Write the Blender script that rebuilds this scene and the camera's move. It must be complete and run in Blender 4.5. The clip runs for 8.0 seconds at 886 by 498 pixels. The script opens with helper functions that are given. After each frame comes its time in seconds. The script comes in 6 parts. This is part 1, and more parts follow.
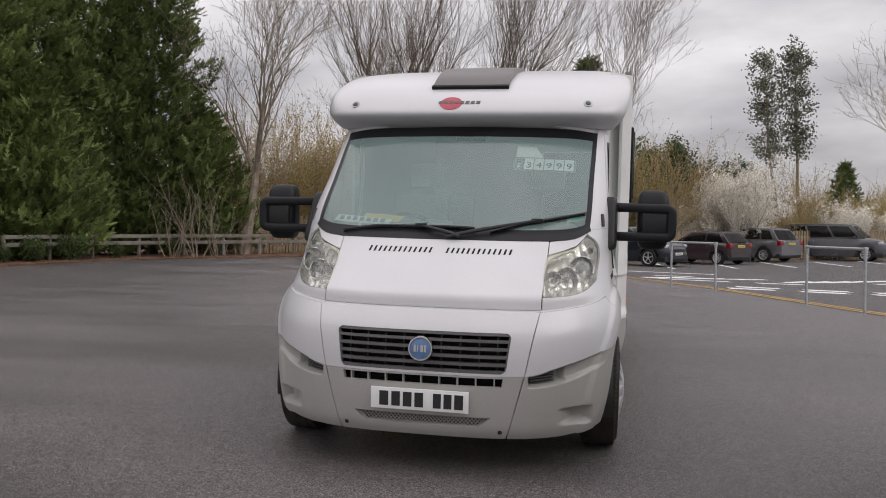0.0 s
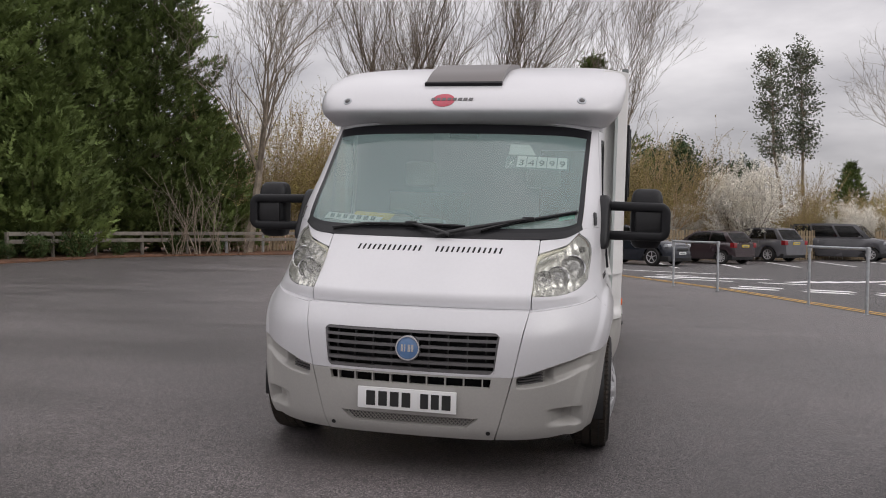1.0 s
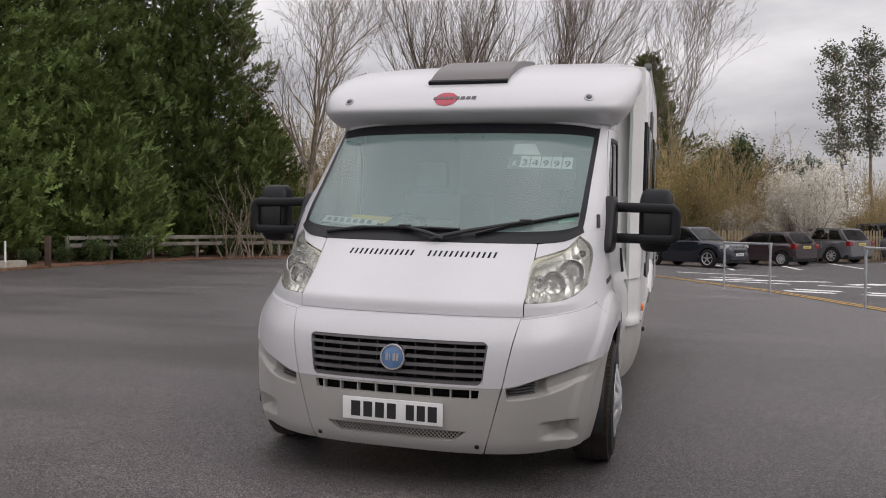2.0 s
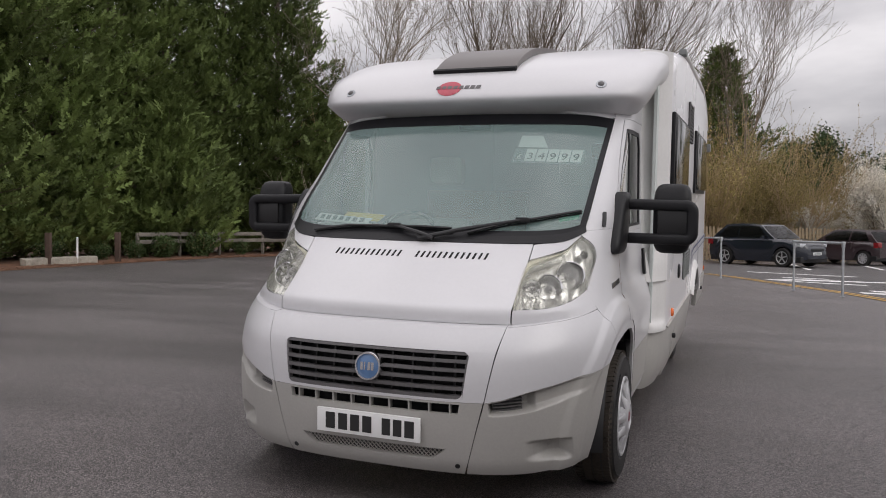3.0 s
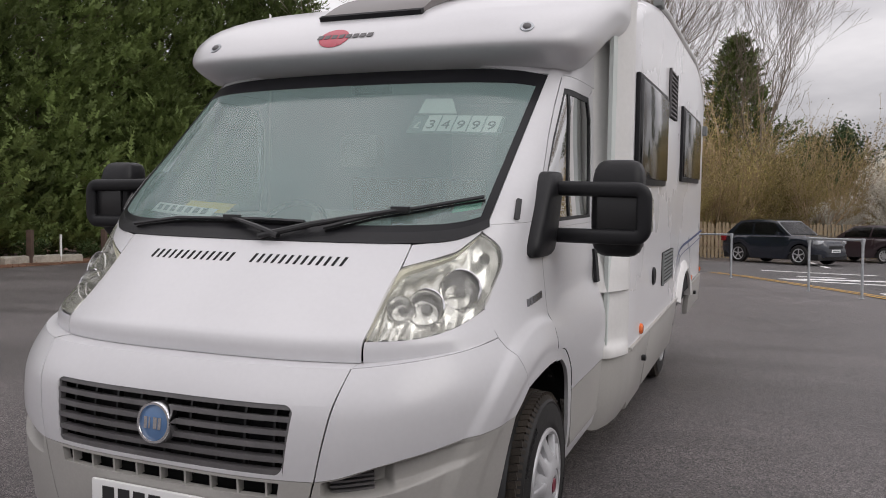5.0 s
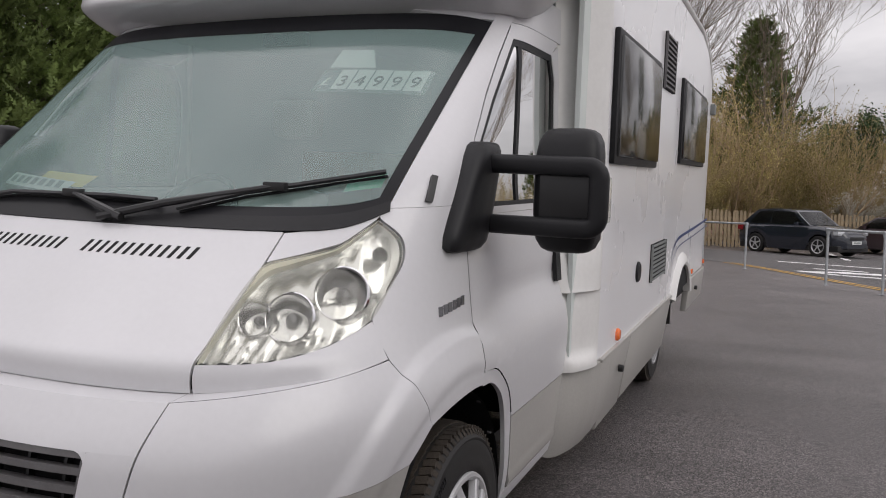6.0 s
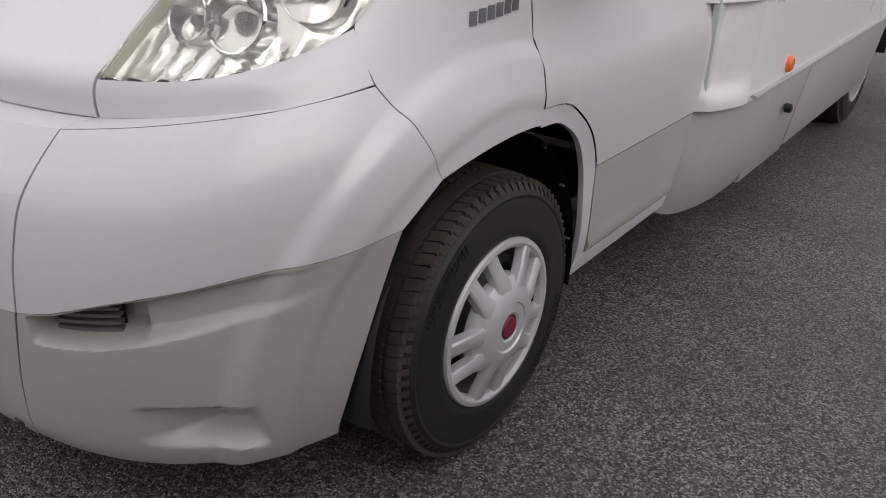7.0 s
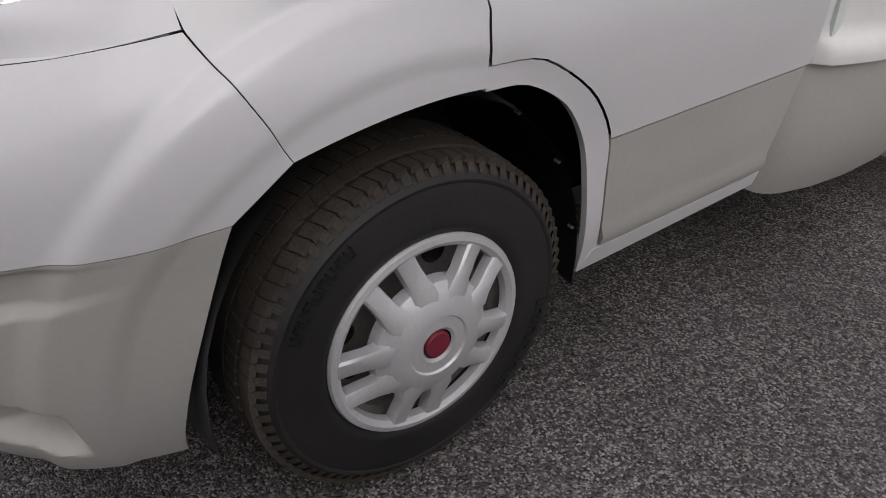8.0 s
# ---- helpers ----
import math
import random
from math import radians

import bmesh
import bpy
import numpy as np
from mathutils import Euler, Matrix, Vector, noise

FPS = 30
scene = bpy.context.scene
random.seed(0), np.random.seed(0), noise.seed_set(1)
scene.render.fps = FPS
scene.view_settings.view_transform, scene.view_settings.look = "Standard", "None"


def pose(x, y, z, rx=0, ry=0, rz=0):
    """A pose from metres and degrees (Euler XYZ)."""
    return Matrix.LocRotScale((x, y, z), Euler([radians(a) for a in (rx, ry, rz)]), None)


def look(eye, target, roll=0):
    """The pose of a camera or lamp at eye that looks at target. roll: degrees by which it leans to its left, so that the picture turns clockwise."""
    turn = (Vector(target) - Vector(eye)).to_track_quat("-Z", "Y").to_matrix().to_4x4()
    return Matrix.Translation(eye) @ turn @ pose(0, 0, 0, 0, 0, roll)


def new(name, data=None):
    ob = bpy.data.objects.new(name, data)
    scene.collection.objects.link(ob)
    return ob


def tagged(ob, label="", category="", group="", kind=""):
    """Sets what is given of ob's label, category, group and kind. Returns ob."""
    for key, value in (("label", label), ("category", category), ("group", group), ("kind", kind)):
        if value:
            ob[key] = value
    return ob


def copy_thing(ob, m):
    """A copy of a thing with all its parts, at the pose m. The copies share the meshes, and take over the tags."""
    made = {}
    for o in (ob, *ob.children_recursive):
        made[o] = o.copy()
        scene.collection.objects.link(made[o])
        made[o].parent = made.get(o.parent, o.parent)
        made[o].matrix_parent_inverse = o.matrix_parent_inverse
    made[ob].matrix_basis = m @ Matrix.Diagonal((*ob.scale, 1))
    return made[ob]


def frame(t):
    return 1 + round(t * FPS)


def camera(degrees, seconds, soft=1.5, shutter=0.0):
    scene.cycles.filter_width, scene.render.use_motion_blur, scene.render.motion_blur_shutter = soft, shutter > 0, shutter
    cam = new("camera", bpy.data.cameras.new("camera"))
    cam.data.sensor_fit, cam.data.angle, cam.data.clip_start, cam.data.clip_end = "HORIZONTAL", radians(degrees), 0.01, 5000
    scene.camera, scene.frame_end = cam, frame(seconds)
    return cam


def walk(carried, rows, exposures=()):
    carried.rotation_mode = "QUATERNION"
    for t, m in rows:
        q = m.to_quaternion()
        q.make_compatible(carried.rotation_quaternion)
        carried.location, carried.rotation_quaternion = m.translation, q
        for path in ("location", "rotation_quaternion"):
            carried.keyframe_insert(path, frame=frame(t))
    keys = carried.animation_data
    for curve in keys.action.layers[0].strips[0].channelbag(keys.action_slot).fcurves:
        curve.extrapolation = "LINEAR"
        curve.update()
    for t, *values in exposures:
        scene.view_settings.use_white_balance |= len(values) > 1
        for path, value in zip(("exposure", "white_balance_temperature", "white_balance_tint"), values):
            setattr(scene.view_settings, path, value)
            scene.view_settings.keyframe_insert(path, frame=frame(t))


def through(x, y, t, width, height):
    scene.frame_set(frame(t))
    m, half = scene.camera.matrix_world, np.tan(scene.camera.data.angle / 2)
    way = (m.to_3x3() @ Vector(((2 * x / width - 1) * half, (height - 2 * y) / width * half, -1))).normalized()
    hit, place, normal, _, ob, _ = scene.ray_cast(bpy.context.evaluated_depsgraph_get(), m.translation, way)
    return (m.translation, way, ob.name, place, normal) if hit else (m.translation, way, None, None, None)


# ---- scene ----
import functools

cam = camera(58.0, 8.0, soft=1.0)
PATH = [
    (0, (0.917, -4.028, 1.282), (0.522, -2.068, 1.23), 0.3),
    (0.5, (0.924, -4.007, 1.282), (0.523, -2.048, 1.228), 0.4),
    (1, (0.991, -3.957, 1.281), (0.584, -2.0, 1.225), 0.5),
    (1.5, (1.159, -3.852, 1.3), (0.733, -1.899, 1.246), 0.5),
    (2, (1.296, -3.701, 1.291), (0.748, -1.778, 1.239), 0.2),
    (2.2, (1.33, -3.625, 1.299), (0.725, -1.719, 1.243), 0.4),
    (3.3, (1.678, -3.117, 1.301), (0.951, -1.255, 1.244), 0.2),
    (3.5, (1.693, -3.017, 1.271), (0.969, -1.154, 1.219), 0.2),
    (4, (1.7, -2.665, 1.244), (0.959, -0.808, 1.191), 0.1),
    (4.5, (1.709, -2.323, 1.253), (0.962, -0.468, 1.192), 0.2),
    (4.7, (1.721, -2.157, 1.264), (0.974, -0.303, 1.202), 0.1),
    (5.8, (1.822, -1.413, 1.33), (1.02, 0.416, 1.232), 1.1),
    (6, (1.821, -1.2, 1.293), (1.025, 0.631, 1.18), 1.4),
    (6.5, (1.875, -0.835, 1.212), (0.981, 0.919, 0.861), 1.9),
    (7, (1.851, -0.491, 1.207), (0.757, 0.977, 0.402), 1.8),
    (7.5, (1.884, -0.152, 1.191), (0.658, 1.085, 0.207), 1.4),
    (8, (1.919, 0.201, 1.199), (0.558, 1.231, 0.156), 0.9),
]
walk(cam, [(t, look(eye, target, roll)) for t, eye, target, roll in PATH])

# ---- overcast sky and a weak, wide sun ----
world = bpy.data.worlds.new("overcast_sky")
scene.world = world
world.use_nodes = True
wn, wl = world.node_tree.nodes, world.node_tree.links
wn.clear()
w_out = wn.new("ShaderNodeOutputWorld")
w_bg = wn.new("ShaderNodeBackground")
w_sky = wn.new("ShaderNodeTexSky")
w_sky.sky_type = "NISHITA"
w_sky.sun_disc = False
w_sky.sun_elevation, w_sky.sun_rotation = radians(35), radians(110)
w_co = wn.new("ShaderNodeTexCoord")
w_sep = wn.new("ShaderNodeSeparateXYZ")
wl.new(w_co.outputs["Generated"], w_sep.inputs[0])
# overcast luminance: brighter towards the zenith
w_max = wn.new("ShaderNodeMath"); w_max.operation = "MAXIMUM"; w_max.inputs[1].default_value = 0.0
wl.new(w_sep.outputs["Z"], w_max.inputs[0])
w_grad = wn.new("ShaderNodeMath"); w_grad.operation = "MULTIPLY_ADD"
w_grad.inputs[1].default_value, w_grad.inputs[2].default_value = 1.20, 0.55
wl.new(w_max.outputs[0], w_grad.inputs[0])
w_map = wn.new("ShaderNodeMapping"); w_map.inputs["Scale"].default_value = (1.0, 1.0, 3.2)
wl.new(w_co.outputs["Generated"], w_map.inputs[0])
w_noise = wn.new("ShaderNodeTexNoise")
w_noise.inputs["Scale"].default_value, w_noise.inputs["Detail"].default_value = 2.6, 6.0
w_noise.inputs["Roughness"].default_value = 0.5
wl.new(w_map.outputs[0], w_noise.inputs["Vector"])
w_ramp = wn.new("ShaderNodeValToRGB")
w_ramp.color_ramp.elements[0].position, w_ramp.color_ramp.elements[1].position = 0.36, 0.64
w_ramp.color_ramp.elements[0].color = (0.64, 0.612, 0.65, 1)
w_ramp.color_ramp.elements[1].color = (1.32, 1.262, 1.29, 1)
wl.new(w_noise.outputs["Fac"], w_ramp.inputs[0])
w_cloud = wn.new("ShaderNodeVectorMath"); w_cloud.operation = "SCALE"
wl.new(w_ramp.outputs[0], w_cloud.inputs[0]); wl.new(w_grad.outputs[0], w_cloud.inputs["Scale"])
w_mul = wn.new("ShaderNodeVectorMath"); w_mul.operation = "SCALE"; w_mul.inputs["Scale"].default_value = 8.0
wl.new(w_cloud.outputs[0], w_mul.inputs[0])
w_mix = wn.new("ShaderNodeMix"); w_mix.data_type = "RGBA"; w_mix.inputs["Factor"].default_value = 0.93
wl.new(w_sky.outputs[0], w_mix.inputs["A"]); wl.new(w_mul.outputs[0], w_mix.inputs["B"])
wl.new(w_mix.outputs["Result"], w_bg.inputs["Color"])
w_bg.inputs["Strength"].default_value = 0.125
wl.new(w_bg.outputs[0], w_out.inputs[0])
sun_data = bpy.data.lights.new("sun", "SUN")
sun_data.energy, sun_data.angle, sun_data.color = 0.75, radians(40), (1.0, 0.97, 0.93)
sun = new("sun", sun_data)
sun.matrix_world = look((16, -6, 12), (0, 0, 0))
scene.view_settings.exposure = -0.20

# ---- materials ----
def mat(name, color, rough=0.5, metal=0.0, var=0.0, scale=4.0, fine=0.0, fine_scale=120.0, bump=0.0, coat=0.0,
        dark=None, emission=None, piece=0.0, spec=0.5, bump_scale=None):
    """A principled material: a base colour varied by coarse and fine noise, with relief."""
    m = bpy.data.materials.new(name)
    m.use_nodes = True
    nt = m.node_tree
    n, l = nt.nodes, nt.links
    b = n["Principled BSDF"]
    b.inputs["Roughness"].default_value = rough
    b.inputs["Metallic"].default_value = metal
    b.inputs["Coat Weight"].default_value = coat
    b.inputs["Coat Roughness"].default_value = 0.06
    b.inputs["Specular IOR Level"].default_value = spec
    b.inputs["Base Color"].default_value = (*color, 1)
    if var or fine or bump or piece:
        co = n.new("ShaderNodeTexCoord")
        big = n.new("ShaderNodeTexNoise")
        big.inputs["Scale"].default_value, big.inputs["Detail"].default_value = scale, 5
        l.new(co.outputs["Object"], big.inputs["Vector"])
        small = n.new("ShaderNodeTexNoise")
        small.inputs["Scale"].default_value, small.inputs["Detail"].default_value = fine_scale, 3
        l.new(co.outputs["Object"], small.inputs["Vector"])
        ramp = n.new("ShaderNodeValToRGB")
        ramp.color_ramp.elements[0].position, ramp.color_ramp.elements[1].position = 0.32, 0.68
        lo = dark or tuple(c * (1 - var) for c in color)
        hi = tuple(min(1, c * (1 + var * 0.6)) for c in color)
        ramp.color_ramp.elements[0].color, ramp.color_ramp.elements[1].color = (*lo, 1), (*hi, 1)
        l.new(big.outputs["Fac"], ramp.inputs[0])
        out = ramp.outputs[0]
        if fine:
            mr = n.new("ShaderNodeMapRange")
            mr.inputs["From Min"].default_value, mr.inputs["From Max"].default_value = 0.3, 0.7
            mr.inputs["To Min"].default_value, mr.inputs["To Max"].default_value = 1 - fine, 1 + fine
            l.new(small.outputs["Fac"], mr.inputs[0])
            sc = n.new("ShaderNodeVectorMath"); sc.operation = "SCALE"
            l.new(out, sc.inputs[0]); l.new(mr.outputs[0], sc.inputs["Scale"])
            out = sc.outputs[0]
        if piece:
            info = n.new("ShaderNodeObjectInfo")
            geo = n.new("ShaderNodeNewGeometry")
            add = n.new("ShaderNodeMath"); add.operation = "ADD"
            l.new(info.outputs["Random"], add.inputs[0]); l.new(geo.outputs["Random Per Island"], add.inputs[1])
            pr = n.new("ShaderNodeMapRange")
            pr.inputs["From Max"].default_value = 2.0
            pr.inputs["To Min"].default_value, pr.inputs["To Max"].default_value = 1 - piece, 1 + piece
            l.new(add.outputs[0], pr.inputs[0])
            sc = n.new("ShaderNodeVectorMath"); sc.operation = "SCALE"
            l.new(out, sc.inputs[0]); l.new(pr.outputs[0], sc.inputs["Scale"])
            out = sc.outputs[0]
        l.new(out, b.inputs["Base Color"])
        if bump:
            bp = n.new("ShaderNodeBump")
            bp.inputs["Strength"].default_value, bp.inputs["Distance"].default_value = bump, 0.004
            l.new(small.outputs["Fac"], bp.inputs["Height"])
            l.new(bp.outputs[0], b.inputs["Normal"])
        rr = n.new("ShaderNodeMapRange")
        rr.inputs["To Min"].default_value, rr.inputs["To Max"].default_value = max(0.02, rough - 0.08), min(1, rough + 0.08)
        l.new(big.outputs["Fac"], rr.inputs[0])
        l.new(rr.outputs[0], b.inputs["Roughness"])
    if emission:
        b.inputs["Emission Color"].default_value = (*emission, 1)
        b.inputs["Emission Strength"].default_value = 1.0
    return m


def glass(name, tint=(0.85, 0.93, 0.9), ior=1.5, rough=0.02):
    """Thin sheet glass: clear with a Fresnel reflection."""
    m = bpy.data.materials.new(name)
    m.use_nodes = True
    n, l = m.node_tree.nodes, m.node_tree.links
    n.clear()
    o = n.new("ShaderNodeOutputMaterial")
    t, g, f, x = n.new("ShaderNodeBsdfTransparent"), n.new("ShaderNodeBsdfGlossy"), n.new("ShaderNodeFresnel"), n.new("ShaderNodeMixShader")
    t.inputs[0].default_value = (*tint, 1)
    g.inputs["Roughness"].default_value = rough
    f.inputs[0].default_value = ior
    l.new(f.outputs[0], x.inputs[0]); l.new(t.outputs[0], x.inputs[1]); l.new(g.outputs[0], x.inputs[2])
    l.new(x.outputs[0], o.inputs[0])
    return m


def haze_and_sheen(m, amount, tint):
    """A pale diffuse film on a pane: haze on a lens, painted sky sheen on the windscreen."""
    n, l = m.node_tree.nodes, m.node_tree.links
    o = n["Material Output"]
    old = o.inputs[0].links[0].from_socket
    d, x, co, no, mr = n.new("ShaderNodeBsdfDiffuse"), n.new("ShaderNodeMixShader"), n.new("ShaderNodeTexCoord"), n.new("ShaderNodeTexNoise"), n.new("ShaderNodeMapRange")
    no.inputs["Scale"].default_value, no.inputs["Detail"].default_value = 2.0, 4
    mr.inputs["To Min"].default_value, mr.inputs["To Max"].default_value = amount * .7, amount * 1.3
    d.inputs[0].default_value = (*tint, 1)
    l.new(co.outputs["Object"], no.inputs["Vector"]); l.new(no.outputs["Fac"], mr.inputs[0]); l.new(mr.outputs[0], x.inputs[0])
    l.new(old, x.inputs[1]); l.new(d.outputs[0], x.inputs[2]); l.new(x.outputs[0], o.inputs[0])
    return m


def leafy(name, color, var=0.5, through=0.3, rough=0.6):
    """Foliage: each clump a little different, with some light let through."""
    m = mat(name, color, rough, var=var, scale=0.6, piece=0.45, spec=0.25)
    n, l = m.node_tree.nodes, m.node_tree.links
    b, o = n["Principled BSDF"], n["Material Output"]
    t, x = n.new("ShaderNodeBsdfTranslucent"), n.new("ShaderNodeMixShader")
    src = b.inputs["Base Color"].links[0].from_socket
    l.new(src, t.inputs["Color"])
    x.inputs[0].default_value = through
    l.new(b.outputs[0], x.inputs[1]); l.new(t.outputs[0], x.inputs[2]); l.new(x.outputs[0], o.inputs["Surface"])
    return m


WHITE = mat("white_paint", (0.605, 0.600, 0.615), 0.32, var=0.035, scale=1.6, fine=0.012, fine_scale=60, coat=0.35)
CREAM = mat("white_moulding", (0.74, 0.73, 0.715), 0.42, var=0.06, scale=2.2, fine=0.02, fine_scale=50, coat=0.1)
BODYWHITE = mat("white_body_sheet", (0.77, 0.765, 0.78), 0.28, var=0.03, scale=1.2, fine=0.01, coat=0.3)
GREY = mat("warm_grey_paint", (0.395, 0.383, 0.360), 0.42, var=0.07, scale=2.0, fine=0.03, fine_scale=90, coat=0.15)
BLACK = mat("black_plastic", (0.011, 0.011, 0.0125), 0.46, var=0.3, scale=9, fine=0.15, fine_scale=420, bump=0.12, spec=0.3)
SATIN = mat("satin_black", (0.014, 0.014, 0.015), 0.35, var=0.2, scale=6)
DARKGREY = mat("grille_grey_plastic", (0.115, 0.110, 0.112), 0.5, var=0.2, scale=8, fine=0.06)
VOID = mat("dark_cavity", (0.008, 0.008, 0.009), 0.9)
RUBBER = mat("tyre_rubber", (0.0125, 0.0115, 0.011), 0.62, var=0.35, scale=7, fine=0.25, fine_scale=260, bump=0.25)
TREAD = mat("dusty_tread_rubber", (0.042, 0.033, 0.025), 0.85, var=0.45, scale=9, fine=0.3, fine_scale=220, bump=0.3)
RIMSTEEL = mat("grey_steel_rim", (0.22, 0.21, 0.20), 0.55, metal=0.3, var=0.3, scale=12, fine=0.1)
SILVER = mat("silver_wheel_paint", (0.56, 0.56, 0.57), 0.36, metal=0.35, var=0.08, scale=9, fine=0.04)
REFLECTOR = mat("lamp_reflector", (0.82, 0.82, 0.80), 0.24, metal=0.8, var=0.06, scale=20)
CHROME = mat("chrome", (0.75, 0.75, 0.76), 0.08, metal=1.0, var=0.05, scale=10)
DARKCHROME = mat("dark_chrome", (0.20, 0.20, 0.21), 0.2, metal=0.9, var=0.1, scale=30)
STEEL = mat("galvanised_steel", (0.46, 0.48, 0.50), 0.45, metal=0.55, var=0.18, scale=14, fine=0.08, fine_scale=160)
FROST = haze_and_sheen(glass("lamp_lens_clear", (0.96, 0.96, 0.93), 1.45, 0.03), 0.13, (0.76, 0.75, 0.66))
# the pale green film paints extra sky reflection into the windscreen's colour
SCREEN = haze_and_sheen(glass("windscreen_glass", (0.62, 0.72, 0.68), 1.8, 0.09), 0.205, (0.56, 0.78, 0.75))
SIDEGLASS = glass("side_window_glass", (0.36, 0.43, 0.40), 1.7, 0.015)
ACRYLIC = mat("dark_tinted_acrylic", (0.02, 0.02, 0.02), 0.06, var=0.2, scale=3, spec=0.8)
FRIT = mat("black_screen_border", (0.010, 0.010, 0.012), 0.35, var=0.1, scale=5, spec=0.22)
SKYLIGHT = mat("smoked_skylight", (0.085, 0.070, 0.064), 0.35, var=0.15, scale=2, fine=0.06, coat=0.1)
CRIMSON = mat("crimson_badge", (0.20, 0.016, 0.035), 0.35, var=0.1, scale=30)
HAZE = mat("yellowed_lens_edge", (0.60, 0.58, 0.46), 0.3, var=0.15, scale=14)
ORANGE = mat("orange_lens", (0.85, 0.17, 0.03), 0.18, var=0.1, scale=30, coat=0.5)
RED = mat("red_badge", (0.42, 0.03, 0.06), 0.3, var=0.1, scale=20, coat=0.3)
BLUE = mat("blue_badge", (0.10, 0.19, 0.36), 0.25, var=0.1, scale=20, coat=0.4)
NAVY = mat("blue_stripe", (0.03, 0.05, 0.16), 0.4)
INK = mat("dark_lettering", (0.02, 0.02, 0.02), 0.5)
PLATE = mat("white_plate", (0.80, 0.80, 0.79), 0.35, var=0.02)
YELLOWPLATE = mat("yellow_plate", (0.75, 0.55, 0.05), 0.4, var=0.03)
CARD = mat("white_card", (0.78, 0.80, 0.79), 0.6, var=0.02)
GREYCARD = mat("grey_card", (0.20, 0.23, 0.23), 0.6, var=0.03)
GREENDISC = mat("green_sticker", (0.05, 0.42, 0.22), 0.5, var=0.05)
TRIMGREY = mat("cabin_grey_trim", (0.20, 0.21, 0.205), 0.7, var=0.1, fine=0.06)
SEATCLOTH = mat("beige_seat_cloth", (0.55, 0.53, 0.49), 0.85, var=0.12, fine=0.1, fine_scale=200)
CABINWOOD = mat("cabin_wood", (0.33, 0.20, 0.12), 0.45, var=0.2, scale=5)
CABINWHITE = mat("cabin_pale_lining", (0.62, 0.66, 0.64), 0.7, var=0.05)

# ---- small building tools ----
def part(name, bm, material, parent, label="", smooth=True):
    """Links a bmesh as one mesh object under a thing or a part."""
    me = bpy.data.meshes.new(name)
    bm.to_mesh(me)
    bm.free()
    for k in (material if isinstance(material, (list, tuple)) else [material]):
        me.materials.append(k)
    if smooth:
        for p in me.polygons:
            p.use_smooth = True
        me.set_sharp_from_angle(angle=radians(38))
    ob = new(name, me)
    ob.parent = parent
    return tagged(ob, label)


def empty(name, m, label, category, group="", kind=""):
    ob = new(name)
    ob.matrix_world = m
    return tagged(ob, label, category, group, kind)


def box(bm, x0, x1, y0, y1, z0, z1, bevel=0.0, m=None, mat_index=0):
    vs = [bm.verts.new(Vector((x, y, z))) for x in (x0, x1) for y in (y0, y1) for z in (z0, z1)]
    fs = [bm.faces.new([vs[i] for i in f]) for f in ((0, 1, 3, 2), (4, 6, 7, 5), (0, 4, 5, 1), (2, 3, 7, 6), (0, 2, 6, 4), (1, 5, 7, 3))]
    for f in fs:
        f.material_index = mat_index
    if bevel:
        es = list({e for f in fs for e in f.edges})
        r = bmesh.ops.bevel(bm, geom=es, offset=bevel, segments=2, affect="EDGES", profile=0.6)
        vs = list({v for f in r["faces"] for v in f.verts} | {v for v in vs if v.is_valid})
    if m is not None:
        bmesh.ops.transform(bm, matrix=m, verts=[v for v in vs if v.is_valid])
    return vs


def tube(bm, points, radius, sides=10, cap=True, flat=1.0):
    """A round bar along points; radius a number or one for each point."""
    rings = []
    pts = [Vector(p) for p in points]
    up = Vector((0, 0, 1))
    for i, p in enumerate(pts):
        d = (pts[min(i + 1, len(pts) - 1)] - pts[max(i - 1, 0)]).normalized()
        a = d.cross(up)
        if a.length < 0.05:
            a = d.cross(Vector((0, 1, 0)))
        a.normalize()
        b = a.cross(d).normalized()
        r = radius[i] if isinstance(radius, (list, tuple)) else radius
        rings.append([bm.verts.new(p + r * (math.cos(2 * math.pi * k / sides) * a + flat * math.sin(2 * math.pi * k / sides) * b)) for k in range(sides)])
    for r0, r1 in zip(rings, rings[1:]):
        for k in range(sides):
            bm.faces.new((r0[k], r0[(k + 1) % sides], r1[(k + 1) % sides], r1[k]))
    if cap:
        bm.faces.new(rings[0][::-1]); bm.faces.new(rings[-1])
    return rings


def lathe(bm, profile, axis_m, sides=48, mat_index=0):
    """Turns (radius, along) pairs round the local x axis of axis_m."""
    rings = []
    for r, x in profile:
        if r < 1e-5:
            rings.append([bm.verts.new(axis_m @ Vector((x, 0, 0)))])
        else:
            rings.append([bm.verts.new(axis_m @ Vector((x, r * math.cos(2 * math.pi * k / sides), r * math.sin(2 * math.pi * k / sides)))) for k in range(sides)])
    for a, b in zip(rings, rings[1:]):
        for k in range(sides):
            q = [a[k % len(a)], a[(k + 1) % len(a)], b[(k + 1) % len(b)], b[k % len(b)]]
            q = list(dict.fromkeys(q))
            if len(q) > 2:
                bm.faces.new(q).material_index = mat_index
    return rings


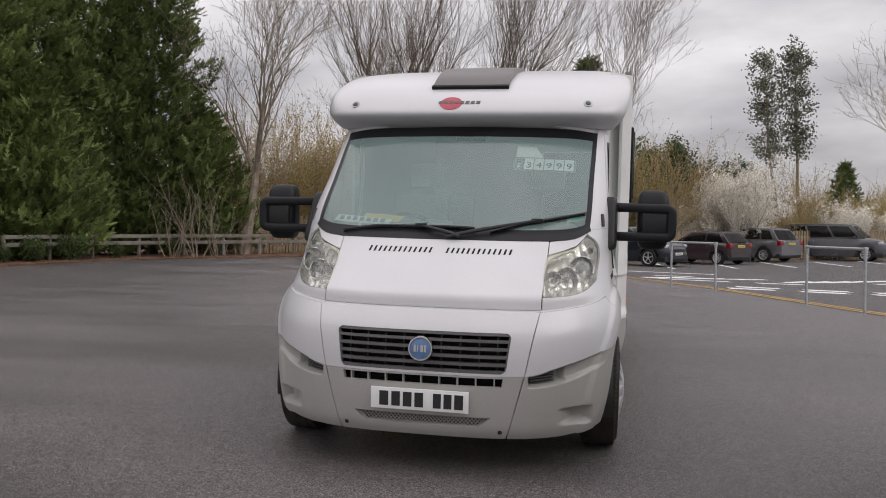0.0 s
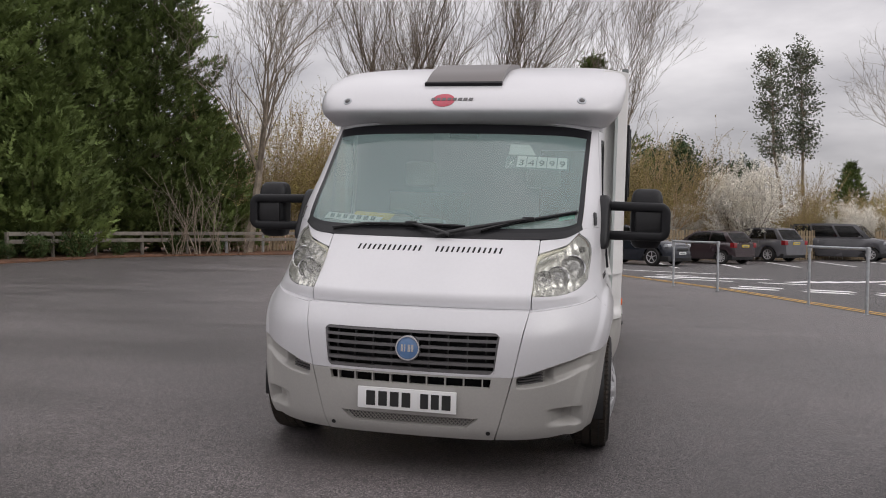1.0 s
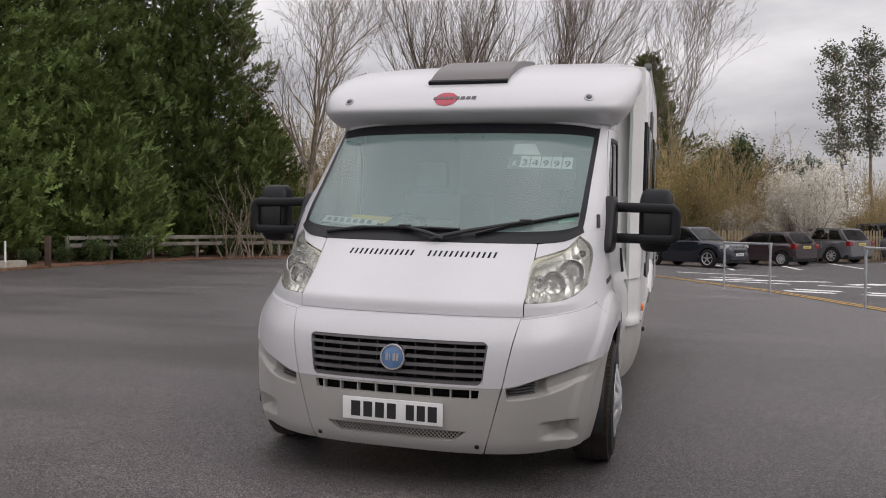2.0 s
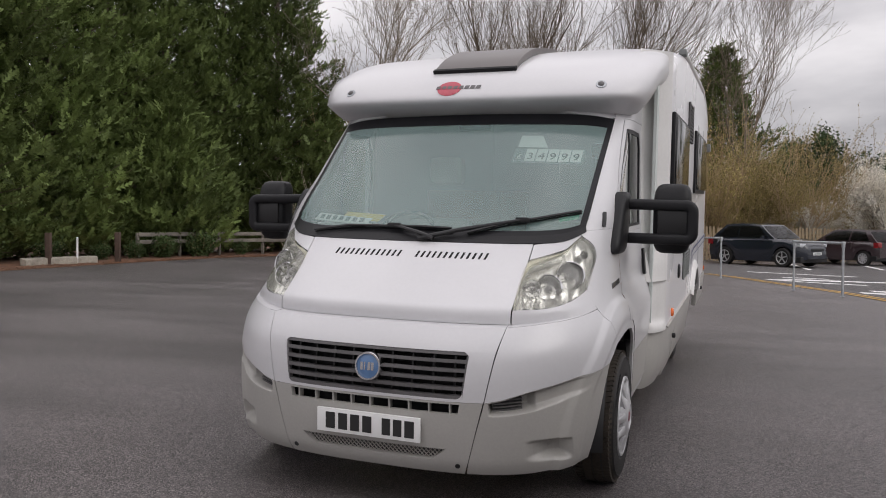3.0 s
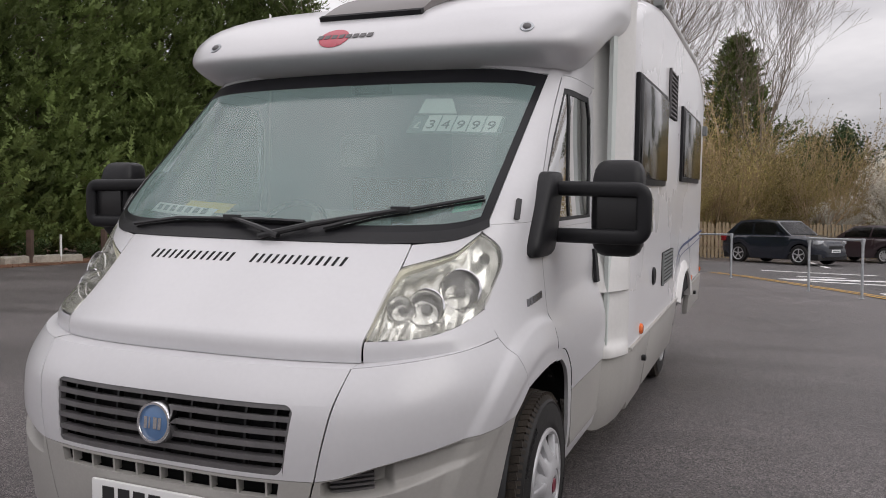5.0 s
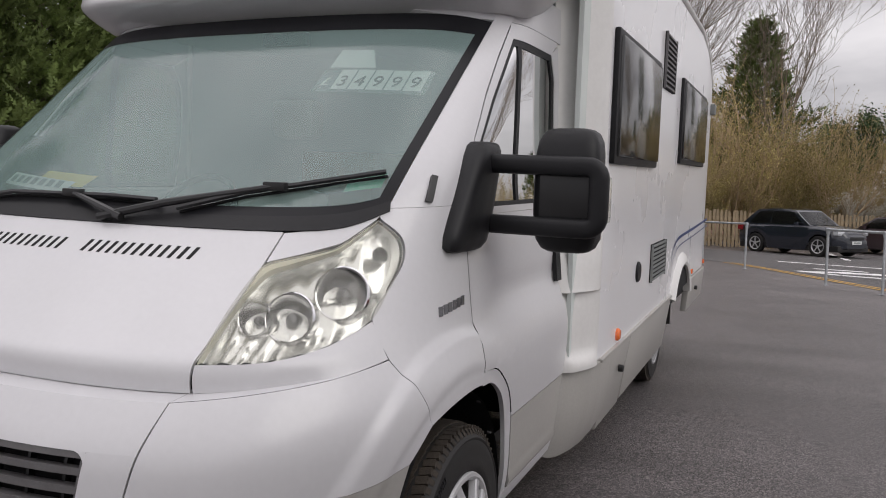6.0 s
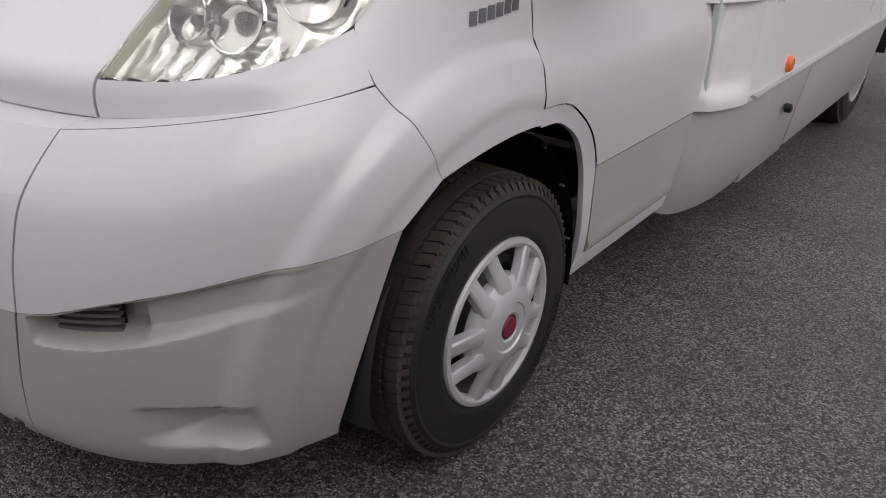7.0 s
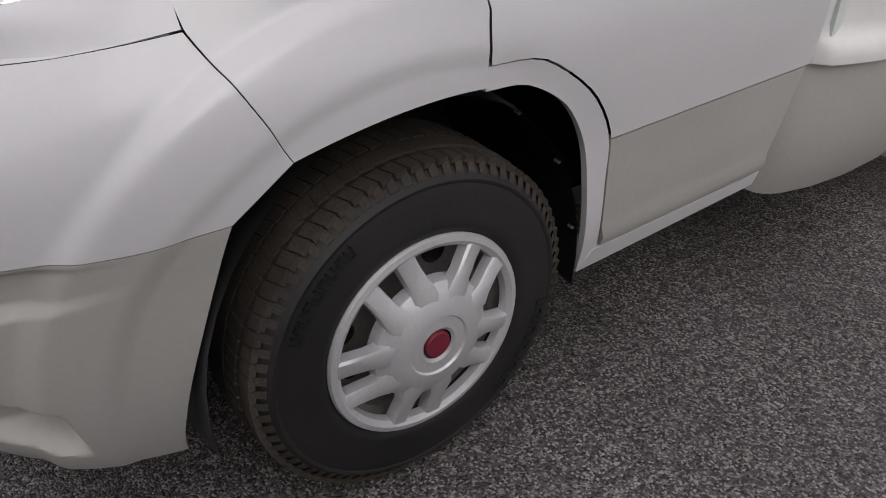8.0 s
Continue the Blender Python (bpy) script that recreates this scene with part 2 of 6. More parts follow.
def smooth_curve(pts):
    """A smooth curve through (x, y) pairs."""
    xs = np.array([p[0] for p in pts], float)
    ys = np.array([p[1] for p in pts], float)
    d = np.diff(ys) / np.diff(xs)
    m = np.r_[d[0], (d[:-1] + d[1:]) / 2, d[-1]]
    for i in range(1, len(d)):
        if d[i - 1] * d[i] <= 0:
            m[i] = 0

    def f(x):
        x = min(max(x, xs[0]), xs[-1])
        i = min(max(int(np.searchsorted(xs, x)) - 1, 0), len(d) - 1)
        h = xs[i + 1] - xs[i]
        u = (x - xs[i]) / h
        return float((2 * u**3 - 3 * u * u + 1) * ys[i] + (u**3 - 2 * u * u + u) * h * m[i] + (3 * u * u - 2 * u**3) * ys[i + 1] + (u**3 - u * u) * h * m[i + 1])
    return f


class Shell:
    """A rounded vehicle nose: at each height a plan curve from the front's middle round the corner to the side."""

    def __init__(self, nose, wide, shoulder, power):
        self.nose, self.wide, self.shoulder, self.power = (smooth_curve(p) for p in (nose, wide, shoulder, power))
        self.rows = {}

    def row(self, z):
        k = round(z, 4)
        if k not in self.rows:
            w, ys, yf, p = self.wide(k), self.shoulder(k), self.nose(k), self.power(k)
            th = np.linspace(0, math.pi / 2, 181)
            th = th - 0.28 * np.sin(4 * th) / 4
            xs = w * np.abs(np.sin(th)) ** (2 / p)
            yy = ys - (ys - yf) * np.abs(np.cos(th)) ** (2 / p)
            s = np.r_[0, np.cumsum(np.hypot(np.diff(xs), np.diff(yy)))]
            self.rows[k] = (s, xs, yy)
        return self.rows[k]

    def at(self, s, z):
        t, xs, yy = self.row(z)
        a = abs(s)
        if a > t[-1]:
            x, y = xs[-1], yy[-1] + a - t[-1]
        else:
            x, y = float(np.interp(a, t, xs)), float(np.interp(a, t, yy))
        return Vector((math.copysign(x, s), y, z))

    def normal(self, s, z, e=0.006):
        n = (self.at(s + e, z) - self.at(s - e, z)).cross(self.at(s, z + e) - self.at(s, z - e))
        return n.normalized()

    def sx(self, x, z):
        t, xs, yy = self.row(z)
        return math.copysign(float(np.interp(abs(x), xs, t)), x), z

    def sy(self, y, z):
        t, xs, yy = self.row(z)
        return (float(t[-1] + y - yy[-1]) if y > yy[-1] else float(np.interp(y, yy, t))), z


def spread(pts, n):
    """n + 1 points along a run of control points, evenly over its pieces."""
    k = len(pts) - 1
    out = []
    for i in range(n + 1):
        u = i / n * k
        j = min(int(u), k - 1)
        f = u - j
        out.append(tuple(pts[j][c] * (1 - f) + pts[j + 1][c] * f for c in (0, 1)))
    return out


def rounded(pts, per=4):
    """The control points with a smooth run between them."""
    out = []
    for i in range(len(pts) - 1):
        p0, p1, p2, p3 = pts[max(i - 1, 0)], pts[i], pts[i + 1], pts[min(i + 2, len(pts) - 1)]
        for j in range(per):
            u = j / per
            out.append(tuple(0.5 * (2 * p1[c] + (p2[c] - p0[c]) * u + (2 * p0[c] - 5 * p1[c] + 4 * p2[c] - p3[c]) * u * u + (3 * p1[c] - p0[c] - 3 * p2[c] + p3[c]) * u**3) for c in (0, 1)))
    return out + [pts[-1]]


def skin(bm, shell, low, high, na, nb, out=0.0, lip=0.012, gap=0.0012, side=1, shift=None, back=None, mat_index=0, lips=(1, 1, 1, 1), bow=0.0):
    """A panel on the shell, ruled between the runs low and high, its edges turned inwards so that joints show."""
    A, B = spread(low, na), spread(high, na)
    grid = []
    length = max(math.dist(low[0], low[-1]), math.dist(high[0], high[-1]), 0.02)
    depth = max(math.dist(A[na // 2], B[na // 2]), 0.02)
    ga, gb = gap / length, gap / depth
    rows_b = [gb + (1 - 2 * gb) * j / nb for j in range(nb + 1)]
    cols_a = [ga + (1 - 2 * ga) * i / na for i in range(na + 1)]
    A2, B2 = [], []
    for a in cols_a:
        u = a * na
        j = min(int(u), na - 1)
        f = u - j
        A2.append(tuple(A[j][c] * (1 - f) + A[j + 1][c] * f for c in (0, 1)))
        B2.append(tuple(B[j][c] * (1 - f) + B[j + 1][c] * f for c in (0, 1)))

    def place(i, j, inward):
        b = rows_b[j]
        s, z = (A2[i][c] * (1 - b) + B2[i][c] * b for c in (0, 1))
        z += bow * 4 * b * (1 - b) * max(0, 1 - cols_a[i] * 5)
        p = shell.at(s, z)
        n = shell.normal(s, z)
        d = out - inward
        if shift:
            d -= shift(p)
        if back:
            p.y += back(p)
        p = p + n * d
        p.x *= side
        return bm.verts.new(p)
    grid = [[place(i, j, 0) for j in range(nb + 1)] for i in range(na + 1)]

    def face(q):
        q = list(dict.fromkeys(q))
        if side < 0:
            q.reverse()
        f = bm.faces.new(q)
        f.material_index = mat_index
    for i in range(na):
        for j in range(nb):
            face((grid[i][j], grid[i + 1][j], grid[i + 1][j + 1], grid[i][j + 1]))
    if lip:
        if lips[0]:
            r = [place(i, 0, lip * lips[0]) for i in range(na + 1)]
            for i in range(na):
                face((grid[i + 1][0], grid[i][0], r[i], r[i + 1]))
        if lips[1]:
            r = [place(i, nb, lip * lips[1]) for i in range(na + 1)]
            for i in range(na):
                face((grid[i][nb], grid[i + 1][nb], r[i + 1], r[i]))
        if lips[2]:
            r = [place(0, j, lip * lips[2]) for j in range(nb + 1)]
            for j in range(nb):
                face((grid[0][j], grid[0][j + 1], r[j + 1], r[j]))
        if lips[3]:
            r = [place(na, j, lip * lips[3]) for j in range(nb + 1)]
            for j in range(nb):
                face((grid[na][j + 1], grid[na][j], r[j], r[j + 1]))
    return grid


# ---- the motorhome ----
VAN = Matrix.Translation((-0.022, 0.87, 0)) @ pose(0, 0, 0, 2.0, 0, 0) @ pose(0, 0, 0, 0, 1.2, 0) @ Matrix.Translation((0, -0.87, 0))
van = empty("motorhome", VAN, "white low-profile motorhome with grey lower bumper and skirts, parked on tarmac", "motorhome")
cab = Shell([(.18, .10), (.26, .05), (.36, .03), (.48, .02), (.62, .015), (.70, .02), (.78, .036), (.86, .085), (.93, .145), (1.0, .235), (1.1, .37), (1.18, .475), (1.26, .57), (1.5, .845), (1.95, 1.36), (2.05, 1.47)],
            [(.18, .93), (.29, .975), (.4, 1.0), (.6, 1.01), (.76, 1.02), (.85, 1.015), (.95, .985), (1.1, .965), (1.33, .945), (1.6, .935), (1.9, .93), (2.05, .925)],
            [(.18, .85), (.4, .95), (.76, 1.0), (.93, 1.076), (1.1, 1.12), (1.33, 1.12), (1.6, 1.42), (1.9, 1.76), (2.05, 1.9)],
            [(.18, 3), (1.0, 3), (1.33, 3.5), (1.9, 4), (2.05, 4)])
X, Y = cab.sx, cab.sy


def tuck(p):
    return 0.075 * max(0, min(1, (0.955 - p.z) / 0.080)) ** 1.15 * max(0, min(1, (.935 - abs(p.x)) / .12))


def shelf(bm, run, n, side=1):
    """The flat ledge on top of the bumper, running back under the bonnet."""
    a, b = [], []
    for s, z in spread(run, n):
        p = cab.at(s, z) 
        for lst, dy, dz in ((a, 0, 0), (b, .10, .004)):
            lst.append(bm.verts.new((side * p.x * (1 if dy == 0 else .985), p.y + dy, p.z + dz)))
    for i in range(n):
        q = (a[i], a[i + 1], b[i + 1], b[i])
        bm.faces.new(q if side > 0 else q[::-1])


WS_LOW = [X(-.826, 1.300), X(-.745, 1.266), X(-.60, 1.250), X(-.3, 1.243), X(0, 1.241), X(.3, 1.243), X(.60, 1.250), X(.745, 1.266), X(.826, 1.300)]
WS_TOP = [X(-.85, 1.905), X(-.74, 1.925), X(-.6, 1.935), X(-.3, 1.942), X(0, 1.945), X(.3, 1.942), X(.6, 1.935), X(.74, 1.925), X(.85, 1.905)]

WS_LOW, WS_TOP = rounded(WS_LOW), rounded(WS_TOP)


def screen_edge(f):
    return tuple(WS_LOW[-1][c] * (1 - f) + WS_TOP[-1][c] * f for c in (0, 1))


SEAM = [Y(.570, .936), Y(.588, .899), Y(.610, .860), Y(.636, .810), Y(.661, .757)]


def flare(p):
    """The raised band round the front wheel arch."""
    r = math.hypot(p.y - .876, p.z - .34)
    fade = max(0, min(1, (1.30 - p.y) / .28))
    u = max(0, min(1, (.635 - r) / .045))
    w = max(0, min(1, (.525 - r) / .035))
    return fade * (-.014 * u * u * (3 - 2 * u) + .006 * w * w * (3 - 2 * w))


# bonnet and the strips under the headlamps
bm = bmesh.new()
skin(bm, cab, [X(x, .886) for x in np.linspace(-.599, .599, 9)], [X(x, 1.234) for x in np.linspace(-.609, .609, 9)], 48, 30, back=tuck, lip=.012, lips=(.2, 1, 1, 1))
bonnet = part("bonnet", bm, WHITE, van, "white bonnet with two rows of air slots")
for k in range(13):
    for c in (-.235, .222):
        x = c + (k - 6) * .0298
        bm = bmesh.new()
        skin(bm, cab, [X(x - .008, 1.158), X(x + .003, 1.158)], [X(x - .001, 1.186), X(x + .010, 1.186)], 1, 2, out=.0012, lip=.003, gap=.0)
        part("air_slot", bm, VOID, bonnet)
for side in (1, -1):
    bm = bmesh.new()
    skin(bm, cab, rounded([X(.603, .886), X(.767, .900), X(.872, .915), Y(.568, .937)]), rounded([X(.603, .952), X(.744, .958), X(.83, .984), Y(.573, 1.028)]), 24, 6, side=side, back=tuck, lip=.012, lips=(.2, .5, 1, 1))
    part("lamp_under_panel", bm, WHITE, van)
    # wing: strip over the headlamp, the wing itself and the windscreen pillar
    bm = bmesh.new()
    skin(bm, cab, [X(.609, 1.160), X(.69, 1.184), X(.763, 1.211), X(.815, 1.272)], [X(.611, 1.232), X(.70, 1.243), X(.78, 1.262), X(.825, 1.298)], 14, 6, side=side, lips=(1, .4, 1, 0))
    skin(bm, cab, rounded(SEAM)[::-1] + rounded([SEAM[0], Y(.574, 1.03), Y(.652, 1.10), Y(.718, 1.168), Y(.734, 1.228), X(.819, 1.276), X(.828, 1.300)])[1:],
         [Y(.986, .789), Y(.990, .823), Y(1.000, .90), Y(1.0, .95), Y(1.0, 1.0), Y(1.0, 1.07), Y(1.0, 1.14), Y(1.0, 1.21), Y(1.0, 1.27), Y(1.0, 1.31)], 72, 36, side=side, lips=(1, 0, 1, 1), lip=.012, shift=flare, bow=.016)
    skin(bm, cab, [screen_edge(f) for f in (0, .1, .33, .59, .79, 1.0)] + [X(.85, 1.95)],
         [Y(1.0, 1.31), Y(1.02, 1.36), Y(1.10, 1.5), Y(1.235, 1.656), Y(1.355, 1.78), Y(1.48, 1.90), Y(1.54, 1.95)], 24, 8, side=side, lips=(0, 0, 1, 1))
    part("front_wing", bm, WHITE, van)

# bumper: white upper, grey lower, grille opening, slots and mesh
bumper = van


def band(bm, z0, z1, x0, x1, n, m, **k):
    """A strip between two heights; x0 and x1 are its ends at the lower and the upper height."""
    skin(bm, cab, [X(x, z0) for x in np.linspace(x0[0], x1[0], 7)], [X(x, z1) for x in np.linspace(x0[1], x1[1], 7)], n, m, gap=0, **k)


bm = bmesh.new()
band(bm, .782, .882, (-.575, -.597), (.575, .597), 40, 12, lips=(2, 0, 1, 1))
shelf(bm, [X(x, .882) for x in np.linspace(-.597, .597, 9)], 40)
band(bm, .560, .572, (-.531, -.534), (.531, .534), 40, 2, lips=(1, 2, 1, 1))
for sd in (-1, 1):
    a, b = ((-.534, -.575), (-.440, -.466)) if sd < 0 else ((.440, .466), (.534, .575))
    band(bm, .572, .782, a, b, 6, 12, lips=(0, 0, 2, 2))
for sd in (-1, 1):
    for z, w, up in ((.782, .466, -1), (.572, .440, 1)):
        for k in range(6):
            t0, t1 = math.pi / 2 * k / 6, math.pi / 2 * (k + 1) / 6
            h = .034
            f0, f1 = h * (1 - math.sin(t0)), h * (1 - math.cos(t0))
            g0, g1 = h * (1 - math.sin(t1)), h * (1 - math.cos(t1))
            q = [(w, z), (w - f0, z + up * f1), (w - g0, z + up * g1)]
            vs = [bm.verts.new(cab.at(*X(sd * a, b)) + cab.normal(*X(sd * a, b)) * .001) for a, b in q]
            bm.faces.new(vs)
bmesh.ops.recalc_face_normals(bm, faces=bm.faces)
bmesh.ops.remove_doubles(bm, verts=bm.verts, dist=.0004)
part("bumper_upper", bm, WHITE, bumper, "white painted bumper centre")
bm = bmesh.new()
band(bm, .222, .286, (-.440, -.462), (.440, .462), 40, 5, lips=(4, 2, 1, 1))
band(bm, .340, .503, (-.476, -.516), (.476, .516), 40, 8, lips=(2, 2, 1, 1))
band(bm, .549, .558, (-.527, -.530), (.527, .530), 40, 2, lips=(2, 1, 1, 1))
band(bm, .286, .340, (-.462, -.476), (-.300, -.365), 6, 4, lips=(0, 0, 1, 2))
band(bm, .286, .340, (.300, .365), (.462, .476), 6, 4, lips=(0, 0, 2, 1))
band(bm, .503, .549, (-.516, -.527), (-.420, -.428), 6, 4, lips=(0, 0, 1, 2))
band(bm, .503, .549, (.420, .428), (.516, .527), 6, 4, lips=(0, 0, 2, 1))
bmesh.ops.remove_doubles(bm, verts=bm.verts, dist=.0008)
part("bumper_lower", bm, GREY, bumper, "warm grey bumper centre")


def step(u):
    u = max(0, min(1, u))
    return u * u * (3 - 2 * u)


grey_edge = smooth_curve([(.50, .550), (.5345, .5595), (.60, .572), (.66, .592), (.71, .608), (.76, .622), (.87, .652), (1.0, .684)])


def louvre_z(x):
    return .574 + .35 * (grey_edge(x) - .574)


def dents(p):
    """The two hollows of the grey corner: the side intake with its long tail, and the fog lamp pocket."""
    x = abs(p.x)
    u = max(0, (x - .56) / .40)
    low, top = .500 + .112 * u * u, grey_edge(x) - .003
    a = step((p.z - low) / .022) * step((top - p.z) / .014) * step((x - .550) / .020) * step((.965 - x) / .10)
    a *= .085 * (1 - step((x - .732) / .022)) + step((x - .732) / .022) * (.030 * (1 - step((x - .742) / .24)) + .004)
    b = step((p.z - .286) / .030) * step((.392 - p.z) / .022) * step((x - .690) / .05) * step((.872 - x) / .020)
    return a + b * (.012 + .050 * step((x - .71) / .13)) + flare(p)


GREYLINE = [X(.5345, .5595), X(.60, .572), X(.66, .592), X(.71, .608), X(.76, .622), X(.87, .652), Y(.36, .664), Y(.45, .671), Y(.569, .684)]
for side in (1, -1):
    bm = bmesh.new()
    skin(bm, cab, GREYLINE, rounded([X(.5985, .8825), X(.70, .892), X(.80, .904), X(.872, .916), SEAM[0]])[:-1] + rounded(SEAM), 64, 26, side=side, lip=.02, lips=(1, .6, 1, 1), shift=flare)
    shelf(bm, [X(.5985, .8825), X(.70, .892), X(.80, .904), X(.872, .916), X(.925, .934)], 24, side)
    part("bumper_corner_upper", bm, WHITE, bumper)
    bm = bmesh.new()
    skin(bm, cab, [X(.447, .222), X(.55, .222), X(.64, .224), X(.72, .228), X(.78, .234), X(.83, .240), Y(.38, .247), Y(.457, .255)], GREYLINE, 168, 100, side=side, lip=.02, shift=dents)
    part("bumper_corner_lower", bm, GREY, bumper)

# dark inner shell behind the joints
bm = bmesh.new()
skin(bm, cab, [X(x, .30) for x in np.linspace(-.86, .86, 9)], [X(x, 1.20) for x in np.linspace(-.86, .86, 9)], 40, 40, out=-.095, lip=0, gap=0)
part("inner_shell", bm, VOID, van)

# grille: frame, bars and uprights
bm = bmesh.new()
for sd in (-1, 1):
    band(bm, .572, .785, (sd * .446 - .012, sd * .468 - .012), (sd * .446 + .012, sd * .468 + .012), 2, 10, out=-.006, lip=.02)
band(bm, .768, .786, (-.466, -.468), (.466, .468), 32, 2, out=-.003, lip=.025)
band(bm, .570, .588, (-.444, -.446), (.444, .446), 32, 2, out=-.003, lip=.025)
grille = part("grille", bm, DARKGREY, bumper, "dark grey plastic grille with flat bars")
for i in range(4):
    z = .618 + i * .0405
    x1 = .446 + .020 * i / 4
    bm = bmesh.new()
    band(bm, z - .0075, z + .0085, (-x1, -x1), (x1, x1), 32, 2, out=-.004, lip=.03)
    part("grille_bar", bm, DARKGREY, grille)
for k in range(9):
    x = -.40 + k * .1
    bm = bmesh.new()
    band(bm, .58, .775, (x - .004, x - .004), (x + .004, x + .004), 1, 8, out=-.03, lip=.02)
    part("grille_upright", bm, SATIN, grille)
for k in range(9):
    x = -.384 + k * .096
    bm = bmesh.new()
    band(bm, .503, .549, (x - .0035, x - .0035), (x + .0035, x + .0035), 1, 3, out=-.008, lip=.03)
    part("slot_divider", bm, GREY, bumper)
bm = bmesh.new()
for k in range(36):
    x = -.36 + k * .0206
    for d in (-1, 1):
        band(bm, .284, .342, (x - .0022 - d * .026, x - .0022 + d * .026), (x + .0022 - d * .026, x + .0022 + d * .026), 1, 3, out=-.014 + .001 * d, lip=.004)
part("mesh_grille", bm, GREY, bumper, "grey diamond mesh air intake")


def dial(bm, s, z, r, out, thick, n=40, dome=0.0, mat_index=0, shell=None):
    """A round button lying on the shell."""
    sh = shell or cab
    p, nn = sh.at(s, z), sh.normal(s, z)
    q = nn.to_track_quat("X", "Z").to_matrix().to_4x4()
    m = Matrix.Translation(p + nn * out) @ q
    lathe(bm, [(r, -thick), (r, 0), (r * .96, thick * .25), (r * .6, thick * .25 + dome * .8), (0, thick * .25 + dome)], m, n, mat_index)
    return m


bm = bmesh.new()
p0, n0 = cab.at(0, .690), cab.normal(0, .690)
mb = Matrix.Translation(p0 + n0 * .012) @ n0.to_track_quat("X", "Z").to_matrix().to_4x4()
lathe(bm, [(.066, -.03), (.066, .004), (.063, .010), (.056, .010), (.053, .005), (.053, 0)], mb, 48)
badge = part("badge", bm, CHROME, bumper, "round chrome ringed blue badge")
bm = bmesh.new()
lathe(bm, [(.053, .002), (.035, .008), (0, .010)], mb, 48)
part("badge_disc", bm, BLUE, badge)
for k, w in enumerate((.012, .006, .014, .012)):
    bm = bmesh.new()
    box(bm, .0085, .0115, -.034 + k * .018, -.034 + k * .018 + w, -.018, .018, m=mb)
    part("badge_bar", bm, CHROME, badge)

# number plate with plain bars
bm = bmesh.new()
box(bm, -.262, .258, .002, .016, .366, .478, .004)
plate = part("number_plate", bm, PLATE, bumper, "white number plate with dark bars")
for x, w in ((-.215, .052), (-.150, .050), (-.088, .050), (-.026, .050), (.072, .045), (.128, .045), (.184, .050)):
    bm = bmesh.new()
    box(bm, x, x + w * .92, .000, .003, .384, .460)
    part("plate_bar", bm, INK, plate)

# windscreen, its black border, cowl
def between(u, v, f):
    return [tuple(a[c] * (1 - f) + b[c] * f for c in (0, 1)) for a, b in zip(u, v)]


bm = bmesh.new()
skin(bm, cab, WS_LOW, WS_TOP, 48, 30, lip=.004, out=.001)
windscreen = part("windscreen", bm, SCREEN, van, "large raked windscreen reflecting a grey sky")
windscreen.visible_shadow = False
bm = bmesh.new()
skin(bm, cab, WS_LOW, between(WS_LOW, WS_TOP, .065), 48, 3, out=.0025, lip=0, gap=0)
skin(bm, cab, between(WS_LOW, WS_TOP, .905), WS_TOP, 48, 3, out=.0025, lip=0, gap=0)
for sd in (0, 1):
    L0, T0 = (WS_LOW[-1], WS_TOP[-1]) if sd else (WS_LOW[0], WS_TOP[0])
    k = -.034 if sd else .034
    inner = [(L0[0] + k, L0[1]), (T0[0] + k, T0[1])]
    a, b = ([inner[0], L0], [inner[1], T0]) if sd else ([L0, inner[0]], [T0, inner[1]])
    skin(bm, cab, a, b, 3, 30, out=.0025, lip=0, gap=0)
part("screen_border", bm, FRIT, windscreen)
bm = bmesh.new()
COWL = rounded([X(-.835, 1.292), X(-.75, 1.248), X(-.60, 1.234), X(-.3, 1.231), X(0, 1.230), X(.3, 1.231), X(.60, 1.234), X(.75, 1.248), X(.835, 1.292)])
skin(bm, cab, COWL, between(WS_LOW, WS_TOP, .03), 48, 3, out=.004, lip=.02, gap=0)
part("cowl", bm, BLACK, van, "black plastic scuttle panel under the windscreen")

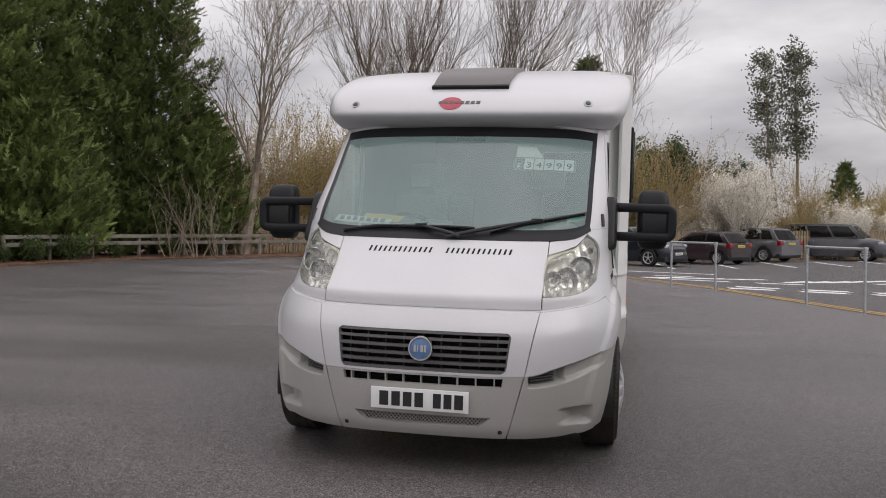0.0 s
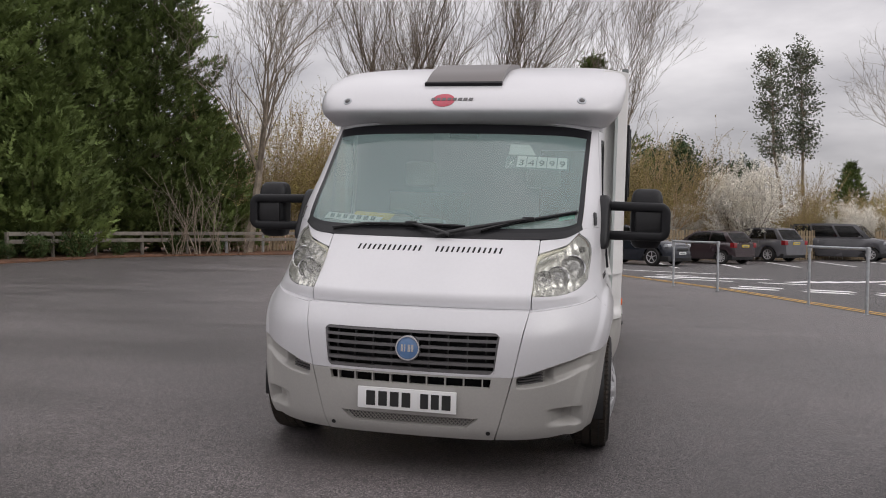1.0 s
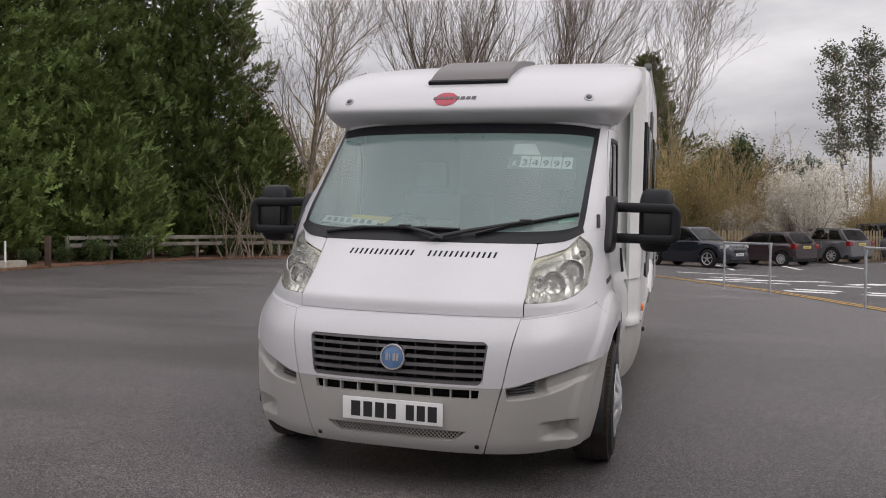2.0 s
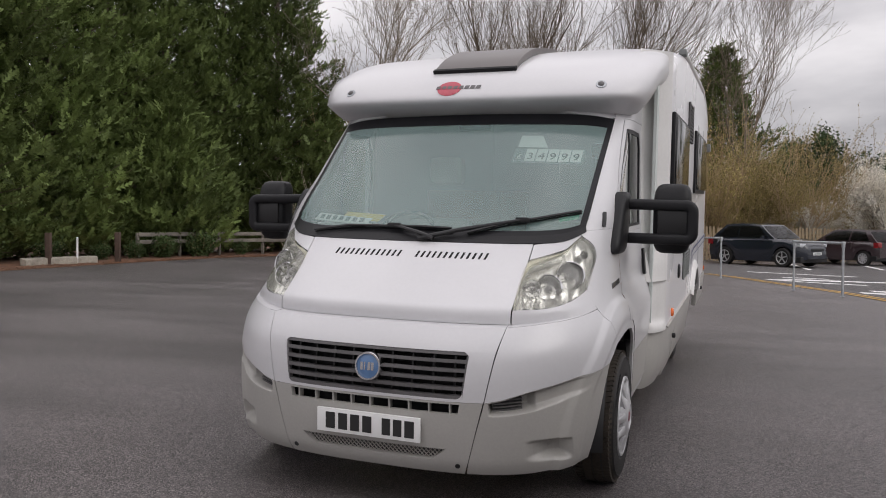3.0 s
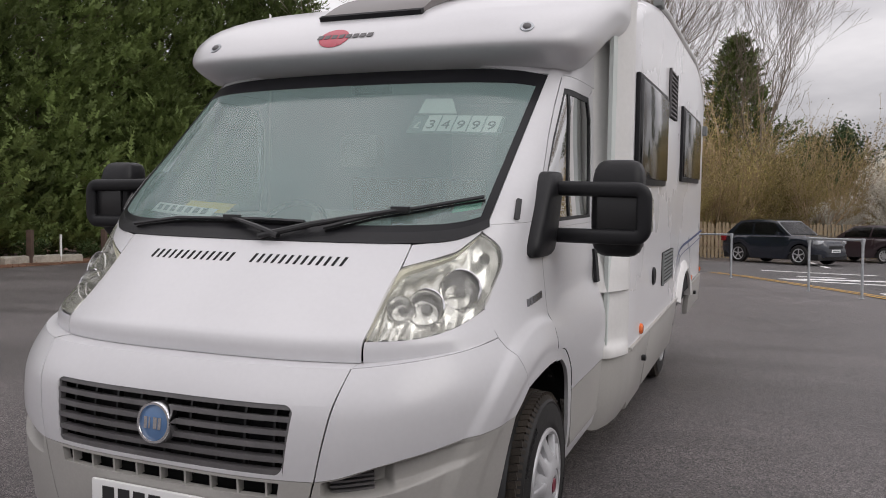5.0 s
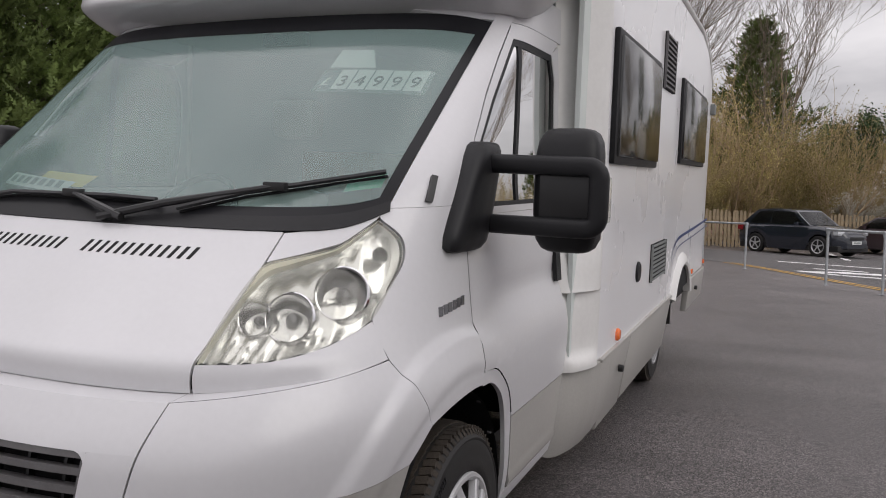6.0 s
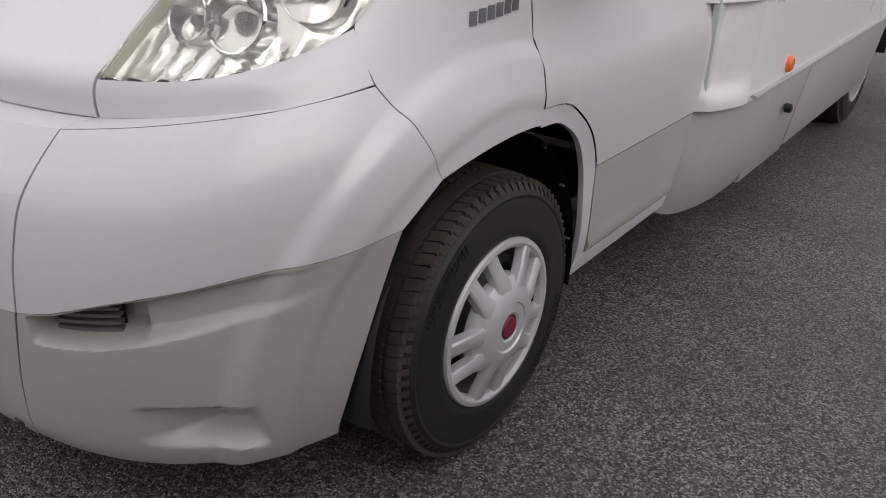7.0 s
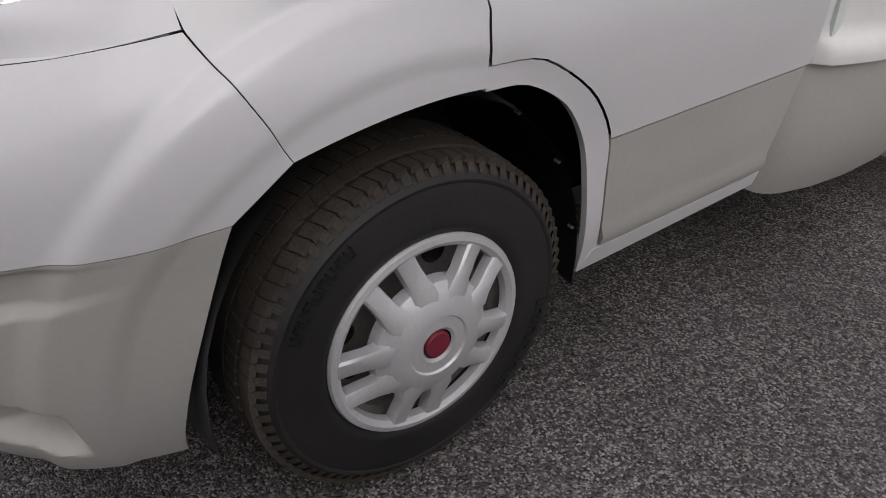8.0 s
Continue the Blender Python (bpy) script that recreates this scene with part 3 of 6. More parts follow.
# cab doors
ARCH_OUT = rounded([Y(.990, .822), Y(1.105, .808), Y(1.222, .728), Y(1.300, .62), Y(1.312, .50), Y(1.322, .40), Y(1.330, .342)])
CUT = [(a + .003, z + .001) for a, z in ARCH_OUT[12::-1]]
for side in (1, -1):
    bm = bmesh.new()
    UP = [.90, 1.0, 1.07, 1.14, 1.21, 1.275]
    skin(bm, cab, [Y(1.306, .606)] + CUT + [Y(1.002, z) for z in UP], [Y(1.950, .606)] + [Y(1.958, z) for _, z in CUT] + [Y(1.96, z) for z in UP], 57, 24, side=side, lips=(0, 0, 1, 1),
         shift=lambda p: .012 * math.exp(-((p.z - 1.02) / .05) ** 2) * max(0, min(1, (p.y - 1.05) / .2)) + flare(p))
    WIN_F = [Y(1.03, 1.295), Y(1.078, 1.40), Y(1.138, 1.50), Y(1.252, 1.63), Y(1.378, 1.76), Y(1.475, 1.86)]
    WIN_R = [Y(1.895, 1.295), Y(1.915, 1.40), Y(1.925, 1.50), Y(1.93, 1.63), Y(1.925, 1.76), Y(1.87, 1.86)]
    FRONT = [Y(1.006, 1.275), Y(1.047, 1.40), Y(1.105, 1.50), Y(1.217, 1.63), Y(1.340, 1.76), Y(1.484, 1.90)]
    REAR = [Y(1.96, 1.275), Y(1.98, 1.40), Y(1.99, 1.50), Y(1.995, 1.63), Y(1.99, 1.76), Y(1.96, 1.90)]
    skin(bm, cab, FRONT, WIN_F, 20, 3, side=side, lips=(1, 1, 1, 1), gap=.0)
    skin(bm, cab, WIN_R, REAR, 20, 3, side=side, gap=.0)
    skin(bm, cab, [Y(1.470, 1.858), Y(1.87, 1.858)], [Y(1.490, 1.915), Y(1.96, 1.915)], 10, 3, side=side, gap=.0)
    skin(bm, cab, [Y(1.006, 1.275), Y(1.96, 1.275)], [Y(1.05, 1.297), Y(1.90, 1.297)], 12, 2, side=side, gap=.0, lips=(0, 1, 1, 1))
    bm_fill = bmesh.new()
    skin(bm_fill, cab, [Y(1.40, 1.917), Y(2.0, 1.917)], [Y(1.40, 2.05), Y(2.0, 2.05)], 10, 4, side=side, gap=0)
    part("roof_side", bm_fill, WHITE, van)
    door = part("cab_door", bm, WHITE, van, "white cab door with grey lower part")
    bm = bmesh.new()
    skin(bm, cab, [Y(1.335, .345), Y(1.878, .345)], [Y(1.308, .603), Y(1.943, .603)], 18, 10, side=side,
         shift=lambda p: -.008 * math.exp(-((p.z - .37) / .018) ** 2))
    part("door_lower", bm, GREY, door, "warm grey lower door panel")
    bm = bmesh.new()
    skin(bm, cab, WIN_F, WIN_R, 24, 12, side=side, out=-.008, lip=0, gap=0)
    g = part("door_glass", bm, SIDEGLASS, door)
    g.visible_shadow = False
    bm = bmesh.new()
    for run in (WIN_F, WIN_R):
        k = 1 if run is WIN_F else -1
        skin(bm, cab, run, [(a + k * .022, z) for a, z in run], 20, 1, side=side, out=-.003, lip=.006, gap=0) if k > 0 else skin(bm, cab, [(a - .03, z) for a, z in run], run, 20, 1, side=side, out=-.003, lip=.006, gap=0)
    skin(bm, cab, [Y(1.455, 1.835), Y(1.88, 1.835)], [Y(1.475, 1.862), Y(1.87, 1.862)], 10, 1, side=side, out=-.003, lip=.006, gap=0)
    skin(bm, cab, [Y(1.025, 1.288), Y(1.91, 1.288)], [Y(1.035, 1.312), Y(1.91, 1.312)], 10, 1, side=side, out=-.002, lip=.006, gap=0)
    skin(bm, cab, [Y(1.475, 1.30), Y(1.505, 1.30)], [Y(1.50, 1.85), Y(1.53, 1.85)], 1, 8, side=side, out=-.003, lip=.006, gap=0)
    part("window_seal", bm, BLACK, door)
    # sill and the lip of the wheel arch
    bm = bmesh.new()
    skin(bm, cab, [Y(1.290, .285), Y(1.60, .292), Y(1.89, .300)], [Y(1.318, .340), Y(1.60, .340), Y(1.89, .342)], 16, 3, side=side, lip=.05)
    ARCH_IN = [Y(.985, .783), Y(1.075, .772), Y(1.169, .713), Y(1.232, .62), Y(1.262, .50), Y(1.280, .38), Y(1.290, .288)]
    skin(bm, cab, rounded(ARCH_IN), ARCH_OUT, 48, 4, side=side, lip=.05, lips=(.3, .4, 1, 1), shift=lambda p: .002 + flare(p))
    part("sill", bm, WHITE, van, "white sill and wheel arch lip")
    # dark wheel housing
    bm = bmesh.new()
    m = Matrix.Translation((side * .97, .876, .34)) @ (Matrix.Identity(4) if side > 0 else pose(0, 0, 0, 0, 0, 180))
    m = m @ Matrix.Diagonal((1, .885, .985, 1))
    lathe(bm, [(.448, .016), (.455, -.02), (.46, -.10), (.46, -.40), (.10, -.42), (0, -.42)], m, 40)
    bmesh.ops.delete(bm, geom=[v for v in bm.verts if v.co.z < .24], context="VERTS")
    liner = part("wheel_housing", bm, SATIN, van, "black plastic wheel arch liner")
    for t in (.15, .55, .95, 1.35, 1.8):
        bm = bmesh.new()
        q = Matrix.Translation((side * .972, .876 + .395 * math.cos(t), .34 + .44 * math.sin(t))) @ (Matrix.Identity(4) if side > 0 else pose(0, 0, 0, 0, 0, 180))
        lathe(bm, [(.004, -.01), (.004, .002), (.002, .004), (0, .004)], q, 10)
        part("liner_screw", bm, DARKGREY, liner)
    # door handle
    bm = bmesh.new()
    skin(bm, cab, [Y(1.885, .985), Y(1.945, .985)], [Y(1.885, 1.145), Y(1.945, 1.145)], 4, 6, side=side, out=.012, lip=.016, gap=0)
    part("door_handle", bm, BLACK, door, "black plastic door handle")
    bm = bmesh.new()
    skin(bm, cab, [Y(.828, 1.318), Y(.845, 1.315)], [Y(.878, 1.388), Y(.892, 1.385)], 3, 6, side=side, out=.010, lip=.012, gap=0)
    part("side_repeater", bm, SATIN, van)
    # lettering bars on the wing
    for k in range(6):
        bm = bmesh.new()
        y = .800 + k * .026
        skin(bm, cab, [Y(y, 1.010 + k * .003), Y(y + .019, 1.010 + k * .003)], [Y(y + .006, 1.036 + k * .003), Y(y + .025, 1.036 + k * .003)], 1, 1, side=side, out=.003, lip=.004, gap=0)
        part("wing_badge_bar", bm, DARKCHROME, van)

# headlamps
LAMP_LOW = [X(.604, .957), X(.68, .958), X(.744, .960), X(.83, .985), Y(.571, 1.029), Y(.649, 1.098), Y(.712, 1.168), Y(.728, 1.225), X(.817, 1.269)]
LAMP_TOP = [X(.604, .957), X(.597, 1.02), X(.595, 1.09), X(.607, 1.150), X(.65, 1.169), X(.69, 1.180), X(.73, 1.191), X(.763, 1.207), X(.817, 1.269)]
for side in (1, -1):
    bm = bmesh.new()
    skin(bm, cab, rounded(LAMP_LOW), rounded(LAMP_TOP), 48, 14, side=side, out=.002, lip=.004)
    lens = part("headlamp", bm, FROST, van, "clear headlamp with slightly yellowed upper edge")
    lens.visible_shadow = False
    bm = bmesh.new()
    skin(bm, cab, rounded(LAMP_LOW), rounded(LAMP_TOP), 90, 24, side=side, out=-.046, lip=-.044,
         shift=lambda p: .009 * step(math.sin(abs(p.x) * 150) * 2 + .5) * step((1.035 - p.z) / .02) + .004 * math.sin(p.x * 60 + p.z * 25) ** 2 + .012 * step((p.z - 1.09) / .012))
    part("reflector_housing", bm, REFLECTOR, lens)
    bm = bmesh.new()
    skin(bm, cab, between(rounded(LAMP_LOW), rounded(LAMP_TOP), .945), rounded(LAMP_TOP), 40, 3, side=side, out=-.006, lip=.02, gap=0)
    part("lens_rim", bm, HAZE, lens)
    for x, z, r in ((.728, 1.052, .058), (.808, 1.100, .064), (.656, 1.050, .040), (.850, 1.190, .018)):
        s, _ = X(x, z)
        p = cab.at(s, z) - cab.normal(s, z) * .02
        d = (cab.normal(s, z) + Vector((0, -1.2, 0))).normalized()
        if side < 0:
            p.x, d.x = -p.x, -d.x
        bm = bmesh.new()
        m = Matrix.Translation(p) @ d.to_track_quat("X", "Z").to_matrix().to_4x4()
        lathe(bm, [(r * 1.12, -.030), (r * 1.12, .002), (r * 1.06, .006), (r, .004), (r * .97, -.010), (r * .80, -.030), (r * .5, -.044), (r * .30, -.048)], m, 40)
        bowl = part("lamp_bowl", bm, CHROME, lens)
        bm = bmesh.new()
        lathe(bm, [(r * .32, -.048), (r * .30, -.020), (r * .22, -.012), (0, -.010)], m, 24)
        part("bulb_cap", bm, DARKCHROME, bowl)
    # fog lamp louvres and side intake slats
    for k in range(5):
        bm = bmesh.new()
        z = .318 + k * .012
        skin(bm, cab, [X(.800, z), X(.850, z)], [X(.800, z + .006), X(.850, z + .006)], 4, 1, side=side, out=-.054, lip=.010, gap=0)
        part("fog_louvre", bm, GREY, van)
    bm = bmesh.new()
    xs = (.572, .62, .66, .700)
    skin(bm, cab, [X(x, louvre_z(x) - .064) for x in xs], [X(x, grey_edge(x) - .004) for x in xs], 9, 2, side=side, out=-.066, lip=0, gap=0)
    part("intake_backing", bm, SATIN, van)
    for k in range(4):
        bm = bmesh.new()
        dz = .010 + k * .0145
        skin(bm, cab, [X(x, louvre_z(x) - dz - .007) for x in xs], [X(x, louvre_z(x) - dz) for x in xs], 9, 1, side=side, out=-.044, lip=.014, gap=0)
        part("intake_slat", bm, DARKGREY, van)
    bm = bmesh.new()
    dial(bm, side * .415, .262, .012, .001, .006, 20)
    part("parking_sensor", bm, SATIN, van)

# wipers
for pts in (([-.62, .560, 1.262], [-.40, .585, 1.290], [.0, .583, 1.293], [.18, .58, 1.288]), ([.27, .585, 1.270], [.45, .640, 1.318], [.60, .705, 1.345], [.80, .83, 1.385])):
    bm = bmesh.new()
    P = [Vector(p) for p in pts]
    Q = []
    for p in P:
        y = cab.at(*X(p.x, p.z)).y
        Q.append(Vector((p.x, y - .020, p.z + .012)))
    tube(bm, Q, .008, 6)
    tube(bm, [q + Vector((0, .012, -.012)) for q in Q], .005, 6)
    mid = Q[1] * .35 + Q[2] * .65 if pts[0][0] < 0 else Q[1] * .45 + Q[2] * .55
    box(bm, -.035, .035, -.012, .012, -.012, .012, .004, m=Matrix.Translation(mid + Vector((0, -.004, .004))))
    piv = Vector((.10, cab.at(*X(.1, 1.244)).y - .02, 1.250)) if pts[0][0] < 0 else Vector((.02, cab.at(*X(.02, 1.240)).y - .02, 1.247))
    mid2 = mid + Vector((0, -.006, .004))
    tube(bm, [piv, piv * .6 + mid2 * .4 + Vector((0, -.012, .006)), mid2], [.012, .011, .008], 8)
    part("wiper", bm, SATIN, van, "black windscreen wiper")

# towing-style double-arm mirrors
def pillow(bm, c, half, p, warp=None, nu=32, nv=20):
    """A rounded block: a superellipsoid about c."""
    rows = []
    for j in range(nv + 1):
        v = math.pi * j / nv
        row = []
        for i in range(nu):
            u = 2 * math.pi * i / nu
            d = Vector((math.sin(v) * math.cos(u), math.sin(v) * math.sin(u), math.cos(v)))
            d *= sum(abs(d[k]) ** p for k in range(3)) ** (-1 / p)
            q = Vector((c[0] + d.x * half[0], c[1] + d.y * half[1], c[2] + d.z * half[2]))
            row.append(bm.verts.new(warp(q) if warp else q))
        rows.append(row)
    for a, b in zip(rows, rows[1:]):
        for i in range(nu):
            bm.faces.new((a[i], b[i], b[(i + 1) % nu], a[(i + 1) % nu]))
    bmesh.ops.remove_doubles(bm, verts=bm.verts, dist=.0003)
    bmesh.ops.recalc_face_normals(bm, faces=bm.faces)


def bow(bm, pts, ra, rb, n=14):
    """A flattened bar swept along pts, which lie about in one upright plane across the vehicle."""
    rings = []
    for i, p in enumerate(pts):
        d = (Vector(pts[min(i + 1, len(pts) - 1)]) - Vector(pts[max(i - 1, 0)])).normalized()
        b = Vector((0, 1, 0))
        a = d.cross(b).normalized()
        ring = []
        for k in range(n):
            c, w = math.cos(2 * math.pi * k / n), math.sin(2 * math.pi * k / n)
            ring.append(bm.verts.new(Vector(p) + a * ra * math.copysign(abs(c) ** .7, c) + b * rb * math.copysign(abs(w) ** .7, w)))
        rings.append(ring)
    for r0, r1 in zip(rings, rings[1:]):
        for k in range(n):
            bm.faces.new((r0[k], r0[(k + 1) % n], r1[(k + 1) % n], r1[k]))
    bm.faces.new(rings[0][::-1]); bm.faces.new(rings[-1])
    bmesh.ops.recalc_face_normals(bm, faces=bm.faces)


for side in (1, -1):
    bm = bmesh.new()
    # foot on the door
    pillow(bm, (side * .945, 1.05, 1.335), (.046, .108, .160), 6.0, lambda q: Vector((q.x - side * .10 * max(0, 1.05 - q.y), 1.05 + (q.y - 1.05) * (1 - 1.6 * (q.z - 1.335)) + .52 * (q.z - 1.335), q.z)))
    mirror_x = -.030 if side > 0 else 0
    mirror = part("wing_mirror", bm, BLACK, van, "black double-armed wing mirror on long arms")
    turn = [(1.312 + .034 * math.sin(t), 1.393 + .034 * math.cos(t)) for t in np.linspace(0, math.pi / 2, 7)] + [(1.312 + .034 * math.cos(t), 1.285 - .034 * math.sin(t)) for t in np.linspace(0, math.pi / 2, 7)]
    run = [(side * .955, 1.125, 1.432), (side * 1.02, 1.112, 1.431), (side * 1.12, 1.098, 1.429), (side * 1.22, 1.086, 1.428)]
    run += [(side * x, 1.082, z) for x, z in turn]
    run += [(side * 1.22, 1.086, 1.251), (side * 1.12, 1.098, 1.251), (side * 1.02, 1.112, 1.251), (side * .955, 1.125, 1.251)]
    bm = bmesh.new()
    bow(bm, run, .0285, .024)
    part("arm", bm, BLACK, mirror, "looped double arm")
    bm = bmesh.new()
    pillow(bm, (side * 1.237, 1.168, 1.356), (.096, .072, .184), 5.0, lambda q: Vector((q.x, q.y + .02 * ((q.z - 1.35) / .18) ** 2, q.z)))
    part("head", bm, BLACK, mirror)
    bm = bmesh.new()
    box(bm, 1.17, 1.325, 1.085, 1.11, 1.275, 1.405, .008)
    for v in bm.verts:
        v.co.x *= side
    part("recess", bm, SATIN, mirror)
    bm = bmesh.new()
    box(bm, 1.17, 1.325, 1.228, 1.238, 1.21, 1.45, .004)
    for v in bm.verts:
        v.co.x *= side
    part("mirror_glass", bm, CHROME, mirror)
    bm = bmesh.new()
    box(bm, 1.345, 1.372, 1.10, 1.135, 1.27, 1.40, .008)
    for v in bm.verts:
        v.co.x *= side
    ind = part("indicator", bm, FROST, mirror, "clear indicator with orange bulb")
    bm = bmesh.new()
    box(bm, 1.348, 1.364, 1.106, 1.128, 1.315, 1.345, .004)
    for v in bm.verts:
        v.co.x *= side
    part("bulb", bm, ORANGE, ind)
    for o in mirror.children:
        o.matrix_basis = Matrix.Translation((mirror_x, 0, 0))

# roof fairing over the cab
pod = Shell([(1.945, 1.40), (1.97, 1.345), (2.0, 1.29), (2.03, 1.262), (2.06, 1.275), (2.09, 1.30), (2.14, 1.350), (2.20, 1.44), (2.235, 1.51), (2.30, 1.67), (2.36, 1.86), (2.40, 2.01), (2.45, 2.27), (2.50, 2.55), (2.53, 2.85), (2.55, 3.2)],
            [(1.945, .95), (1.97, .975), (2.03, 1.02), (2.09, 1.045), (2.20, 1.065), (2.32, 1.07), (2.40, 1.055), (2.45, 1.03), (2.50, .96), (2.55, .85)],
            [(1.945, 1.75), (2.0, 1.74), (2.10, 1.80), (2.20, 1.95), (2.32, 2.25), (2.40, 2.5), (2.45, 2.75), (2.50, 3.0), (2.55, 3.4)],
            [(1.945, 5.2), (2.1, 5.2), (2.3, 5.2), (2.55, 5.2)])
PX = pod.sx

bm = bmesh.new()
zs = [1.946, 1.96, 1.98, 2.0, 2.012, 2.024, 2.036, 2.05, 2.07, 2.09, 2.12, 2.15, 2.18, 2.21, 2.24, 2.28, 2.32, 2.36, 2.40, 2.43, 2.46, 2.49, 2.52, 2.55]
cols = 72
grid = []
for z in zs:
    top = pod.row(z)[0][-1] + max(0, 2.22 - pod.shoulder(z))
    row = []
    for i in range(cols + 1):
        s = -top + 2 * top * i / cols
        p = pod.at(s, z)
        if z < 2.28:
            k = max(0, min(1, (p.y - 1.52) / .60))
            p.z += .20 * k * k * (3 - 2 * k) * (2.28 - z) / .335
        row.append(bm.verts.new(p))
    grid.append(row)
for a, b in zip(grid, grid[1:]):
    for i in range(cols):
        bm.faces.new((a[i], a[i + 1], b[i + 1], b[i]))
# the underside runs back to the top of the windscreen
under = [bm.verts.new((v.co.x * .90, v.co.y + .05, v.co.z - .012)) for v in grid[0]]
for i in range(cols):
    bm.faces.new((under[i], under[i + 1], grid[0][i + 1], grid[0][i]))
fairing = part("roof_fairing", bm, WHITE, van, "white moulded roof fairing over the cab")
for side in (1, -1):
    bm = bmesh.new()
    dial(bm, side * pod.sx(.785, 2.095)[0], 2.095, .030, .002, .010, 28, shell=pod)
    ml = part("marker_lamp", bm, STEEL, fairing, "small round clear marker lamp")
    bm = bmesh.new()
    dial(bm, side * pod.sx(.785, 2.095)[0], 2.095, .018, .006, .008, 24, dome=.006, shell=pod)
    part("lamp_core", bm, DARKGREY, ml)
# badge on the fairing: red disc and grey bars
bm = bmesh.new()
s = pod.sx(-.115, 2.10)[0]
run_l = [(s + .075 * math.cos(math.pi + math.pi * i / 24), 2.098 + .046 * math.sin(math.pi + math.pi * i / 24)) for i in range(25)]
run_h = [(s + .075 * math.cos(math.pi - math.pi * i / 24), 2.098 + .046 * math.sin(math.pi - math.pi * i / 24)) for i in range(25)]
skin(bm, pod, run_l, run_h, 24, 8, out=.003, lip=.002, gap=0)
disc = part("red_disc", bm, RED, fairing, "red oval badge with grey bars")
for k in range(8):
    a = s - .085 + k * .036
    bm = bmesh.new()
    skin(bm, pod, [(a, 2.094), (a + .026, 2.094)], [(a + .004, 2.113), (a + .030, 2.113)], 2, 1, out=.005, lip=.002, gap=0)
    part("badge_bar", bm, DARKGREY, disc)
# smoked front skylight
bm = bmesh.new()
SK_L = [PX(x, 2.225) for x in np.linspace(-.275, .245, 9)]
SK_T = [PX(x, 2.50) for x in np.linspace(-.275, .245, 9)]
skin(bm, pod, SK_L, SK_T, 20, 24, out=.018, lip=.04, gap=0, shift=lambda p: -.026 * math.sin(math.pi * max(0, min(1, (p.z - 2.225) / .275))))
sky_hatch = part("front_skylight", bm, SKYLIGHT, van, "smoked brown skylight set in the roof fairing")
bm = bmesh.new()
skin(bm, pod, [PX(x, 2.212) for x in np.linspace(-.28, .25, 9)], [PX(x, 2.226) for x in np.linspace(-.28, .25, 9)], 16, 1, out=.022, lip=.03, gap=0)
part("skylight_sill", bm, VOID, sky_hatch)

# living body: side walls and roof in one shell, lofted along its length
BW = 1.09


def section(y):
    edge = smooth_curve([(1.98, 2.20), (2.2, 2.30), (2.4, 2.39), (2.8, 2.50), (3.3, 2.565), (3.6, 2.575), (5.6, 2.575), (6.3, 2.42), (6.72, 2.10)])(y)
    w = smooth_curve([(1.98, 1.0), (2.08, 1.03), (2.2, 1.075), (2.3, BW), (6.5, BW), (6.72, BW - .03)])(y)
    r = .07
    pts = [(w, .605), (w, 1.2), (w, edge - r)]
    pts += [(w - r + r * math.cos(a), edge - r + r * math.sin(a)) for a in np.linspace(.3, math.pi / 2, 5)]
    pts += [(w * .5, edge + .02), (0, edge + .03)]
    return pts + [(-x, z) for x, z in pts[-2::-1]]


bm = bmesh.new()
ys = [2.2, 2.3, 2.5, 2.8, 3.2, 3.6, 4.2, 5.0, 5.6, 6.0, 6.3, 6.5, 6.65, 6.72]
rows = [[bm.verts.new((x, y, z)) for x, z in section(y)] for y in ys]
for a, b in zip(rows, rows[1:]):
    for i in range(len(a) - 1):
        bm.faces.new((a[i], a[i + 1], b[i + 1], b[i]))
bm.faces.new(rows[-1])
bmesh.ops.recalc_face_normals(bm, faces=bm.faces)
part("body_shell", bm, BODYWHITE, van, "smooth white living compartment")
# closed floor and front wall of the living body
bm = bmesh.new()
box(bm, -1.06, 1.06, 2.25, 6.65, .50, .60)
part("body_floor", bm, VOID, van)

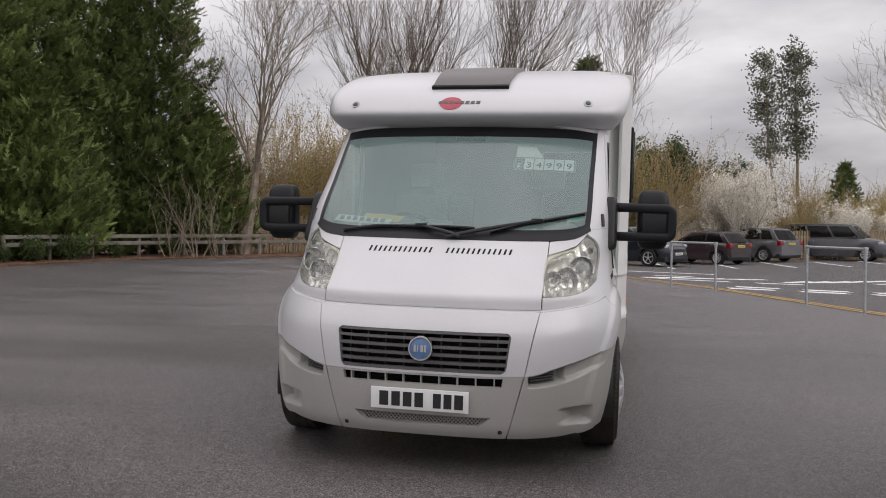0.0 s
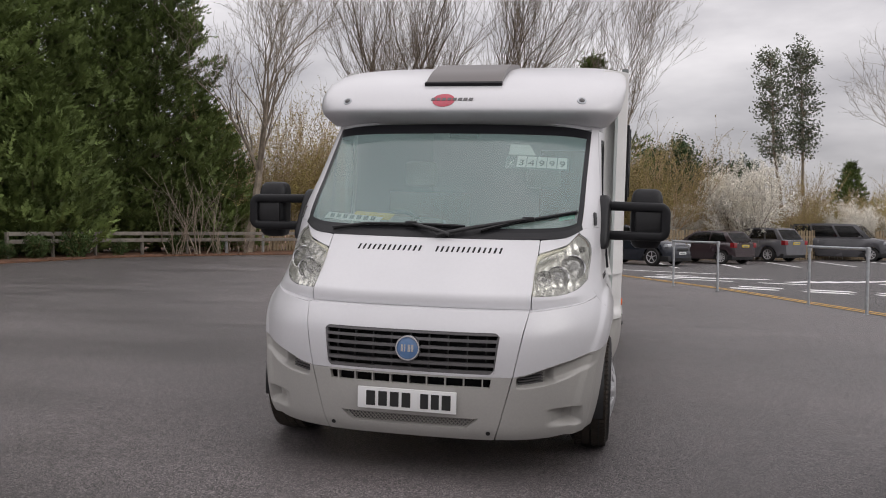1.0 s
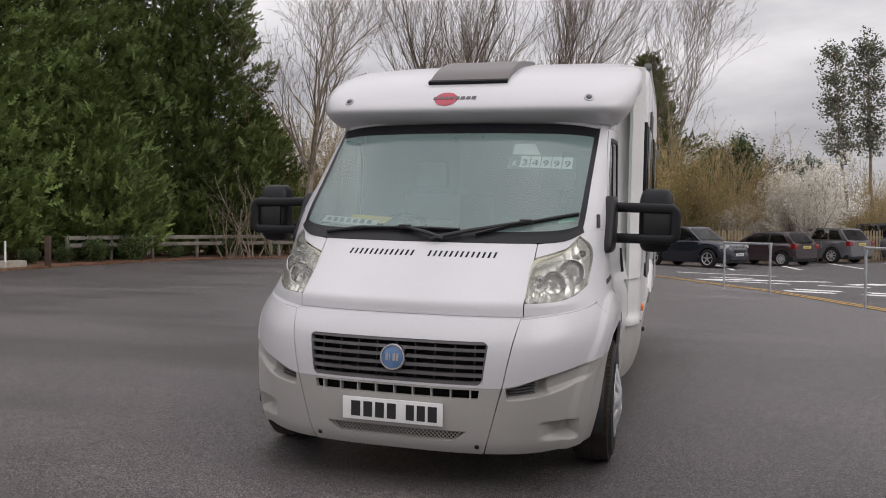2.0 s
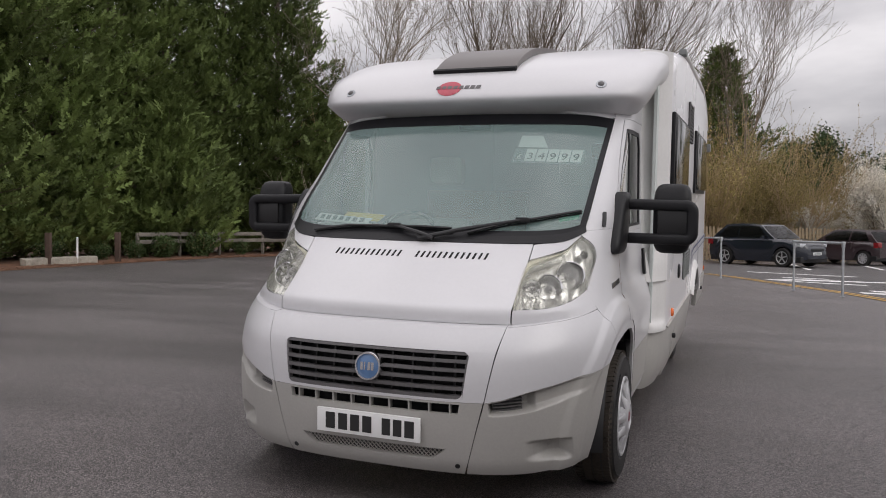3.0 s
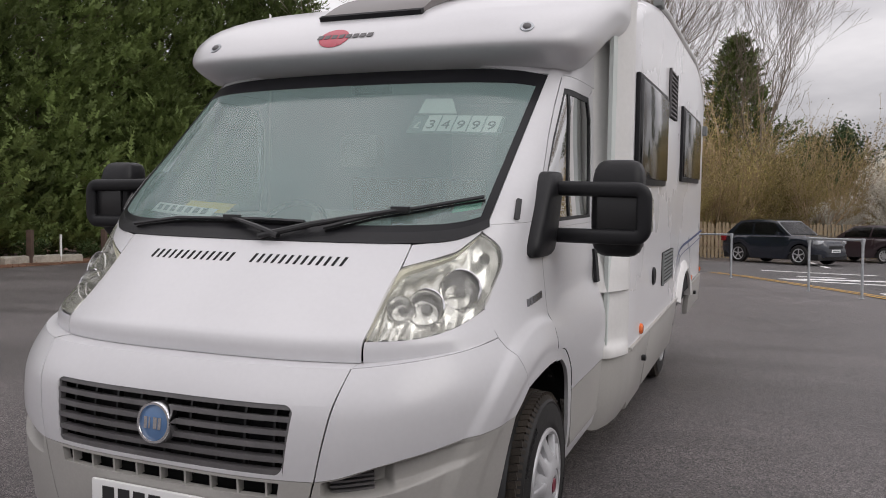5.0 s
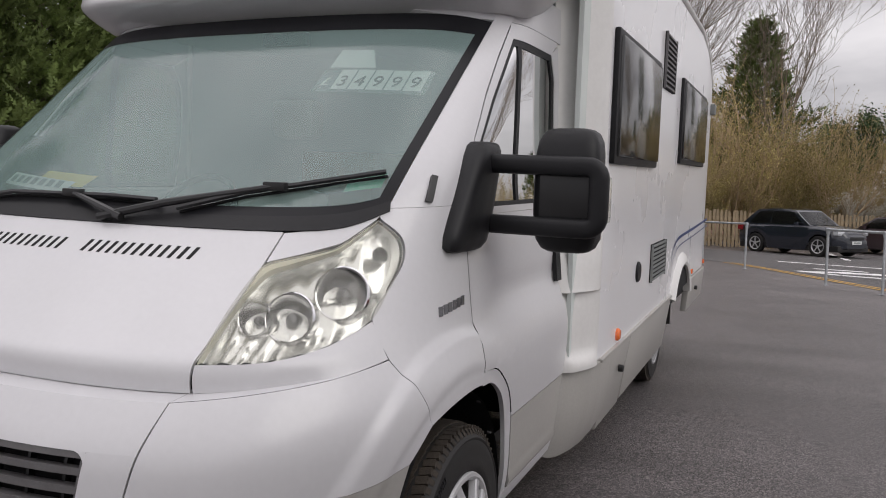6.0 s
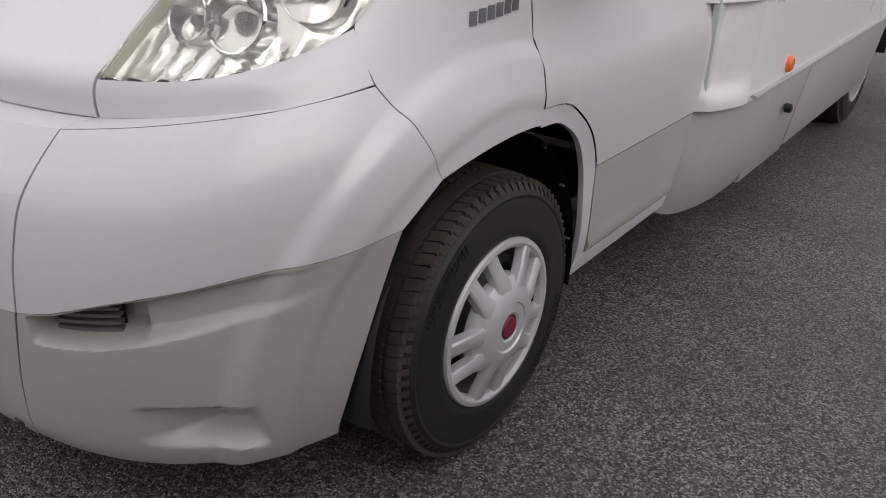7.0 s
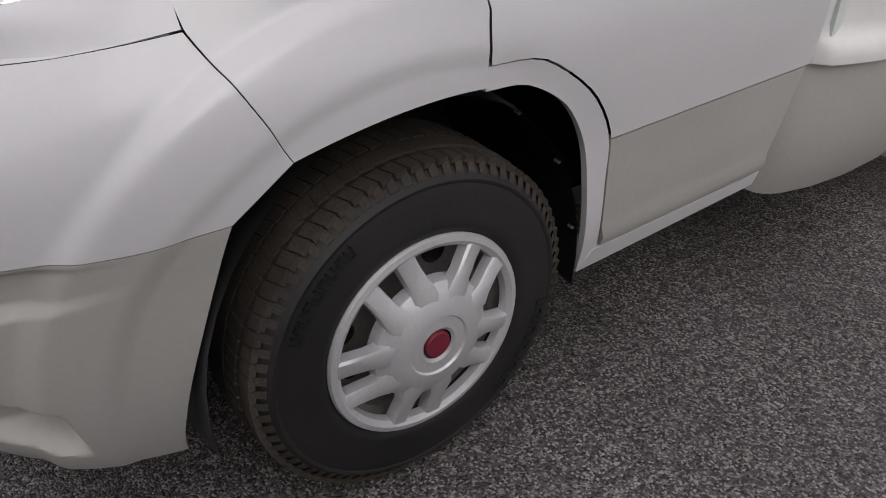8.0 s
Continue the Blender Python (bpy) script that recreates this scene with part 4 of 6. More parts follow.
for side in (1, -1):
    # moulded quarter between door and body
    bm = bmesh.new()
    cols_y = [1.964, 1.972, 1.985, 2.0, 2.03, 2.06, 2.09, 2.12, 2.15, 2.18, 2.20, 2.215]
    zsq = [.60, .612, .630, .645, .655, .665, .69, .75, .82, .88, .915, .921, .926, .94, .97, 1.01, 1.05, 1.09, 1.115, 1.125] + list(np.linspace(1.2, 2.40, 14))
    g = []
    for y in cols_y:
        u = (y - 1.964) / .251
        ww = .985 + .105 * (u * u * (3 - 2 * u))
        col = []
        for z in zsq:
            bulge = .060 * max(0, min(1, (.668 - z) / .04)) ** .6
            if .922 < z < 1.125:
                bulge = .048 * (1 - max(0, (z - 1.06) / .065)) * (.75 + .25 * (1.06 - z) / .13)
            base = cab.wide(min(z, 2.0)) - .014
            x = base + (BW - base) * (u * u * (3 - 2 * u)) + bulge * math.sin(math.pi * min(1, max(0, u * .95 + .06))) ** .5 * (1 - .8 * max(0, u)) * min(1, u / .12)
            col.append(bm.verts.new((side * x, y, z)))
        g.append(col)
    for i in range(len(g) - 1):
        for j in range(len(zsq) - 1):
            q = (g[i][j], g[i + 1][j], g[i + 1][j + 1], g[i][j + 1])
            bm.faces.new(q if side > 0 else q[::-1])
    part("corner_moulding", bm, CREAM, van, "white moulded panel between cab door and body")
    # skirts
    bm = bmesh.new()
    runs = [(1.915, .975), (1.95, .995), (2.0, 1.025), (2.06, 1.055), (2.14, 1.082), (2.25, 1.10), (2.42, 1.105)]
    g = []
    ys = np.linspace(1.915, 2.42, 26)
    for y, x in zip(ys, np.interp(ys, [a for a, _ in runs], [b for _, b in runs])):
        low = .222 + .013 * (y - 1.915) / .5 + .085 * max(0, 1 - (y - 1.915) / .17) ** 3
        slant = max(0, 1 - (y - 1.915) / .3)
        g.append([bm.verts.new((side * (x - .075 * (1 - (z - low) / (.60 - low)) ** 3), y + slant * (-.025 + .062 * (z - .3) / .3), z)) for z in np.linspace(low, .60, 8)] + [bm.verts.new((side * (x - .05), y + slant * .035, .612))])
    for i in range(len(g) - 1):
        for j in range(8):
            q = (g[i][j], g[i + 1][j], g[i + 1][j + 1], g[i][j + 1])
            bm.faces.new(q if side > 0 else q[::-1])
    part("front_skirt", bm, GREY, van, "curved warm grey skirt panel behind the door")
    for y0, y1, z0, z1 in ((2.43, 2.93, .235, .595), (2.94, 4.40, .255, .595), (5.50, 6.62, .33, .595)):
        bm = bmesh.new()
        box(bm, 1.055, 1.103, y0, y1, z0, z1, .008)
        for v in bm.verts:
            v.co.x = side * (v.co.x - .05 * max(0, (.5 - v.co.z) / .25) ** 2)
        if side < 0:
            bmesh.ops.reverse_faces(bm, faces=bm.faces)
        part("skirt", bm, GREY, van)
    bm = bmesh.new()
    box(bm, 1.088, 1.108, 2.25, 4.42, .596, .612, .004)
    for v in bm.verts:
        v.co.x *= side
    part("skirt_trim", bm, GREY, van)
    # rear wheel arch lip
    bm = bmesh.new()
    arc = [(4.955 - .52 * math.cos(a), .40 + .40 * math.sin(a)) for a in np.linspace(.42, math.pi - .30, 25)]
    g = []
    for y, z in arc:
        d = Vector((0, y - 4.955, z - .40)).normalized()
        g.append([bm.verts.new((side * x, y + d.y * o, z + d.z * o)) for x, o in ((1.0, -.035), (1.115, -.035), (1.125, -.01), (1.10, .05), (1.085, .06))])
    for i in range(len(g) - 1):
        for j in range(4):
            bm.faces.new((g[i][j], g[i][j + 1], g[i + 1][j + 1], g[i + 1][j]))
    bmesh.ops.recalc_face_normals(bm, faces=bm.faces)
    part("rear_arch", bm, CREAM, van, "white flared rear wheel arch")
    bm = bmesh.new()
    rim_pts = [(y, z) for y, z in ((4.955 - .485 * math.cos(t), .40 + .365 * math.sin(t)) for t in np.linspace(.0, math.pi, 25)) if z > .55]
    fr = [bm.verts.new((side * 1.0945, y, z)) for y, z in rim_pts]
    bk = [bm.verts.new((side * .64, y, z)) for y, z in rim_pts]
    for i in range(len(fr) - 1):
        bm.faces.new((fr[i], fr[i + 1], bk[i + 1], bk[i]))
    bm.faces.new(fr if side < 0 else fr[::-1])
    part("rear_wheel_housing", bm, VOID, van)
    bm = bmesh.new()
    box(bm, .70, .98, 5.36, 5.38, .24, .56, .004)
    for v in bm.verts:
        v.co.x *= side
    part("mud_flap", bm, RUBBER, van)
    # hinged windows
    for y0, y1, z0, z1 in ((2.27, 3.42, 1.455, 2.03), (4.42, 5.92, 1.50, 2.07)):
        bm = bmesh.new()
        box(bm, 1.085, 1.112, y0, y1, z0, z1, .012)
        for v in bm.verts:
            v.co.x *= side
        if side < 0:
            bmesh.ops.reverse_faces(bm, faces=bm.faces)
        w = part("side_window", bm, BLACK, van, "black framed tinted window")
        bm = bmesh.new()
        box(bm, 1.10, 1.124, y0 + .04, y1 - .03, z0 + .032, z1 - .028, .012)
        for v in bm.verts:
            v.co.x *= side
        if side < 0:
            bmesh.ops.reverse_faces(bm, faces=bm.faces)
        part("pane", bm, ACRYLIC, w)
    # fridge vent, gas vent
    for y0, y1, z0, z1, n, nm in ((3.62, 4.02, 1.92, 2.24, 11, "fridge_vent"), (3.50, 4.02, .80, 1.02, 9, "gas_vent")):
        bm = bmesh.new()
        box(bm, 1.085, 1.098, y0, y1, z0, z1, .004)
        for v in bm.verts:
            v.co.x *= side
        vent = part(nm, bm, VOID, van, "slatted wall vent")
        bm = bmesh.new()
        for k in range(n):
            z = z0 + (z1 - z0) * (k + .5) / n
            box(bm, 1.096, 1.106, y0 + .01, y1 - .01, z - .006, z + .006, .002)
        for yy in (y0, y1 - .012):
            box(bm, 1.096, 1.108, yy, yy + .012, z0, z1)
        for v in bm.verts:
            v.co.x *= side
        part("slat", bm, TRIMGREY if nm == "gas_vent" else DARKGREY, vent)
    bm = bmesh.new()
    lathe(bm, [(.055, -.01), (.055, .008), (.045, .014), (.02, .010), (0, .010)], Matrix.Translation((side * 1.09, 3.10, .905)) @ (Matrix.Identity(4) if side > 0 else pose(0, 0, 0, 0, 0, 180)), 28)
    part("filler_cap", bm, BLACK, van, "round black filler cap")
    bm = bmesh.new()
    lathe(bm, [(.03, -.01), (.03, .010), (.022, .018), (0, .020)], Matrix.Translation((side * 1.09, 2.62, .655)) @ (Matrix.Identity(4) if side > 0 else pose(0, 0, 0, 0, 0, 180)), 24)
    part("side_reflector", bm, ORANGE, van, "round orange side reflector")
    for yy in (5.62, 6.55):
        bm = bmesh.new()
        box(bm, 1.088, 1.103, yy, yy + .07, .625, .665, .006)
        for v in bm.verts:
            v.co.x *= side
        part("side_marker", bm, ORANGE, van)
    for yy in (2.70, 5.95):
        bm = bmesh.new()
        lathe(bm, [(.018, -.01), (.018, .012), (.010, .016), (0, .016)], Matrix.Translation((side * 1.103, yy, .475)) @ (Matrix.Identity(4) if side > 0 else pose(0, 0, 0, 0, 0, 180)), 16)
        part("locker_lock", bm, SATIN, van)
    # blue coach lines
    for dz, th, mt in ((0, .022, NAVY), (-.06, .010, NAVY)):
        bm = bmesh.new()
        pts = [(4.36, .70), (4.40, .86), (4.55, .95), (4.85, .985), (5.6, 1.0), (6.70, 1.03)]
        rr = rounded(pts, 5)
        lo = [bm.verts.new((side * 1.0925, y + (0 if dz == 0 else .04), z + dz - th / 2)) for y, z in rr]
        hi = [bm.verts.new((side * 1.0925, y + (0 if dz == 0 else .04), z + dz + th / 2)) for y, z in rr]
        for i in range(len(rr) - 1):
            q = (lo[i], lo[i + 1], hi[i + 1], hi[i])
            bm.faces.new(q if side > 0 else q[::-1])
        part("coach_line", bm, mt, van)
    # roof gutter rail and its front lamp
    bm = bmesh.new()
    tube(bm, [(side * 1.075, y, z) for y, z in ((3.15, 2.545), (3.35, 2.565), (3.6, 2.575), (5.6, 2.577), (6.2, 2.46), (6.6, 2.24))], .018, 8)
    part("roof_rail", bm, CREAM, van)
    bm = bmesh.new()
    box(bm, 1.045, 1.10, 3.08, 3.22, 2.53, 2.575, .015)
    for v in bm.verts:
        v.co.x *= side
    part("clearance_lamp", bm, TRIMGREY, van)
bm = bmesh.new()
box(bm, 1.06, 1.13, 6.42, 6.56, 1.98, 2.07, .01)
part("awning_light", bm, TRIMGREY, van)

# unseen black boxes added under cab and body to block light and deepen the shadow
bm = bmesh.new()
box(bm, -.70, .70, .62, 2.25, .225, .28, .01)
box(bm, -.50, .50, .16, .615, .225, .28, .01)
part("undertray", bm, SATIN, van)
bm = bmesh.new()
box(bm, -.80, .80, 2.26, 6.5, .30, .49, .01)
part("chassis", bm, SATIN, van)

# cab interior
bm = bmesh.new()
box(bm, -.90, .90, .95, 1.45, .72, 1.16, .06)
part("dashboard", bm, TRIMGREY, van, "grey plastic dashboard")
bm = bmesh.new()
box(bm, -.62, .62, 1.45, 2.2, .55, .62)
box(bm, -.9, .9, 2.3, 5.5, 2.2, 2.26)
box(bm, -.85, .85, 1.62, 2.3, 1.96, 1.98)
box(bm, -1.02, -1.0, 2.0, 5.5, .6, 2.25)
box(bm, 1.0, 1.02, 2.0, 5.5, .6, 2.25)
box(bm, -1.0, 1.0, 5.0, 5.05, .6, 2.25)
part("lining", bm, CABINWHITE, van)
for q in ((-.95, -.45, 3.0, 4.4, .6, 1.5), (.35, .95, 3.4, 4.6, .6, 1.9)):
    bm = bmesh.new()
    box(bm, *q, .02)
    part("cupboard", bm, CABINWOOD, van, "wooden cupboards inside the cabin")
for x in (-.48, .48):
    bm = bmesh.new()
    box(bm, x - .25, x + .25, 1.75, 2.25, .75, .95, .06)
    box(bm, x - .24, x + .24, 2.15, 2.32, .9, 1.52, .07, m=Matrix.Translation((0, -.25, .02)) @ pose(0, 0, 0, -6))
    box(bm, x - .13, x + .13, 2.2, 2.32, 1.54, 1.74, .05)
    part("seat", bm, SEATCLOTH, van, "beige cloth cab seat with headrest")
bm = bmesh.new()
ring = [Vector((-.48 + .19 * math.cos(a), 0, .19 * math.sin(a))) for a in np.linspace(0, 2 * math.pi, 33)]
mw = Matrix.Translation((0, 1.50, 1.20)) @ pose(0, 0, 0, -38)
tube(bm, [mw @ Vector((p.x, p.y, p.z)) for p in ring], .015, 8, cap=False)
for a in (-.3, math.pi + .3, -math.pi / 2):
    tube(bm, [mw @ Vector((-.48, .02, 0)), mw @ Vector((-.48 + .18 * math.cos(a), 0, .18 * math.sin(a)))], .014, 6)
part("steering_wheel", bm, SATIN, van)
# price card and papers behind the glass
bm = bmesh.new()
skin(bm, cab, [X(.335, 1.655), X(.735, 1.640)], [X(.335, 1.735), X(.735, 1.722)], 8, 2, out=-.012, lip=0, gap=0)
price = part("price_card", bm, GREYCARD, van, "grey price card with white number tiles in the windscreen")
# the card hangs a hand behind the raked glass
price.matrix_basis = Matrix.Translation((-.008, .10, .009))
bm = bmesh.new()
skin(bm, cab, [X(.345, 1.745), X(.52, 1.740)], [X(.345, 1.815), X(.47, 1.812)], 4, 2, out=-.012, lip=0, gap=0)
part("dealer_card", bm, CARD, price)
for k in range(5):
    bm = bmesh.new()
    x = .405 + k * .064
    skin(bm, cab, [X(x, 1.660 - k * .002), X(x + .058, 1.659 - k * .002)], [X(x, 1.732 - k * .002), X(x + .058, 1.731 - k * .002)], 2, 2, out=-.009, lip=0, gap=0)
    part("number_tile", bm, CARD, price)


def letters(body, name, size, m, material, parent, depth=.0008):
    cu = bpy.data.curves.new(name, "FONT")
    cu.body, cu.size, cu.extrude, cu.align_x = body, size, depth, "CENTER"
    tmp = new(name, cu)
    me = bpy.data.meshes.new_from_object(tmp.evaluated_get(bpy.context.evaluated_depsgraph_get()))
    bpy.data.objects.remove(tmp)
    me.materials.clear()
    me.materials.append(material)
    ob = new(name, me)
    ob.parent = parent
    ob.matrix_basis = m
    return ob


for k, ch in enumerate("£34999"):
    x = .372 if k == 0 else .434 + (k - 1) * .064
    z = 1.672 - k * .002
    s = X(x, z)
    n = cab.normal(*s)
    rot = Matrix((Vector((1, 0, 0)), Vector((0, n.z, -n.y)).normalized(), Vector((0, n.y, n.z)).normalized())).transposed().to_4x4()
    letters(ch, "digit", .080 if k else .06, Matrix.Translation(cab.at(*s) - n * .007) @ rot, INK if k else CARD, price)
bm = bmesh.new()
skin(bm, cab, [X(-.745, 1.335), X(-.36, 1.318)], [X(-.72, 1.375), X(-.34, 1.352)], 6, 2, out=-.03, lip=0, gap=0)
paper = part("dash_sign", bm, CARD, van, "white and yellow signs lying on the dashboard")
paper.matrix_basis = Matrix.Translation((-.030, .10, .002))
bm = bmesh.new()
skin(bm, cab, [X(-.55, 1.348), X(-.30, 1.338)], [X(-.53, 1.388), X(-.27, 1.376)], 6, 2, out=-.034, lip=0, gap=0)
part("yellow_sign", bm, YELLOWPLATE, paper)
bm = bmesh.new()
for k in range(7):
    x = -.70 + k * .047
    skin(bm, cab, [X(x, 1.341 - k * .002), X(x + .03, 1.340 - k * .002)], [X(x + .003, 1.364 - k * .002), X(x + .033, 1.363 - k * .002)], 1, 1, out=-.026, lip=0, gap=0)
part("sign_bar", bm, GREYCARD, paper)
bm = bmesh.new()
skin(bm, cab, [X(.70, 1.345), X(.79, 1.36)], [X(.70, 1.385), X(.79, 1.40)], 4, 2, out=-.009, lip=0, gap=0)
part("green_sticker", bm, GREENDISC, van)
# exterior mirror and sun strip inside the screen
bm = bmesh.new()
box(bm, -.10, .10, 1.44, 1.48, 1.86, 1.91, .01)
part("rear_view_mirror", bm, SATIN, van)


# wheels
def wheel(x, y, side, z=.33, r=.333):
    """A wheel standing on the ground: tyre with tread, cover with paired spokes, centre badge."""
    inv = VAN.inverted()
    c = inv @ Vector((x, y, z))
    m = Matrix.Translation(c) @ (Matrix.Identity(4) if side > 0 else pose(0, 0, 0, 0, 0, 180))
    bm = bmesh.new()
    W = .108
    prof = [(.19, -2 * W + .02), (.215, -2 * W), (.29, -2 * W), (r - .012, -2 * W + .02), (r - .002, -2 * W + .045), (r, -W), (r - .002, -.045), (r - .012, -.022), (.302, -.003), (.299, .001), (.295, .001), (.292, -.001), (.27, .004), (.235, .002), (.222, .006), (.205, .0), (.192, -.02), (.192, -.06)]
    lathe(bm, prof, m, 96)
    tyre = part("wheel", bm, RUBBER, van, "black road tyre with silver spoked wheel cover")
    bm = bmesh.new()
    N = 76
    for k in range(N):
        a = 2 * math.pi * k / N
        rot = Matrix.Rotation(a, 4, "X")
        for x0, x1, tw in ((-.052, -.018, .25), (-.098, -.060, -.2), (-.150, -.106, .2), (-.195, -.158, -.25)):
            mm = m @ rot @ Matrix.Translation((0, 0, r - .004)) @ Matrix.Rotation(tw, 4, "Z")
            dz = -.004 if x0 > -.06 or x1 < -.155 else 0
            w2 = .0118 if dz else .0131
            vs = [bm.verts.new(mm @ Vector((xx, yy, zz + dz))) for xx in (x0, x1) for yy in (-w2, w2) for zz in (-.004, .0075)]
            for f in ((0, 1, 3, 2), (4, 6, 7, 5), (0, 4, 5, 1), (2, 3, 7, 6), (1, 5, 7, 3)):
                bm.faces.new([vs[i] for i in f])
        mm = m @ rot @ Matrix.Translation((-.012, 0, r - .022))
        vs = [bm.verts.new(mm @ Vector((xx, yy, zz))) for xx, zz in ((-.012, .020), (.004, -.002), (.006, -.012)) for yy in (-.008, .008)]
        bm.faces.new((vs[0], vs[2], vs[3], vs[1])); bm.faces.new((vs[2], vs[4], vs[5], vs[3]))
    part("tread", bm, TREAD, tyre, "dusty brown worn tread", smooth=False)
    # raised bars where the sidewall carries lettering
    for a0, n in ((-1.15, 9), (1.75, 11)):
        for k in range(n):
            bm = bmesh.new()
            a = a0 + k * .075
            rot = Matrix.Rotation(-a, 4, "X")
            box(bm, .0, .0052, -.0085, -.0045, .263, .284 - .006 * (k % 3 == 1), m=m @ rot)
            box(bm, .0, .0052, .0035, .0075, .263 + .006 * (k % 4 == 2), .284, m=m @ rot)
            box(bm, .0, .0052, -.0045, .0035, .263 + .017 * (k % 2), .267 + .017 * (k % 2), m=m @ rot)
            part("sidewall_bar", bm, BLACK, tyre)
    # steel rim behind the cover
    bm = bmesh.new()
    lathe(bm, [(.192, -.03), (.175, -.04), (.165, -.07), (0, -.075)], m, 48)
    rim = part("steel_rim", bm, RIMSTEEL, tyre, "grey steel rim behind the cover")
    for k in range(10):
        bm = bmesh.new()
        q = m @ Matrix.Rotation(2 * math.pi * (k + .5) / 10 + .454, 4, "X") @ Matrix.Translation((-.066, 0, .135))
        lathe(bm, [(.024, -.01), (.024, 0), (.019, .003), (.017, -.004), (0, -.005)], q, 16)
        part("rim_hole", bm, VOID, rim)
    bm = bmesh.new()
    lathe(bm, [(.199, -.012), (.203, .000), (.200, .007), (.190, .009), (.180, .002), (.176, -.012)], m, 64)
    lathe(bm, [(.122, -.010), (.118, .012), (.100, .026), (.075, .034), (.061, .036), (.058, .032), (.048, .033), (.036, .034), (.030, .030)], m, 60)
    cover = part("wheel_cover", bm, SILVER, tyre, "silver plastic wheel cover with paired spokes")
    for k in range(5):
        rot = m @ Matrix.Rotation(2 * math.pi * k / 5 + .454, 4, "X")
        for sg in (-1, 1):
            bm = bmesh.new()
            rows = []
            for zz, yy, ww, xx in ((.070, .024, .028, .030), (.105, .031, .026, .026), (.125, .034, .020, .020), (.160, .037, .0195, .010), (.190, .040, .021, .004)):
                yy *= sg
                rows.append([bm.verts.new(rot @ Vector(q)) for q in ((xx - .024, yy - ww, zz), (xx - .004, yy - ww * .9, zz), (xx, yy - ww * .65, zz), (xx, yy + ww * .65, zz), (xx - .004, yy + ww * .9, zz), (xx - .024, yy + ww, zz))])
            for q0, q1 in zip(rows, rows[1:]):
                for i in range(5):
                    bm.faces.new((q0[i], q0[i + 1], q1[i + 1], q1[i]))
            bmesh.ops.recalc_face_normals(bm, faces=bm.faces)
            part("spoke", bm, SILVER, tyre)
    bm = bmesh.new()
    lathe(bm, [(.027, .028), (.024, .0345), (0, .036)], m, 32)
    part("centre_badge", bm, CRIMSON, tyre, "round red centre badge")
    return tyre


wheel(1.004, .862, 1)
wheel(-1.03, .872, -1)
wheel(.915, 4.93, 1)
wheel(-.94, 4.93, -1)

